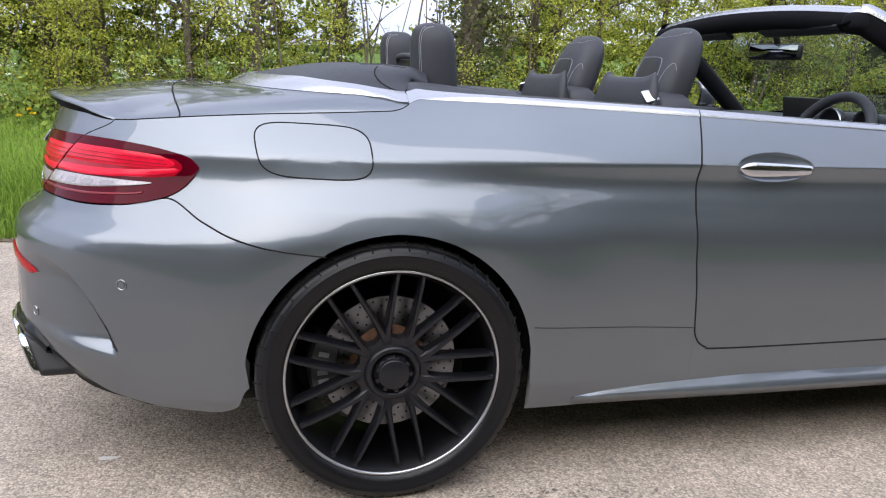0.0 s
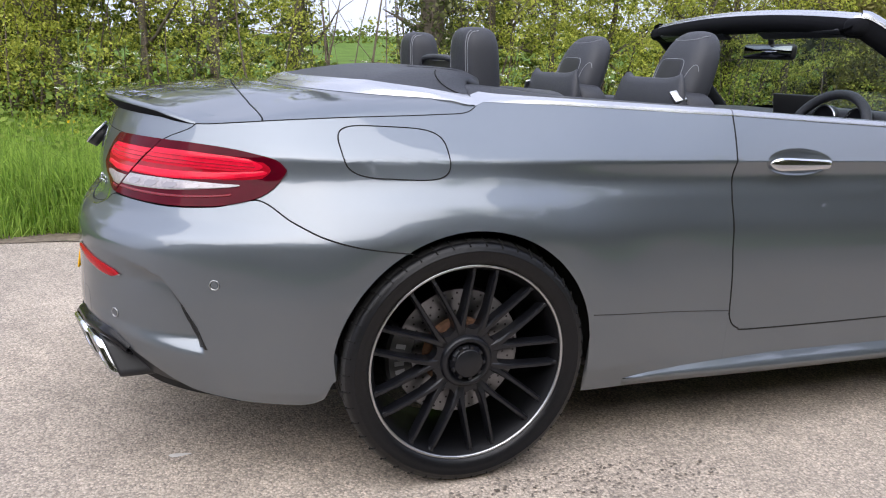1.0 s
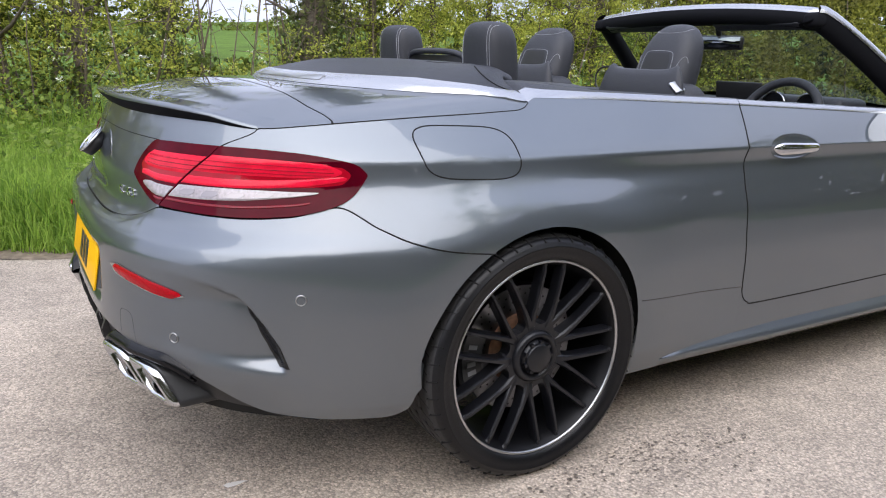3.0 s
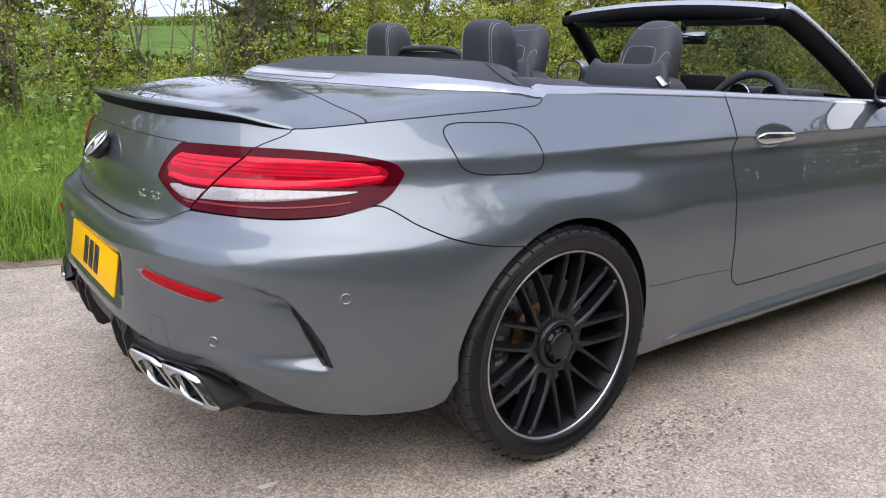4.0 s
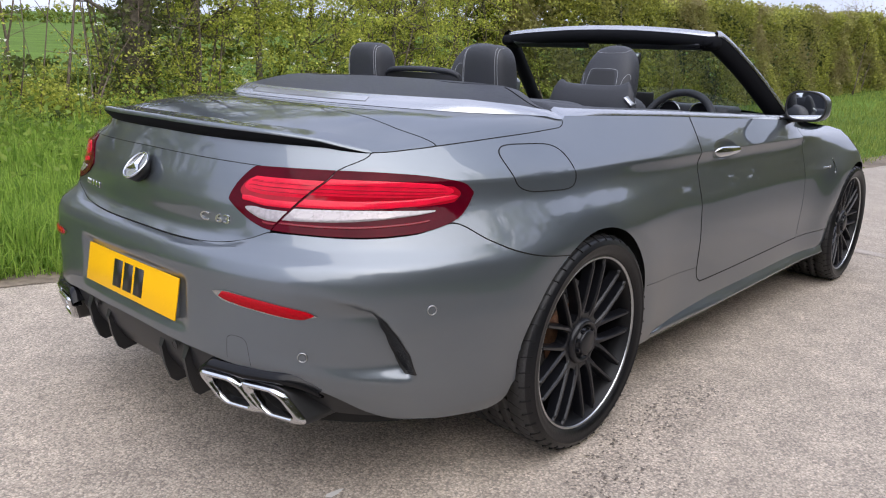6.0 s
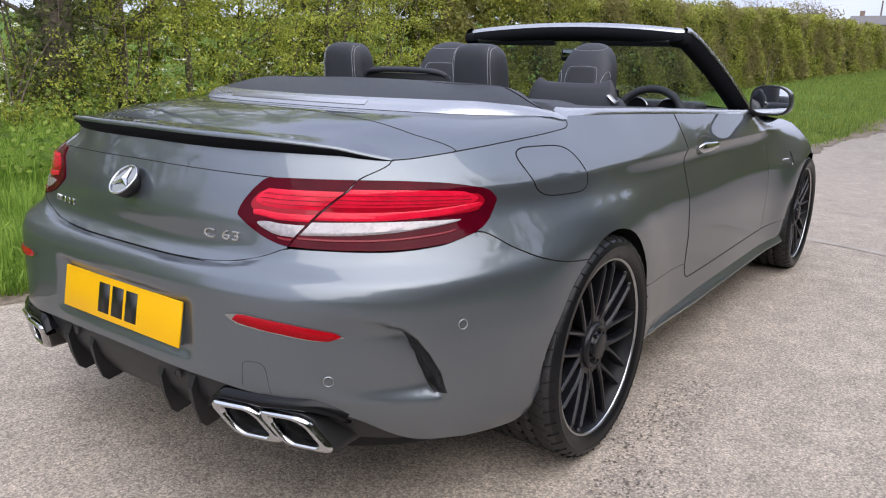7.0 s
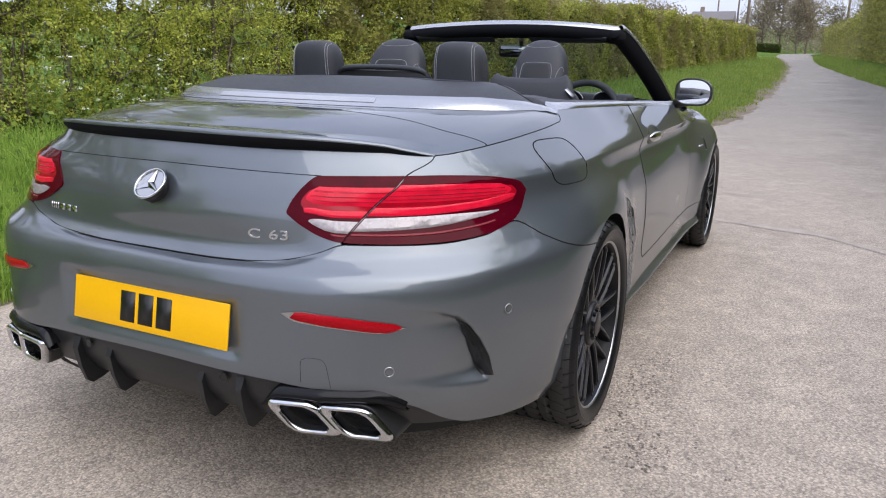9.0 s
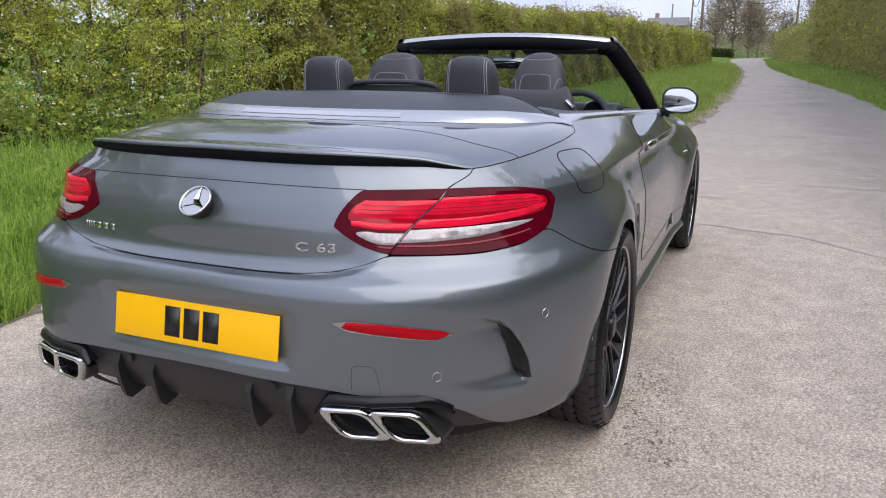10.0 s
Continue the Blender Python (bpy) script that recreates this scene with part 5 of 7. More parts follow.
# ---- cabin ----
def pillow(sx, sy, sz, e1=0.45, e2=0.45, nu=28, nv=16, taper=0.0, lean=0.0):
    """A rounded, padded block about its centre; taper narrows its top, lean tips its top ahead."""
    v, f = [], []
    for j in range(nv + 1):
        a = -math.pi / 2 + math.pi * j / nv
        for i in range(nu):
            b = 2 * math.pi * i / nu
            c = lambda t, e: math.copysign(abs(math.cos(t)) ** e, math.cos(t))
            s = lambda t, e: math.copysign(abs(math.sin(t)) ** e, math.sin(t))
            x, y, z = sx / 2 * c(a, e1) * c(b, e2), sy / 2 * c(a, e1) * s(b, e2), sz / 2 * s(a, e1)
            k = 1 - taper * (z / sz + 0.5)
            v.append((x + lean * z, y * k, z))
    for j in range(nv):
        for i in range(nu):
            l = (i + 1) % nu
            f.append((j * nu + i, j * nu + l, (j + 1) * nu + l, (j + 1) * nu + i))
    return v, f


def pillow_part(name, size, at, mat, parent, label="", **k):
    v, f = pillow(*size, **k)
    v = [(a + at[0], b + at[1], c + at[2]) for a, b, c in v]
    return child(name, mesh_of(name, v, f, mat), parent, label)


def pillow_face(y, z, size, at, e1, e2, taper, lean):
    """The x of a padded block's rear face at y, z."""
    sx, sy, sz = size
    zz = np.clip((np.asarray(z, float) - at[2]) / (sz / 2), -0.999, 0.999)
    an = np.arcsin(np.sign(zz) * np.abs(zz) ** (1 / e1))
    c = np.cos(an) ** e1
    k = 1 - taper * (zz / 2 + 0.5)
    yy = np.clip(np.abs(np.asarray(y, float) - at[1]) / (sy / 2 * c * k), 0, 0.999)
    return at[0] - sx / 2 * c * np.cos(np.arcsin(yy ** (1 / e2))) ** e2 + lean * (np.asarray(z, float) - at[2])


def face_stitch(parent, keys, block):
    """Stitching that lies on a padded block's rear face through keys of (y, z)."""
    k = smooth_path([(a, b, 0) for a, b in keys], 60)
    x = pillow_face(k[:, 0], k[:, 1], *block)
    tube_part("stitching", np.stack([x - 0.0004, k[:, 0], k[:, 1]], -1), 0.0011, STITCH, parent, sides=5)


for s in (1, -1):
    y = -0.303 * s
    blk = ((0.125, 0.216, 0.27), (0.205, y, 1.085), 0.50, 0.56, 0.16, -0.08)
    hr = pillow_part("rear_headrest", blk[0], blk[1], LEATHER, car, "dark grey leather rear headrest", e1=0.50, e2=0.56, taper=0.16, lean=-0.08, nu=48, nv=30)
    for d in (-1, 1):
        for e in (0.070, 0.078):
            face_stitch(hr, [(y + d * e * 0.90, 1.208), (y + d * e * 0.95, 1.17), (y + d * e, 1.10), (y + d * e * 1.05, 1.0)], blk)
    pillow_part("rear_seat_back", (0.14, 0.60, 0.60), (0.34, y * 1.14, 0.74), LEATHER, car, e1=0.3, e2=0.3)
    # front seats
    yf = -0.338 if s > 0 else 0.372
    seat = pillow_part("front_seat", (0.16, 0.46, 0.62), (0.975, yf, 0.74), LEATHER, car, "dark grey leather front seat", e1=0.35, e2=0.4, taper=0.12, lean=-0.16)
    blk = ((0.14, 0.29, 0.315), (0.975, yf, 1.095), 0.72, 0.68, 0.28, 0.32)
    hd = pillow_part("headrest", blk[0], blk[1], LEATHER, seat, "dark grey leather headrest", e1=0.72, e2=0.68, taper=0.28, lean=0.32, nu=48, nv=30)
    # sunk panel and its stitched edge
    pz, pw = np.linspace(1.075, 1.148, 8)[:, None], np.linspace(-1, 1, 12)[None]
    py = yf + pw * np.interp(pz, [1.075, 1.13, 1.148], [0.064, 0.058, 0.048])
    sheet("headrest_panel", np.stack([pillow_face(py, pz + 0 * py, *blk) - 0.0012, py, pz + 0 * py], -1), BLACK, hd, rim=0, flip=True)
    face_stitch(hd, [(yf - 0.073, 1.045), (yf - 0.071, 1.105), (yf - 0.066, 1.140), (yf - 0.052, 1.153), (yf, 1.156), (yf + 0.052, 1.153), (yf + 0.066, 1.140), (yf + 0.071, 1.105), (yf + 0.073, 1.045)], blk)
    face_stitch(hd, [(yf - 0.072, 1.237), (yf - 0.06, 1.223), (yf, 1.219), (yf + 0.06, 1.223), (yf + 0.072, 1.237)], blk)
    for d in (-1, 1):
        face_stitch(hd, [(yf + d * 0.088, 1.045), (yf + d * 0.090, 1.095), (yf + d * 0.100, 1.130), (yf + d * 0.110, 1.135), (yf + d * 0.118, 1.115)], blk)
    # wrap-round shoulder shell with a dipped top edge
    u = np.linspace(-1, 1, 61)
    an = u * math.pi / 2
    cx, cy = np.cos(an) ** 0.38, np.sign(an) * np.abs(np.sin(an)) ** 0.62
    topz = np.where(np.abs(u) < 0.55, 1.090 + 0.018 * (np.abs(u) / 0.55) ** 3, 1.108 - 0.12 * (np.maximum(np.abs(u) - 0.55, 0) / 0.45) ** 1.4)
    rows = []
    for inset, dz, low in ((0.0, 0.0, 0.66), (-0.006, 0.0, 0.85), (-0.004, -0.085, None), (0.0, -0.022, None), (0.007, -0.005, None), (0.016, 0.0, None), (0.026, -0.006, None), (0.040, -0.06, None), (0.06, -0.16, None)):
        zr = topz + dz if low is None else np.full_like(u, low)
        tight = 0.10 * np.clip(zr - 0.98, 0, 0.2)
        rows.append(np.stack([0.895 - (0.075 - inset) * cx + 0.22 * np.clip(zr - 0.96, 0, 1) - 0.02 + 0.05 * np.clip(0.9 - zr, 0, 1), yf + (0.212 - inset - tight) * cy, zr], -1))
    sheet("seat_shoulder", np.array(rows), LEATHER, seat, "padded wrap-round seat shoulder", rim=0)
    gd = pose(0.832, yf - 0.184 * s, 1.034, 48 * s, -14, 0)
    part("belt_guide", box_bm(0.046, 0.048, 0.012, 0.005, 2, gd), SILVER, seat, "bright silver belt guide")
    pillow_part("seat_cushion", (0.5, 0.5, 0.16), (1.15, yf, 0.55), LEATHER, seat, e1=0.4, e2=0.3)

# frame between the rear headrests
fr = smooth_path([(0.20, 0.22, 1.07), (0.19, 0.20, 1.105), (0.175, 0.15, 1.122), (0.165, 0, 1.127), (0.175, -0.13, 1.122), (0.19, -0.17, 1.105), (0.20, -0.19, 1.07)], 40)
tube_part("deflector_frame", fr, 0.010, LEATHER, car, "padded dark frame between the headrests")
part("deflector_panel", box_bm(0.008, 0.38, 0.08, 0.002, 1, pose(0.19, 0.01, 1.075, 0, -8, 0)), BLACK, car)

# dashboard, wheel, screen
dash = part("dashboard", join_bm(box_bm(0.55, 1.40, 0.24, 0.06, 4, pose(2.0, 0, 0.84)), box_bm(0.20, 0.42, 0.07, 0.03, 3, pose(1.80, -0.37, 0.965))), LEATHER, car, "dark dashboard")
part("screen", box_bm(0.012, 0.23, 0.11, 0.004, 2, pose(1.80, -0.02, 0.99, 0, -12, 8)), BLACK, dash, "black display screen")
for y in (-0.45, -0.29):
    v, f = lathe([(0.0, 0.0), (0.045, 0.0), (0.05, -0.006), (0.055, 0.0), (0.055, 0.02)], 32)
    v = [(1.69 + b, y + a, 0.958 + c) for a, b, c in v]
    dial = child("dial", mesh_of("dial", v, f, SATIN), dash, "round instrument dial")
    tube_part("dial_ring", [(1.683, y + 0.055 * math.cos(w), 0.958 + 0.055 * math.sin(w)) for w in np.linspace(0, 2 * math.pi, 32, endpoint=False)], 0.004, CHROME, dial, sides=6, closed=True)
sw_m = pose(1.607, -0.37, 0.893, 0, -66, 0)
ring = [sw_m @ Vector((0.18 * math.cos(k * math.pi / 24), 0.18 * math.sin(k * math.pi / 24), 0)) for k in range(48)]
sw = tube_part("steering_wheel", ring, 0.0185, LEATHER, car, "black leather steering wheel", sides=10, closed=True)
part("wheel_boss", box_bm(0.12, 0.16, 0.05, 0.02, 3, sw_m @ pose(0, 0, 0.03)), BLACK, sw)
for a in (0, 180, 90):
    part("wheel_spoke", box_bm(0.13, 0.03, 0.014, 0.005, 2, sw_m @ pose(0, 0, 0.015, 0, 0, a + 90) @ pose(0.11, 0, 0)), BLACK, sw)
part("centre_console", box_bm(1.0, 0.26, 0.30, 0.04, 3, pose(1.35, 0, 0.62)), LEATHER, car)

# windscreen and its frame
hy = np.linspace(-0.565, 0.565, 41)
header = np.stack([1.500 - 0.055 * (1 - (hy / 0.565) ** 2), hy, 1.318 + 0.030 * (1 - np.abs(hy / 0.565) ** 2.2)], -1)
rows = [header + [0.075, 0, -0.068], header + [0.045, 0, -0.072], header + [0.006, 0, -0.064], header + [-0.014, 0, -0.048], header + [-0.022, 0, -0.025], header + [-0.010, 0, -0.004]]
sheet("header_lining", np.array(rows), PAD, car, "black padded windscreen header", rim=0)
he = np.linspace(-0.572, 0.572, 61)
dip = 0.35 * np.clip((np.abs(he) - 0.54) / 0.032, 0, 1) ** 2
header = np.stack([1.500 - 0.055 * np.maximum(1 - (he / 0.565) ** 2, 0) + 0.040 * dip, he, 1.318 + 0.030 * np.maximum(1 - np.abs(he / 0.565) ** 2.2, 0) - 0.024 * dip], -1)
rows = [header + [-0.012, 0, -0.006], header + [-0.004, 0, 0.008], header + [0.016, 0, 0.015], header + [0.05, 0, 0.012], header + [0.075, 0, -0.012]]
sheet("header_trim", np.array(rows), TRIM, car, "polished silver windscreen header", rim=0)
for y in (-0.30, 0.30):
    part("sun_visor", box_bm(0.05, 0.40, 0.018, 0.006, 2, pose(1.494, y, 1.272, 0, 28, 0)), LEATHER, car)
PIL = np.array([(1.478, -0.552, 1.318), (1.515, -0.566, 1.311), (1.60, -0.60, 1.262), (1.75, -0.65, 1.165), (1.90, -0.695, 1.06), (2.04, -0.732, 0.958)])
for s in (1, -1):
    path = smooth_path(PIL, 30) * [1, s, 1]
    out = np.array([0.0, -0.016 * s, 0.006])
    rows = [path + [0.006, -0.022 * s, -0.014], path + [0.010, -0.020 * s, 0.010], path + [0.024, -0.008 * s, 0.020], path + [0.040, 0.010 * s, 0.014], path + [0.030, 0.045 * s, -0.014], path + [-0.008, 0.055 * s, -0.040], path + [-0.030, 0.030 * s, -0.045], path + [-0.026, -0.006 * s, -0.036], path + [0.006, -0.022 * s, -0.014]]
    sheet("windscreen_pillar", np.array(rows), PAD, car, "dark padded windscreen pillar", rim=0, flip=s < 0)
    rows = [path + [0.004, -0.024 * s, -0.004], path + [0.012, -0.022 * s, 0.014], path + [0.026, -0.006 * s, 0.024]]
    sheet("pillar_trim", np.array(rows), TRIM, car, "polished silver pillar strip", rim=0, flip=s < 0)
low = np.stack([2.09 + 0.20 * (1 - (hy / 0.565) ** 2), hy * 0.70 / 0.565, 0.955 + 0 * hy], -1)
top = np.stack([1.500 - 0.055 * (1 - (hy / 0.565) ** 2), hy, 1.318 + 0.030 * (1 - np.abs(hy / 0.565) ** 2.2)], -1) + [0.03, 0, -0.03]
rows = [low + (top - low) * t + np.array([0.02, 0, 0.02]) * math.sin(math.pi * t) for t in np.linspace(0, 1, 14)]
ws = sheet("windscreen", np.array(rows), GLASS, car, "clear windscreen glass", rim=0, flip=True)
ws.visible_shadow = False
rv = part("rear_view_mirror", box_bm(0.03, 0.235, 0.062, 0.014, 3, pose(1.635, 0.0, 1.212, 0, 6, 16)), BLACK, car, "interior mirror")
part("mirror_face", box_bm(0.002, 0.215, 0.046, 0, 1, pose(1.635, 0.0, 1.212, 0, 6, 16) @ pose(-0.0165, 0, 0)), DIM_MIRROR, rv)
tube_part("mirror_stem", [(1.645, 0, 1.23), (1.62, 0, 1.30)], 0.012, BLACK, rv)

# bonnet
by = np.linspace(-0.72, 0.72, 25)
rows = []
for x in np.linspace(2.14, 3.36, 20):
    half = np.interp(x, [2.14, 2.84, 3.36], [0.80, 0.725, 0.53])
    ze = np.interp(x, [2.06, 2.3, 2.84, 3.4], [0.945, 0.925, 0.885, 0.75])
    t = by / 0.72
    rows.append(np.stack([np.full_like(by, x), half * t, ze + (0.055 if x < 3 else 0.05) * (1 - t * t)], -1))
t = by / 0.72
nose = np.stack([3.38 + 0.30 * (1 - np.abs(t) ** 2.6), float(side_y(3.38, 0.78)) * t, 0.775 + 0 * t], -1)
last = rows[-1]
rows += [last + (nose - last) * k + np.array([0, 0, 0.02 * math.sin(math.pi * k)]) for k in (0.25, 0.5, 0.75, 1.0)]
sheet("bonnet", np.array(rows)[:, ::-1], PAINT, car, rim=0)
rows = []
for z in np.linspace(0.2, 0.78, 12):
    yy = np.linspace(-1, 1, 25)
    w = float(side_y(3.38, z))
    rows.append(np.stack([3.38 + 0.30 * (1 - np.abs(yy) ** 2.6), w * yy, np.full_like(yy, z)], -1))
sheet("front_bumper", np.array(rows), PAINT, car, rim=0)

# door mirrors
for s in (1, -1):
    mm = pose(1.915, -0.878 * s, 1.022, 0, 0.5, 2 * s)
    v, f = pillow(0.13, 0.190, 0.142, e1=0.6, e2=0.6)
    slope = lambda b, c: c * (1 - 0.30 * min(max(-b * s / 0.09, 0), 1.1) ** 2) if c > 0 else c
    v = [mm @ Vector((max(a, -0.045), b, slope(b, c))) for a, b, c in v]
    mir = child("door_mirror", mesh_of("door_mirror", v, f, PAINT), car, "grey door mirror with silver-framed glass")
    turned = mm @ pose(-0.054, 0, 0, 0, 1, -4.5 * s)
    k = [(0.0, 0.083 * np.sign(math.cos(w)) * abs(math.cos(w)) ** 0.6, 0.060 * np.sign(math.sin(w)) * abs(math.sin(w)) ** 0.7) for w in np.linspace(0, 2 * math.pi, 40, endpoint=False)]
    bm = bmesh.new()
    bm.faces.new([bm.verts.new(turned @ Vector((0, b * 1.04, slope(b, c) * 1.06))) for a, b, c in k])
    part("mirror_pane", bm, MIRROR, mir, "mirror glass", smooth=False)
    tube_part("mirror_rim", [turned @ Vector((0.001, b * 1.07, slope(b, c) * 1.10)) for a, b, c in k], 0.006, BLACK, mir, sides=6, closed=True)
    tube_part("mirror_foot", [(1.93, -0.76 * s, 0.945), (1.93, -0.80 * s, 0.962), (1.925, -0.85 * s, 0.975)], [0.030, 0.024, 0.030], BLACK, mir, sides=10)

# door handles: a hollow with a bright grip over it
for s in (1, -1):
    gx = np.linspace(0.945, 1.180, 40)
    close = np.clip(1 - np.abs((gx - 1.0625) / 0.1176) ** 8, 0.0, 1) ** 0.5
    bow = np.interp(gx, [0.945, 0.967, 1.06, 1.158, 1.180], [0.004, 0.015, 0.021, 0.015, 0.003])
    hh = np.interp(gx, [0.945, 0.972, 1.06, 1.158, 1.180], [0.018, 0.0215, 0.019, 0.015, 0.012]) * close
    base = np.stack([gx, -side_y(gx, 0.862 + 0 * gx), 0.862 - 0.004 + 0 * gx], -1) * [1, s, 1]
    rows = []
    for w in np.linspace(0, 2 * math.pi, 17):
        rows.append(base + np.stack([0 * gx, -s * (bow + 0.009 * close * np.cos(w)), hh * np.sin(w)], -1))
    sheet("door_handle", np.array(rows), CHROME, car, "chrome door handle", rim=0, flip=s < 0)
    for i in range(6):
        part("wing_badge", box_bm(0.011, 0.003, 0.010, 0, 1, Matrix.Translation(Vector(skin(1 + 2.32 + 0.016 * i, 0.70, 0.002) * [1, s, 1]))), CHROME, car, "chrome badge bar")
    zf = np.linspace(0.665, 0.742, 14)
    belly = np.sin(np.linspace(0, math.pi, 14))
    rows = [skin(1 + 2.448 + 0.012 * belly - k * 0.007 * belly, zf, 0.001 + 0.004 * (1 - abs(2 * k - 1))) * [1, s, 1] for k in (0, 0.5, 1)]
    sheet("wing_fin", np.array(rows), CHROME, car, "slim chrome vent fin", rim=0.002, flip=s > 0)


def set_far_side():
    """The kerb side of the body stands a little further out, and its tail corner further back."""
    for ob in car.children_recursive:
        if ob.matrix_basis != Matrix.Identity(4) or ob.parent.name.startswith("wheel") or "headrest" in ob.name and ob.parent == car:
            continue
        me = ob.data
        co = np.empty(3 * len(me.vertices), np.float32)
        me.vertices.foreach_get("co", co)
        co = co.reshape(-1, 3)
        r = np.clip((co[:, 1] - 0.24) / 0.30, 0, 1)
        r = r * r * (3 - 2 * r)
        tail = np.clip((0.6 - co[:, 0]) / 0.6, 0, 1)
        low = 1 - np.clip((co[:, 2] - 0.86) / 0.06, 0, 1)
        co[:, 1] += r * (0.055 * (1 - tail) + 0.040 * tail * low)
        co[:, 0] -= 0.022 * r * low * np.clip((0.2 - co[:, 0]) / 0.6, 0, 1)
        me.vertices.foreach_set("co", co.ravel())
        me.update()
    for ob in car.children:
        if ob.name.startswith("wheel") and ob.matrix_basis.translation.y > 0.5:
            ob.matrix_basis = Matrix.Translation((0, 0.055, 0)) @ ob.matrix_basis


# ---- hedges, trees, grass ----
rng = np.random.default_rng(7)


def leaf_quads(c, size, up=0.55):
    """Folded diamond leaves at the centres c, each turned its own way."""
    n = len(c)
    nrm = rng.normal(size=(n, 3)) * 0.6
    nrm[:, 2] += up
    nrm /= np.linalg.norm(nrm, axis=1, keepdims=True)
    d = np.cross(nrm, rng.normal(size=(n, 3)))
    d /= np.linalg.norm(d, axis=1, keepdims=True)
    s = np.cross(nrm, d)
    L = (size * rng.uniform(0.6, 1.3, n))[:, None]
    w = L * 0.62
    return np.stack([c - d * L * 0.5, c + s * w * 0.5, c + d * L * 0.5, c - s * w * 0.5], 1)


def sprays(c, size, per=24):
    """Gathers leaf centres into small sprays, each drawn towards one of its leaves."""
    heads = c[rng.integers(0, len(c), max(len(c) // per, 1))]
    pick = heads[np.arange(len(c)) % len(heads)]
    return pick + rng.normal(size=c.shape) * [size, size, size * 0.55]


def branch_mesh(name, segs, mat, sides=6):
    """Joins tapered branches, each (points, radii), into one mesh."""
    vs, fs = [], []
    for pts, rad in segs:
        v, f = tube(pts, rad, sides)
        b = len(vs)
        vs += list(v)
        fs += [tuple(i + b for i in q) for q in f]
    return mesh_of(name, vs, fs, mat)


def bend(a, b, k, n=6):
    t = np.linspace(0, 1, n)[:, None]
    p = np.asarray(a) + (np.asarray(b) - np.asarray(a)) * t
    return p + np.sin(t * math.pi) * rng.normal(size=3) * k + rng.normal(size=(n, 3)) * k * 0.18 * np.sin(t * math.pi)


def hedgerow_tree(x, y, height, spread, leaves, lean=0.0, ivy=0, girth=0.07, leaf=0.05, low=0.25):
    """A thin hedgerow tree: trunk, limbs, twigs and a loose crown of small leaves."""
    z0 = float(ground_z(x, y)) - 0.05
    base = new("hedgerow_tree")
    base.location = (x, y, z0)
    segs, tips = [], []
    top = np.array([lean, rng.normal() * 0.2, height])
    trunk = bend((0, 0, 0), top, 0.12, 10)
    segs.append((trunk, np.linspace(girth, girth * 0.25, 10)))
    for k in range(int(9 + height * 2.5)):
        h = rng.uniform(low, 0.98)
        a = trunk[min(int(h * 9), 9)]
        w = rng.uniform(0, 2 * math.pi)
        L = spread * rng.uniform(0.45, 1.0) * (1.1 - 0.5 * h)
        b = a + np.array([math.cos(w) * L, math.sin(w) * L, rng.uniform(0.15, 0.9) * L])
        limb = bend(a, b, 0.10)
        segs.append((limb, np.linspace(girth * 0.38, 0.006, 6)))
        tips += [limb[3], limb[4], limb[5]]
        for _ in range(4):
            i = rng.integers(2, 6)
            c = limb[i] + rng.normal(size=3) * 0.34 * spread * 0.6 + [0, 0, 0.1]
            segs.append((bend(limb[i], c, 0.05, 4), np.linspace(0.008, 0.003, 4)))
            tips += [c, (c + limb[i]) / 2]
    tr = branch_mesh("trunk", segs, BARK, 6)
    tips = np.array(tips)
    cen = tips[rng.integers(0, len(tips), leaves)] + rng.normal(size=(leaves, 3)) * [0.13, 0.13, 0.10]
    child("trunk", tr, base)
    child("crown", quads_np("crown", leaf_quads(sprays(cen, 0.075), leaf), LEAF), base)
    if ivy:
        i = rng.integers(0, 9, ivy)
        t = rng.uniform(0, 1, (ivy, 1))
        cen = trunk[i] * (1 - t) + trunk[i + 1] * t + rng.normal(size=(ivy, 3)) * [1.05 * girth + 0.01, 1.05 * girth + 0.01, 0.08]
        child("ivy", quads_np("ivy", leaf_quads(cen, 0.062), LEAF_IVY), base, "dark ivy on the trunk")
    tagged(base, "ivy-covered hedgerow tree in young leaf" if ivy else "thin hedgerow tree with fresh spring leaves", "tree", "hedgerow trees")


hedge_y = lambda x: np.interp(x, [-30, 2.5, 53, 60], [7.4, 6.6, 3.2, 3.0])
tree_x = [-9.5, -8.2, -7.0, -6.0, -5.1, -4.3, -3.5, -2.7, -1.9, -1.0, -0.3, 3.1, 3.9, 4.8, 5.8, 6.7, 7.6, 8.4]
for i, x in enumerate(tree_x):
    gap = -0.6 < x < 1.9
    hedgerow_tree(x, float(hedge_y(x)) + rng.uniform(-0.4, 0.5), 2.6 if gap else rng.uniform(3.8, 5.2), 0.7 if gap else 1.3, 1700 if gap else 15000, rng.uniform(-0.4, 0.4), girth=rng.uniform(0.045, 0.09), leaf=0.036)
hedgerow_tree(2.12, 6.30, 5.6, 1.1, 1500, 0.0, ivy=11000, girth=0.18)
hedgerow_tree(0.60, 7.1, 5.2, 1.0, 3500, 0.1, ivy=3500, girth=0.10)


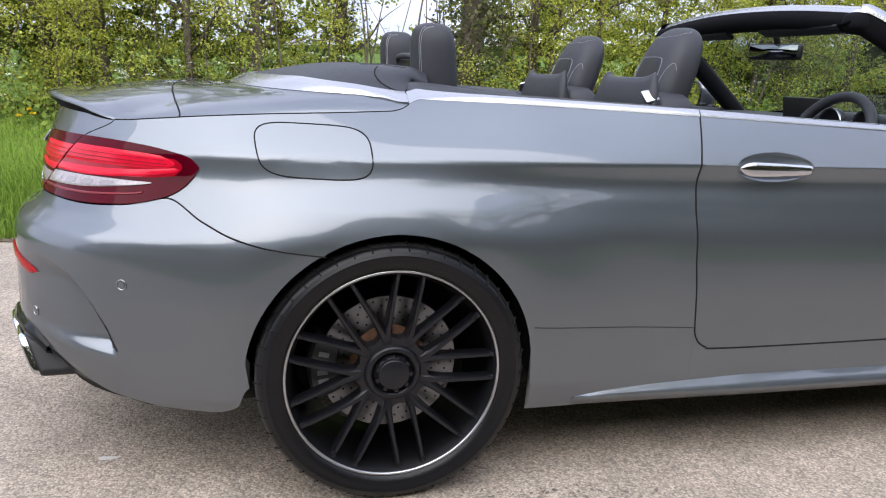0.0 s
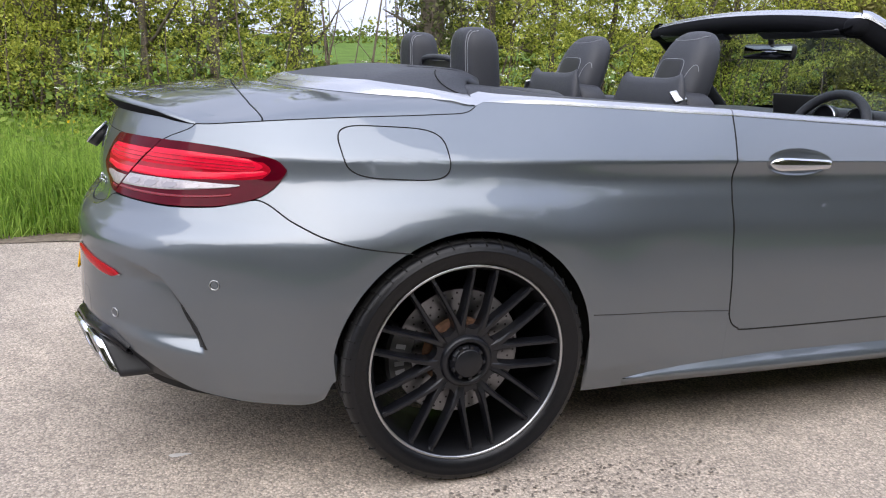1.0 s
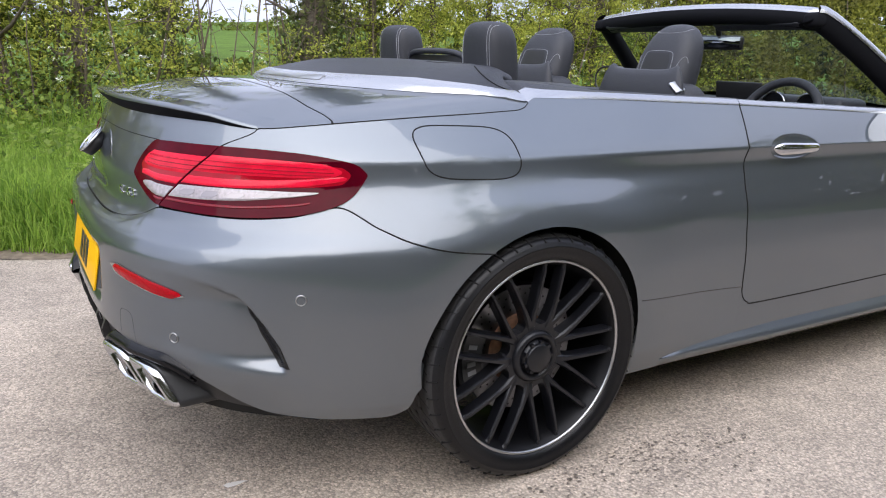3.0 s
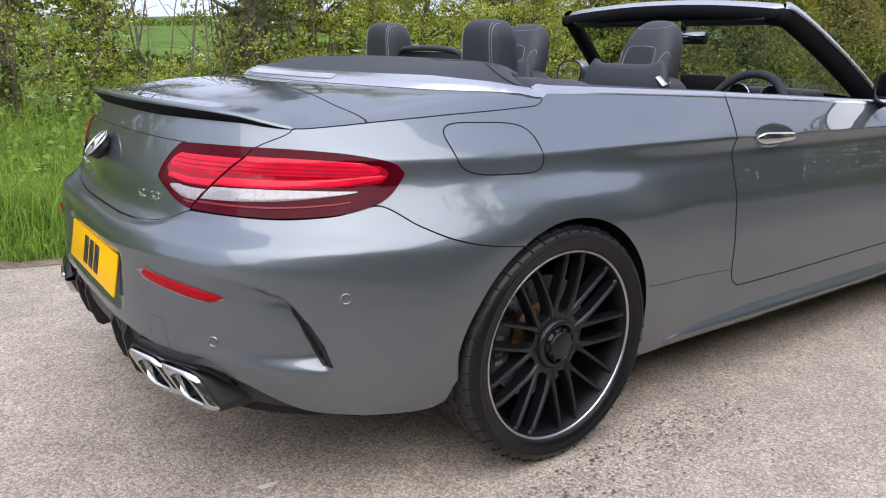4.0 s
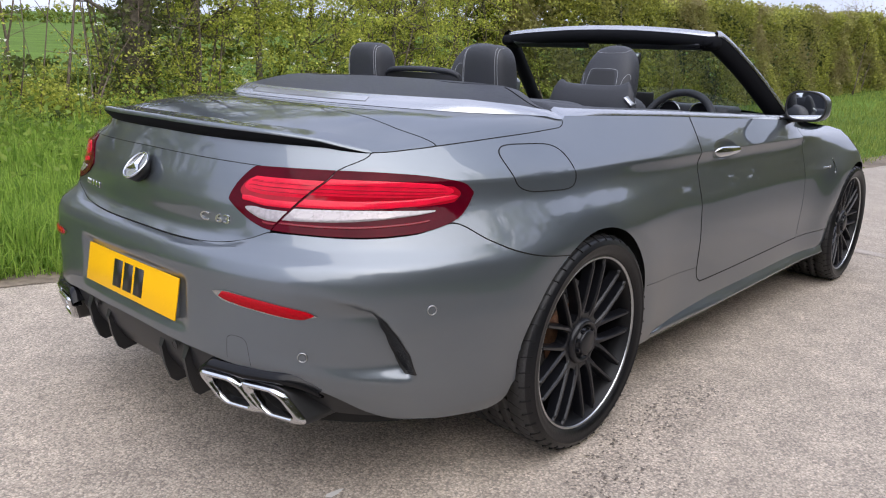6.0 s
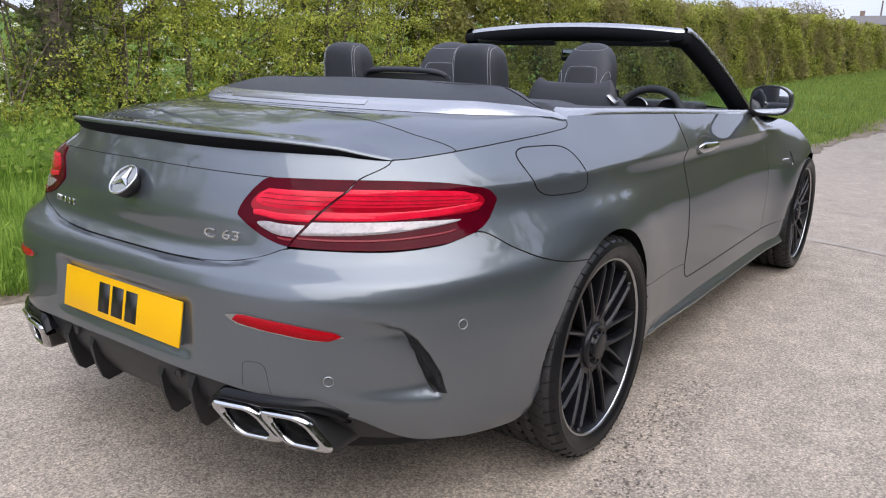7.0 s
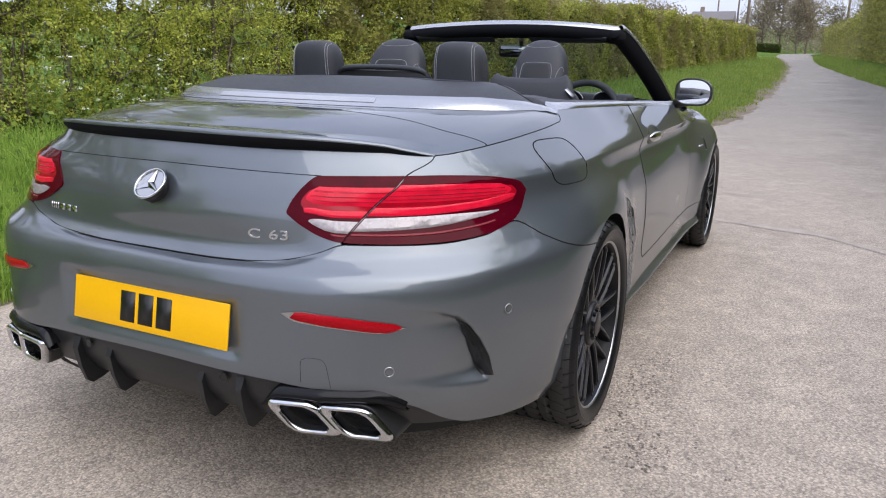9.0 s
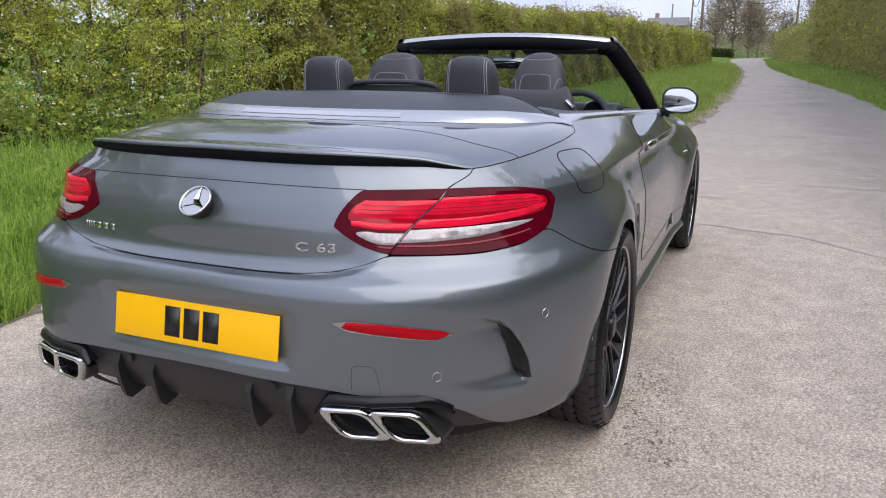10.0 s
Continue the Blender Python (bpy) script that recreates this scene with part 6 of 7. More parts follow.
def thicket(name, x0, x1, n, height, depth, mat, leaf, label, clip=False, shift=0.0, dens=None, line=None):
    """A run of hedge as one mass of leaves, with an uneven top, over bare stems."""
    line = line or hedge_y
    x = rng.uniform(x0, x1, n)
    if dens is not None:
        x = dens(n)
    y0 = line(x) + shift
    if clip:
        # leaves crowd the clipped faces and thin out inside
        u = rng.uniform(0, 1, n)
        face = rng.uniform(0, 1, n)
        top = height * np.interp(x, [8, 25, 54], [1.0, 0.97, 0.80]) * (1 + 0.045 * np.sin(x * 1.3) + 0.035 * np.sin(x * 3.7 + 1) + 0.02 * np.sin(x * 9))
        y = np.where(face < 0.7, -depth / 2 * (1 - 0.10 * u) + np.abs(rng.normal(size=n)) * 0.11 + 0.06 * np.sin(x * 2.3 + u * 5), rng.uniform(-depth / 2, depth / 2, n))
        y = y + 0.13 * np.sin(x * 0.9 + u * 3) * np.sin(x * 2.1 + u * 5 + 1)
        drift = x + 0.5 * np.sin(x * 0.61) + 0.3 * np.sin(x * 1.7 + 1)
        hollow = np.sin(drift * 2.9 + 4 * u) * np.sin(drift * 1.3 - 7 * u + 2) + 0.5 * np.sin(drift * 6.1 + 9 * u)
        y = y + 0.14 * np.clip((hollow - 0.45) / 0.3, 0, 1) * (face < 0.7)
        z = np.where(face < 0.7, top * u, top - np.abs(rng.normal(size=n)) * 0.10)
    else:
        y = rng.normal(size=n) * depth * 0.4
        k = n // 130
        cx, cy, cu_ = rng.uniform(x0, x1, k), rng.normal(size=k) * depth * 0.4, rng.beta(1.1, 1.3, k)
        pick = rng.integers(0, k, n)
        x, y, u = cx[pick] + rng.normal(size=n) * 0.19, cy[pick] + rng.normal(size=n) * 0.16, np.clip(cu_[pick] + rng.normal(size=n) * 0.055, 0, 1.1)
        y0 = line(x) + shift
        height = height * np.where((x > 0.75 + 0.1 * shift) & (x < 1.8 + 0.6 * shift), 0.28, np.where((x > 1.75) & (x < 2.6) & (shift == 0), 0.5, 1.0))
        lump = 0.72 + 0.28 * np.sin(x * 1.9 + 2 * np.sin(x * 0.7)) * np.sin(x * 4.3 + 1)
        z = height * lump * u
    c = np.stack([x, y0 + y, ground_z(x, y0) + z], -1)
    c += rng.normal(size=c.shape) * 0.03
    if not clip:
        c = sprays(c, 0.07)
    ob = new(name, quads_np(name, leaf_quads(c, leaf), mat))
    tagged(ob, label, "hedge", kind="stuff")
    return ob


thicket("undergrowth", -11, 9, 195000, 3.3, 1.5, LEAF, 0.037, "bushy green undergrowth of the hedgerow")
thicket("dark_undergrowth", -11, 9, 20000, 1.8, 1.2, LEAF_DARK, 0.065, "dark leaves low in the hedgerow", shift=0.9)
thicket("back_of_hedgerow", -12, 9, 60000, 4.3, 1.3, LEAF_MID, 0.10, "back leaves of the hedgerow, coloured darker for shade", shift=1.7)
near = lambda n: 8.0 + 24 * rng.beta(0.75, 1.3, n)
thicket("clipped_hedge", 5, 55, 98000, 2.35, 1.5, LEAF_HEDGE, 0.07, "long clipped hedge in young green leaf", True, dens=near)
thicket("clipped_hedge", 22, 54, 44000, 2.35, 1.5, LEAF_HEDGE, 0.12, "far run of the clipped hedge", True)
# dark inner leaves stand for the shade in the hedge's gaps
thicket("hedge_heart", 8, 54, 20000, 2.1, 1.0, LEAF_DARK, 0.22, "heart of the clipped hedge, its inner shade put into dark leaves", True, shift=0.5)
# bare stems inside the hedges
segs = []
for _ in range(260):
    x = rng.uniform(-10, 30) if rng.uniform() < 0.7 else rng.uniform(-8, 8)
    y = float(hedge_y(x)) + rng.normal() * 0.35
    z = float(ground_z(x, y))
    top = np.array([x + rng.normal() * 0.35, y + rng.normal() * 0.3, z + rng.uniform(1.0, 2.6 if x < 6 else 2.1)])
    segs.append((bend((x, y, z - 0.05), top, 0.06), np.linspace(rng.uniform(0.008, 0.024), 0.003, 6)))
for _ in range(300):
    x = rng.uniform(-9, 9)
    y = float(hedge_y(x)) - 0.55 + rng.normal() * 0.25
    z = float(ground_z(x, y)) + rng.uniform(0.2, 2.4)
    if 0.8 < x < 1.8 and z > 1.1:
        continue
    d = rng.normal(size=3) * [0.55, 0.2, 0.45]
    segs.append((bend((x, y, z), (x + d[0] * 0.8, y + d[1], z + abs(d[2]) * 1.3), 0.035), np.linspace(rng.uniform(0.003, 0.008), 0.002, 6)))
tagged(new("hedge_stems", branch_mesh("hedge_stems", segs, TWIG, 5)), "bare brown stems inside the hedge", "hedge", kind="stuff")

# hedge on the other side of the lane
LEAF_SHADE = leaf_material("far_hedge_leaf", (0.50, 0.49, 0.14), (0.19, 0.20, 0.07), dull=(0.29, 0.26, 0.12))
right_line = lambda x: np.interp(x, [-40, 0, 19, 40, 54, 62, 75], [-7.6, -7.2, -6.6, -5.9, -4.5, -3.4, -2.2])
n = 88000
x = -40 + 112 * rng.uniform(0, 1, n)
face = rng.uniform(0, 1, n)
h = np.interp(x, [-40, 4, 10, 26, 30, 44, 52, 58, 75], [4.2, 4.2, 6.4, 6.4, 5.0, 5.6, 5.0, 2.4, 2.0]) * (1 + 0.10 * np.sin(x * 1.1) + 0.07 * np.sin(x * 3.1))
u = rng.uniform(0, 1, n)
y = right_line(x) + np.where(face < 0.65, 0.6 + 0.12 * rng.normal(size=n), rng.uniform(-0.8, 0.7, n))
z = np.where(face < 0.65, h * u, h - np.abs(rng.normal(size=n)) * 0.2)
c = np.stack([x, y, ground_z(x, y) + z], -1)
n = 60000
xh = rng.uniform(-40, 54, n)
ch = np.stack([xh, right_line(xh) + rng.normal(size=n) * 0.35, ground_z(xh, right_line(xh)) + np.interp(xh, [4, 10, 26, 30, 44, 54], [4.1, 6.2, 6.2, 4.7, 5.2, 4.2]) * rng.uniform(0, 1, n) * (1 + 0.08 * np.sin(xh * 1.1))], -1)
tagged(new("roadside_hedge_heart", quads_np("roadside_hedge_heart", leaf_quads(ch[xh < 12], 0.34, 0.1), LEAF_OPP)), "dark dense heart of the roadside hedge", "hedge", kind="stuff")
tagged(new("opposite_hedge_heart", quads_np("opposite_hedge_heart", leaf_quads(ch[xh >= 12], 0.26, 0.1), LEAF_SHADE)), "brown twiggy heart of the tall hedge", "hedge", kind="stuff")
tagged(new("opposite_hedge", quads_np("opposite_hedge", leaf_quads(c[x >= 12], 0.14), LEAF_SHADE)), "tall hedge along the far side of the lane", "hedge", kind="stuff")
tagged(new("roadside_hedge", quads_np("roadside_hedge", leaf_quads(c[x < 12], 0.25), LEAF_OPP)), "twiggy hedge behind the far verge", "hedge", kind="stuff")


GRASS_SHORT = leaf_material("short_grass_blade", (0.36, 0.42, 0.10), (0.16, 0.22, 0.05))


def grass(name, n, xr, spread, hgt, label, side=1, mat=None):
    x = xr[0] + (xr[1] - xr[0]) * rng.beta(1.0, 1.6, n)
    edge = road_left(x) if side > 0 else road_right(x)
    d = rng.beta(0.85, 1.5, n) * spread
    y = edge + side * (d - 0.03 + 0.08 * np.sin(x * 3.3) + 0.05 * np.sin(x * 8.1))
    z = ground_z(x, y) - 0.03
    H = hgt * rng.uniform(0.35, 1.1, n) * np.clip(0.42 + d / 0.5, 0, 1.0) * (0.75 + 0.35 * np.sin(x * 2.3 + y * 3.1) * np.sin(y * 2.1 + x))
    w = rng.uniform(0.0022, 0.0056, n) * (1 if xr[0] < 0 else 1.6)
    a = rng.uniform(0, 2 * math.pi, n)
    bend_ = np.abs(rng.normal(size=n)) * 0.62
    dirn = rng.uniform(0, 2 * math.pi, n)
    lean = np.stack([np.cos(dirn), np.sin(dirn)], -1) * (bend_ * H)[:, None]
    base = np.stack([x, y, z], -1)
    sv = np.stack([np.cos(a) * w, np.sin(a) * w, 0 * w], -1)
    mid = base + np.stack([lean[:, 0] * 0.32, lean[:, 1] * 0.32, H * 0.62], -1)
    tip = base + np.stack([lean[:, 0], lean[:, 1], H * (1.0 - 0.35 * np.clip(bend_, 0, 1))], -1)
    v = np.stack([base - sv, base + sv, mid + sv * 0.85, mid - sv * 0.85, tip + sv * 0.12, tip - sv * 0.12], 1)
    idx = 6 * np.arange(n, dtype=np.int32)[:, None, None] + np.array([[0, 1, 2, 3], [3, 2, 4, 5]], np.int32)[None]
    me = bpy.data.meshes.new(name)
    me.vertices.add(6 * n)
    me.vertices.foreach_set("co", v.astype(np.float32).ravel())
    me.loops.add(8 * n)
    me.loops.foreach_set("vertex_index", idx.ravel())
    me.polygons.add(2 * n)
    me.polygons.foreach_set("loop_start", np.arange(0, 8 * n, 4, dtype=np.int32))
    me.update(calc_edges=True)
    me.materials.append(mat or GRASS)
    ob = new(name, me)
    tagged(ob, label, "grass", kind="stuff")


grass("verge_grass", 126000, (-6, 8), 4.2, 0.46, "long fresh green grass on the verge")
# broad-leaved weeds where the long grass meets the hedge, and a few docks by the lane
n = 15000
k = 420
cx, cy = rng.uniform(-8, 7, k), rng.uniform(0, 1, k) ** 0.6
pick = rng.integers(0, k, n)
wx = cx[pick] + rng.normal(size=n) * 0.13
edge_ = road_left(cx[pick]) + 0.25
wy = edge_ + (hedge_y(cx[pick]) - 0.3 - edge_) * cy[pick] + rng.normal(size=n) * 0.12
wh = rng.uniform(0.05, 0.25 + 0.55 * cy[pick] ** 2, n)
LEAF_WEED = leaf_material("weed_leaf", (0.36, 0.46, 0.10), (0.10, 0.17, 0.035))
weeds = new("verge_weeds", quads_np("verge_weeds", leaf_quads(np.stack([wx, wy, ground_z(wx, wy) + wh], -1), 0.062, 0.9), LEAF_WEED))
tagged(weeds, "broad-leaved green weeds in the verge", "weeds", kind="stuff")
grass("far_verge_grass", 32000, (8, 60), 5.0, 0.22, "short green grass on the verge ahead", mat=GRASS_SHORT)
grass("opposite_verge_grass", 20000, (6, 70), 2.6, 0.22, "green grass under the far hedge", -1, GRASS_SHORT)

# tall trees beyond the lane, out of view, added for the paintwork to mirror
for x, h in ((3.2, 8.3), (5.3, 9.0), (7.6, 8.0)):
    hedgerow_tree(x, -7.6, h, 2.0, 9000, 0.0, girth=0.13, leaf=0.065, low=0.35)

# padded corners where header and pillars meet
for s in (1, -1):
    pillow_part("header_corner", (0.085, 0.075, 0.06), (1.506, -0.548 * s, 1.288), PAD, car, e1=0.7, e2=0.7)
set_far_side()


# ---- the lane's edge, stains, flowers ----
sx = np.arange(-7, 60, 0.12)
wig = lambda a, b, c: 0.06 * np.sin(sx * a) + 0.05 * np.sin(sx * b + 1) + 0.03 * np.sin(sx * c + 2)
rows = []
for t, lift in ((-0.14, 0.0), (-0.06, 0.006), (0.02, 0.008), (0.10, 0.010), (0.22, 0.006)):
    yy = road_left(sx) + t * (1 + 0.5 * np.sin(sx * 0.9)) + wig(1.7, 4.1, 9.7) * (0.9 if t < 0.2 else 0.3)
    rows.append(np.stack([sx, yy, np.maximum(ground_rise(sx), ground_z(sx, yy) - 0.02) + lift], -1))
tagged(new("verge_soil", mesh_of("verge_soil", np.array(rows).reshape(-1, 3), grid_faces(len(sx), 5), SOIL)), "bare brown soil along the lane's edge", "soil", kind="structure")

STAIN = material("damp_tarmac_stain", (0.33, 0.285, 0.242), 0.85, grain=0.3, scale=150, blotch=0.2, bscale=6)
WET = material("wet_tarmac_spot", (0.15, 0.125, 0.105), 0.5, grain=0.3, scale=150, bump=0.5)


def blots(name, spots, mat, label):
    """Flat, ragged-edged spots on the road, each (x, y, radius along, radius across)."""
    v, f = [], []
    for j, (x, y, ra, rb) in enumerate(spots):
        b, k = len(v), 9
        ph = rng.uniform(0, 6)
        for i in range(k):
            w = 2 * math.pi * i / k
            r = 1 + 0.35 * math.sin(3 * w + ph) * rng.uniform(0.3, 1)
            v.append((x + ra * r * math.cos(w), y + rb * r * math.sin(w), float(ground_rise(x)) + 0.0012 + 1e-5 * j))
        f.append(tuple(range(b, b + k)))
    tagged(new(name, mesh_of(name, v, f, mat, False)), label, "stain", kind="stuff")


spots = []
for _ in range(300):
    a = rng.uniform(-0.25, 0.75)
    spots.append((a, -0.955 - abs(rng.normal()) * 0.13 + 0.05 * math.sin(a * 5), rng.uniform(0.002, 0.0065), rng.uniform(0.002, 0.0055)))
blots("water_drops", spots, WET, "dark water drops on the tarmac beside the wheel")
spots = [(5.07 + rng.normal() * 0.05, rng.uniform(-1.25, -0.82), rng.uniform(0.012, 0.035), rng.uniform(0.02, 0.06)) for _ in range(26)]
spots += [(7.4 + rng.normal() * 0.35, -2.4 + rng.normal() * 0.16, rng.uniform(0.02, 0.07), rng.uniform(0.015, 0.06)) for _ in range(60)]
blots("oil_stains", spots, STAIN, "dark oily stain on the lane")
SEAM = material("tarmac_seam", (0.375, 0.325, 0.28), 0.85, grain=0.3, scale=150, blotch=0.15, bscale=6, bump=0.5)
by_ = np.linspace(-4.2, -0.6, 50)
bx_ = np.interp(by_, [-4.2, -2.13, -1.57, -0.87, -0.6], [2.4, 3.1, 3.6, 3.75, 3.78])
pts = np.array([np.stack([bx_ + d + 0.02 * np.sin(by_ * 9 + d * 30), by_, 0.0032 + 0 * by_], -1) for d in (-0.06, 0.0, 0.07)])
tagged(new("tarmac_seam", mesh_of("tarmac_seam", pts.reshape(-1, 3), grid_faces(50, 3, True), SEAM)), "darker seam across the tarmac", "stain", kind="stuff")
cy_ = np.linspace(-4.2, -1.72, 50)
cx_ = 6.33 + 0.03 * np.sin(cy_ * 6) + 0.1 * (cy_ + 1.72) ** 2 * 0.1
pts = np.array([np.stack([cx_ + d * (1 + 0.5 * np.sin(cy_ * 23)), cy_, ground_rise(cx_) + 0.0034], -1) for d in (-0.02, 0.02)])
tagged(new("tarmac_crack", mesh_of("tarmac_crack", pts.reshape(-1, 3), grid_faces(50, 2, True), STAIN)), "thin dark crack across the tarmac", "stain", kind="stuff")
PALE = material("pale_scuff", (0.6, 0.58, 0.55), 0.9)
blots("pale_scuff", [(-0.738, -0.590, 0.030, 0.011)], PALE, "small pale scuff mark on the tarmac")


def cow_parsley(x, y, h):
    """A stalk with flat white flower heads of many tiny florets."""
    z = float(ground_z(x, y)) - 0.03
    base = new("cow_parsley")
    base.location = (x, y, z)
    segs, fl = [], []
    top = np.array([rng.normal() * 0.06, rng.normal() * 0.06, h])
    stem = bend((0, 0, 0), top, 0.03)
    segs.append((stem, np.linspace(0.005, 0.0025, 6)))
    for _ in range(rng.integers(3, 6)):
        a = stem[rng.integers(2, 6)]
        b = a + np.array([rng.normal() * 0.09, rng.normal() * 0.09, rng.uniform(0.06, 0.2)])
        segs.append((np.array([a, b]), [0.003, 0.002]))
        m = rng.integers(14, 26)
        w, r = rng.uniform(0, 6.28, m), 0.04 * np.sqrt(rng.uniform(0, 1, m))
        fl.append(b + np.stack([r * np.cos(w), r * np.sin(w), 0.008 * rng.normal(size=m)], -1))
    child("stalk", branch_mesh("stalk", segs, STALK, 5), base)
    child("blossom", quads_np("blossom", leaf_quads(np.vstack(fl), 0.021, 2.0), WHITE), base, "flat white flower heads")
    tagged(base, "cow parsley with white flower heads in the verge", "wild flower", "cow parsley")


STALK = material("green_stalk", (0.12, 0.2, 0.05), 0.7)
for _ in range(64):
    x = rng.uniform(-7, 5.5)
    cow_parsley(x, float(hedge_y(x)) - rng.uniform(0.5, 1.5), rng.uniform(0.6, 1.25))
for x, y in ((-2.47, 5.05), (-2.40, 5.25), (-2.52, 5.6), (-1.6, 4.4)):
    z = float(ground_z(x, y))
    d = new("dandelion")
    d.location = (x, y, z - 0.02)
    child("stalk", mesh_of("stalk", *tube([(0, 0, 0), (0.01, 0, 0.2), (0, 0.01, 0.34)], 0.004, 6), STALK), d)
    n = 60
    w, e = rng.uniform(0, 6.28, n), rng.uniform(0, 1.0, n)
    c = np.stack([0.026 * np.cos(w) * np.cos(e), 0.026 * np.sin(w) * np.cos(e), 0.34 + 0.014 * np.sin(e)], -1)
    child("bloom", quads_np("bloom", leaf_quads(c, 0.024), DANDELION), d, "yellow flower head")
    tagged(d, "yellow dandelion in the long grass", "wild flower", "dandelions")

# ---- the distance ----
ROOF = material("grey_slate_roof", (0.16, 0.15, 0.15), 0.8, grain=0.2, scale=8)
WALLM = material("brown_brick_wall", (0.26, 0.19, 0.15), 0.9, grain=0.2, scale=10)
PANE = material("dark_window_pane", (0.03, 0.035, 0.04), 0.1)
WOOD = material("weathered_pole_wood", (0.13, 0.1, 0.08), 0.9, grain=0.3, scale=10)


def house(x, y, z):
    h = new("house")
    h.location = (x, y, z)
    h.scale = (0.65, 0.62, 0.65)
    part("wall", box_bm(6, 8, 6.6, 0, 1, pose(0, 0, -0.7)), WALLM, h, smooth=False)
    bm = bmesh.new()
    a = [bm.verts.new(p) for p in ((-3.4, -4.3, 2.5), (3.4, -4.3, 2.5), (3.4, 4.3, 2.5), (-3.4, 4.3, 2.5), (0, -4.3, 4.3), (0, 4.3, 4.3))]
    for q in ((0, 1, 4), (2, 3, 5), (0, 4, 5, 3), (1, 2, 5, 4), (0, 3, 2, 1)):
        bm.faces.new([a[i] for i in q])
    roof = part("roof", bm, ROOF, h, "grey slate roof", smooth=False)
    part("chimney", box_bm(0.6, 0.8, 1.4, 0, 1, pose(0.4, 2.4, 4.5)), WALLM, roof, smooth=False)
    for yy in (-2.4, 0.2, 2.6):
        w = part("window", box_bm(0.12, 1.2, 1.1, 0.02, 1, pose(-3.03, yy, 1.5)), WHITE, h, "white framed window")
        part("pane", box_bm(0.04, 1.0, 0.9, 0, 1, pose(-3.09, yy, 1.5)), PANE, w)
    tagged(h, "low brown house with a slate roof beyond the hedge", "house")


house(104, 11.3, 5.35)


def pole(x, y, h, lean):
    p = new("telegraph_pole")
    z = float(ground_z(x, y))
    p.location = (x, y, z)
    child("shaft", mesh_of("shaft", *tube([(0, 0, -0.2), (lean * 0.5, lean * 0.5, h * 0.5), (lean, lean, h)], [0.16, 0.13, 0.10], 10), WOOD), p)
    part("cap", box_bm(0.22, 0.22, 0.06, 0.01, 1, pose(lean, lean, h)), WOOD, p)
    tagged(p, "weathered wooden telegraph pole beside the lane", "pole", "telegraph poles")
    return np.array([x + lean, y + lean, z + h - 0.35])


tops = [pole(72, 4.5, 6.6, 0.1), pole(110, 8.9, 7.5, 0.0), pole(92, -3.9, 7.0, 0.0)]
pole(128, 13.6, 7.5, 0.0)
for a, b in ((tops[0], tops[1]), (tops[0], np.array([20, 34.0, 10.5])), (tops[0], tops[2])):
    t = np.linspace(0, 1, 24)[:, None]
    w = new("overhead_wire", mesh_of("overhead_wire", *tube(a + (b - a) * t - np.array([0, 0, 1.2]) * np.sin(math.pi * t), 0.035, 5), GAP))
    tagged(w, "thin black overhead wire between the poles", "wire", "overhead wires")


def far_tree(x, y, h, spread, leaves, mat, label):
    base = new("far_tree")
    base.location = (x, y, float(ground_z(x, y)) - 0.1)
    segs, tips = [], []
    trunk = bend((0, 0, 0), (rng.normal() * 0.4, rng.normal() * 0.4, h), 0.3, 10)
    segs.append((trunk, np.linspace(0.017 * h, 0.02, 10)))
    for _ in range(46):
        k = rng.integers(2, 10)
        w = rng.uniform(0, 6.28)
        L = spread * rng.uniform(0.4, 1) * (1.15 - 0.06 * k)
        b = trunk[k] + np.array([math.cos(w) * L, math.sin(w) * L, rng.uniform(0.3, 1.1) * L])
        limb = bend(trunk[k], b, 0.25)
        segs.append((limb, np.linspace(0.010 * h, 0.015, 6)))
        for _ in range(7):
            i = rng.integers(2, 6)
            c = limb[i] + rng.normal(size=3) * spread * 0.3 + [0, 0, 0.3]
            segs.append((bend(limb[i], c, 0.12, 4), np.linspace(0.022, 0.010, 4)))
            tips.append(c)
    child("trunk", branch_mesh("trunk", segs, TWIG, 5), base)
    tips = np.array(tips)
    c = tips[rng.integers(0, len(tips), leaves)] + rng.normal(size=(leaves, 3)) * 0.45
    child("crown", quads_np("crown", leaf_quads(c, 0.14), mat), base)
    tagged(base, label, "tree", "far trees")


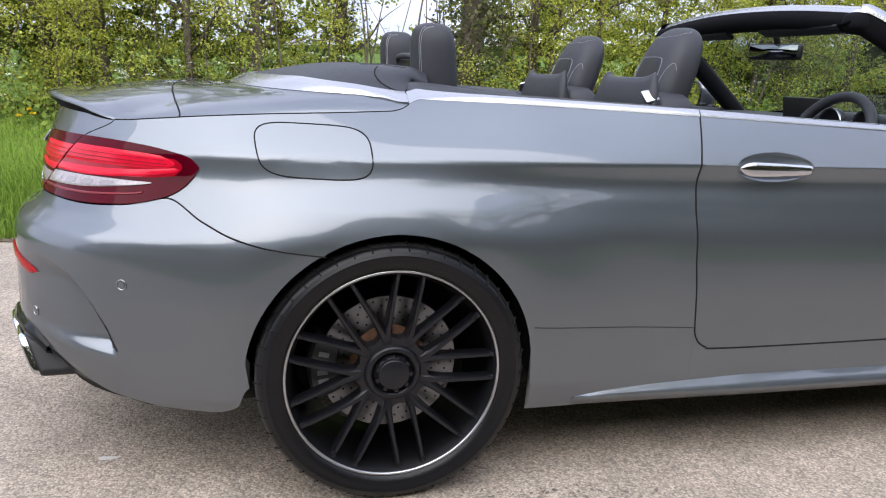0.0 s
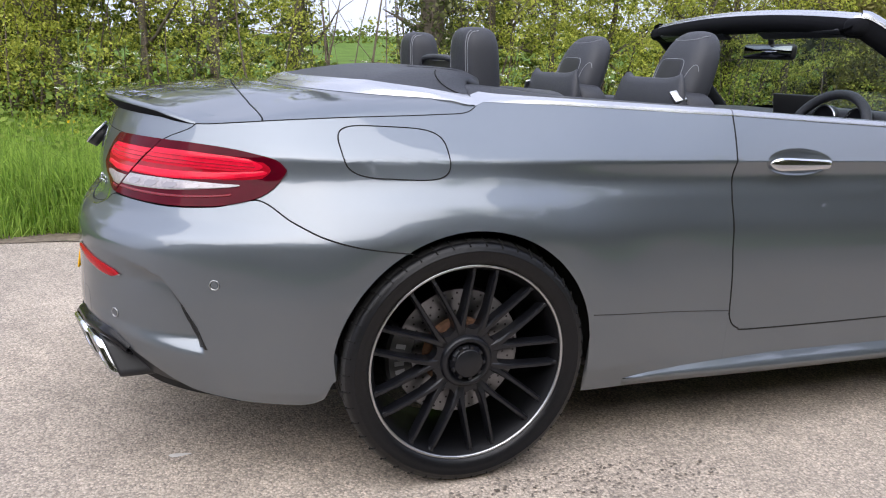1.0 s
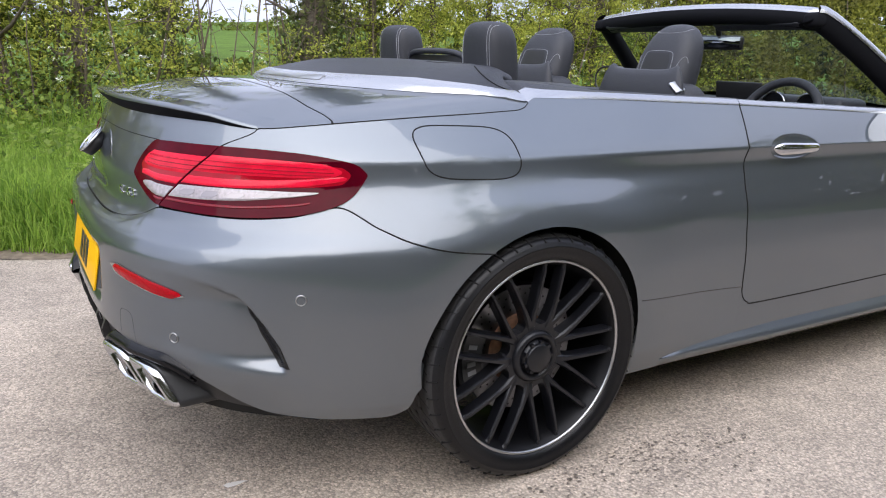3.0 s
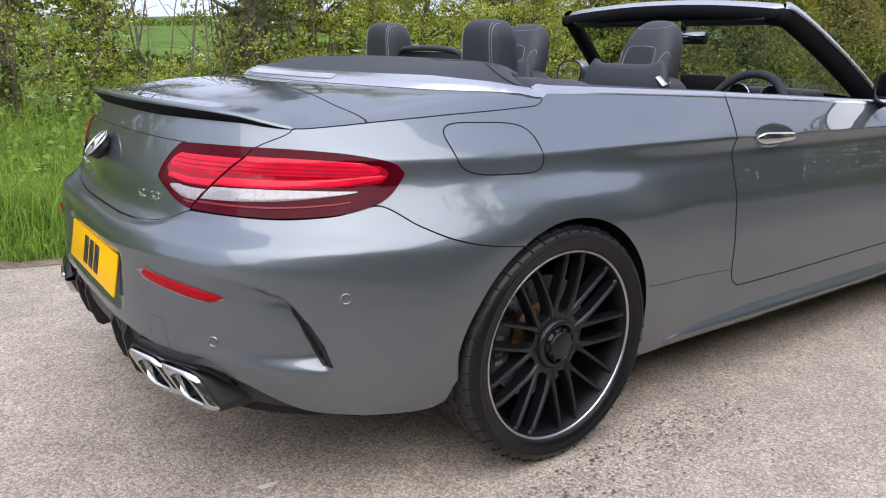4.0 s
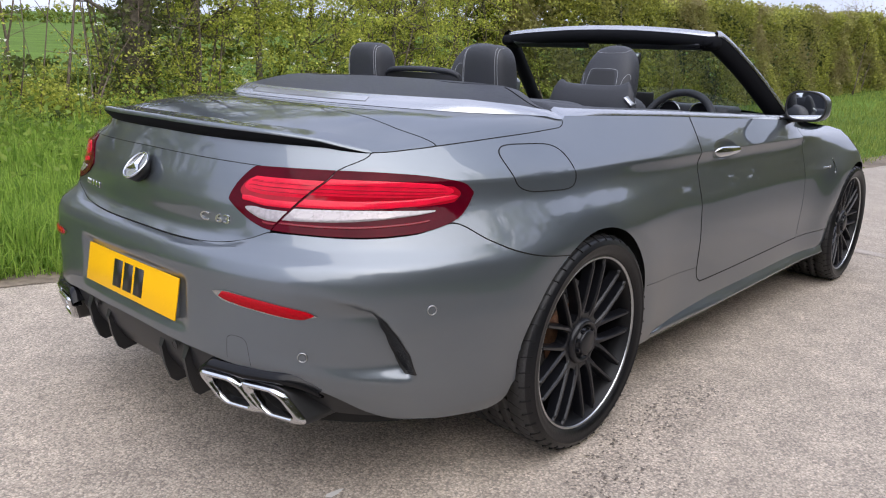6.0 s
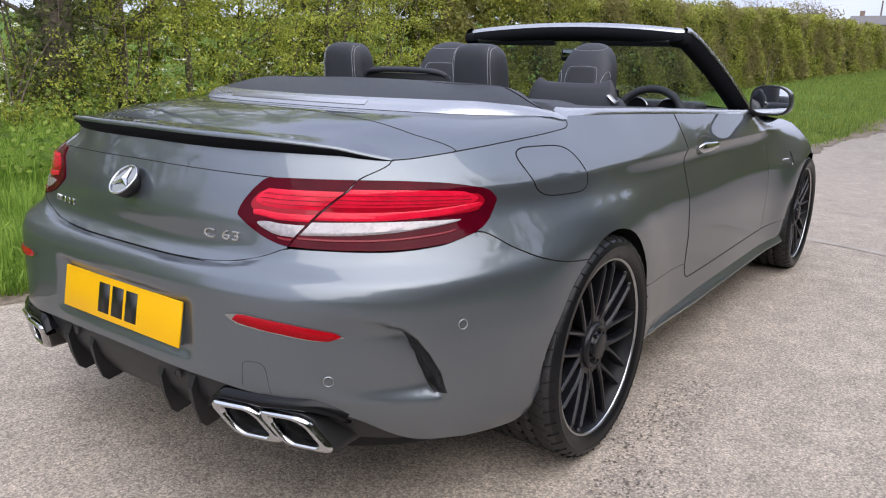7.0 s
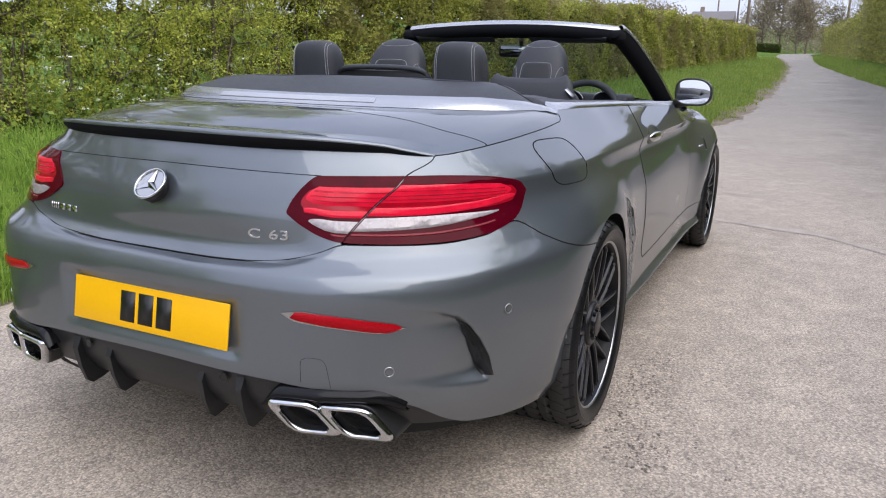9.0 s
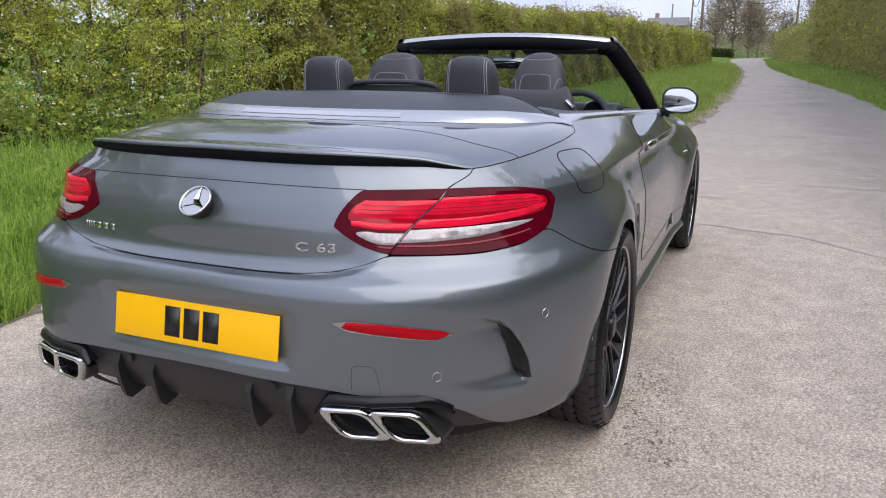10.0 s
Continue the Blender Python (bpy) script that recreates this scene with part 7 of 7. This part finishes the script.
LEAF_PALE = leaf_material("pale_young_leaf", (0.40, 0.345, 0.24), (0.24, 0.21, 0.145))
for x, y, h, sp, n, pale in ((88, 2.4, 7.5, 2.6, 6500, 1), (92, -0.2, 8.5, 2.8, 7000, 1), (97, 4.5, 8.0, 2.8, 6000, 1), (86, 0.6, 4.6, 2.2, 5000, 1), (84, -2.2, 3.8, 1.6, 2200, 0), (104, -6.5, 6.0, 2.8, 3200, 1), (110, -9.0, 6.0, 2.8, 3200, 1), (78, -6.8, 7.5, 2.6, 2400, 0), (66, -7.4, 7.0, 2.6, 2600, 0), (54, -8.0, 7.4, 2.6, 3000, 0), (112, 20, 5.0, 3.0, 2500, 0), (108, 27, 5.0, 3.0, 2500, 0), (118, 6, 5.5, 3.0, 1800, 0)):
    far_tree(x, y, h, sp, n, LEAF_PALE if pale else LEAF_HEDGE, "nearly bare tree with a haze of young leaves" if pale else "leafy green tree beyond the lane")
# low bank of scrub that closes the lane's end
n = 30000
x, u = rng.uniform(96, 150, n), rng.uniform(0, 1, n)
y = rng.uniform(-40, 60, n)
x = 118 + 0.05 * np.abs(y) + rng.normal(size=n) * 4
h = 5.0 + 1.4 * np.sin(y * 0.35) + 0.9 * np.sin(y * 1.1)
c = np.stack([x, y, ground_z(x, y) + np.abs(h) * u], -1)
tagged(new("far_scrub", quads_np("far_scrub", leaf_quads(c, 0.42), LEAF_PALE)), "distant band of trees and scrub", "woodland", kind="stuff")


# low clipped hedge at the bend
n = 7000
y, u = rng.uniform(1.9, 4.7, n), rng.uniform(0, 1, n)
x = 82 + rng.normal(size=n) * 0.25
c = np.stack([x, y, ground_z(x, y) + 0.85 * u], -1)
tagged(new("bend_hedge", quads_np("bend_hedge", leaf_quads(c, 0.13), LEAF_DARK)), "low dark hedge at the bend of the lane", "hedge", kind="stuff")

# hedge line along the far edge of the field
n = 9000
x, u = rng.uniform(-90, 160, n), rng.uniform(0, 1, n)
y = 130 + rng.normal(size=n) * 1.2
c = np.stack([x, y, ground_z(x, y) + (2.2 + 1.2 * np.sin(x * 0.13) * np.sin(x * 0.37)) * u], -1)
tagged(new("field_hedge", quads_np("field_hedge", leaf_quads(c, 0.75), LEAF_MID)), "far hedge along the edge of the field", "hedge", kind="stuff")

# pale stone on the lane's edge
v, f = pillow(0.075, 0.05, 0.045, 0.8, 0.8, 12, 8)
v = [(a + 0.006 * math.sin(b * 90), b, c + 0.004 * math.sin(a * 120)) for a, b, c in v]
st = new("stone", mesh_of("stone", v, f, PALE))
st.matrix_world = pose(-0.31, 2.08, float(ground_z(-0.31, 2.08)) + 0.012, 0, 0, 30)
tagged(st, "small pale stone at the lane's edge", "stone")
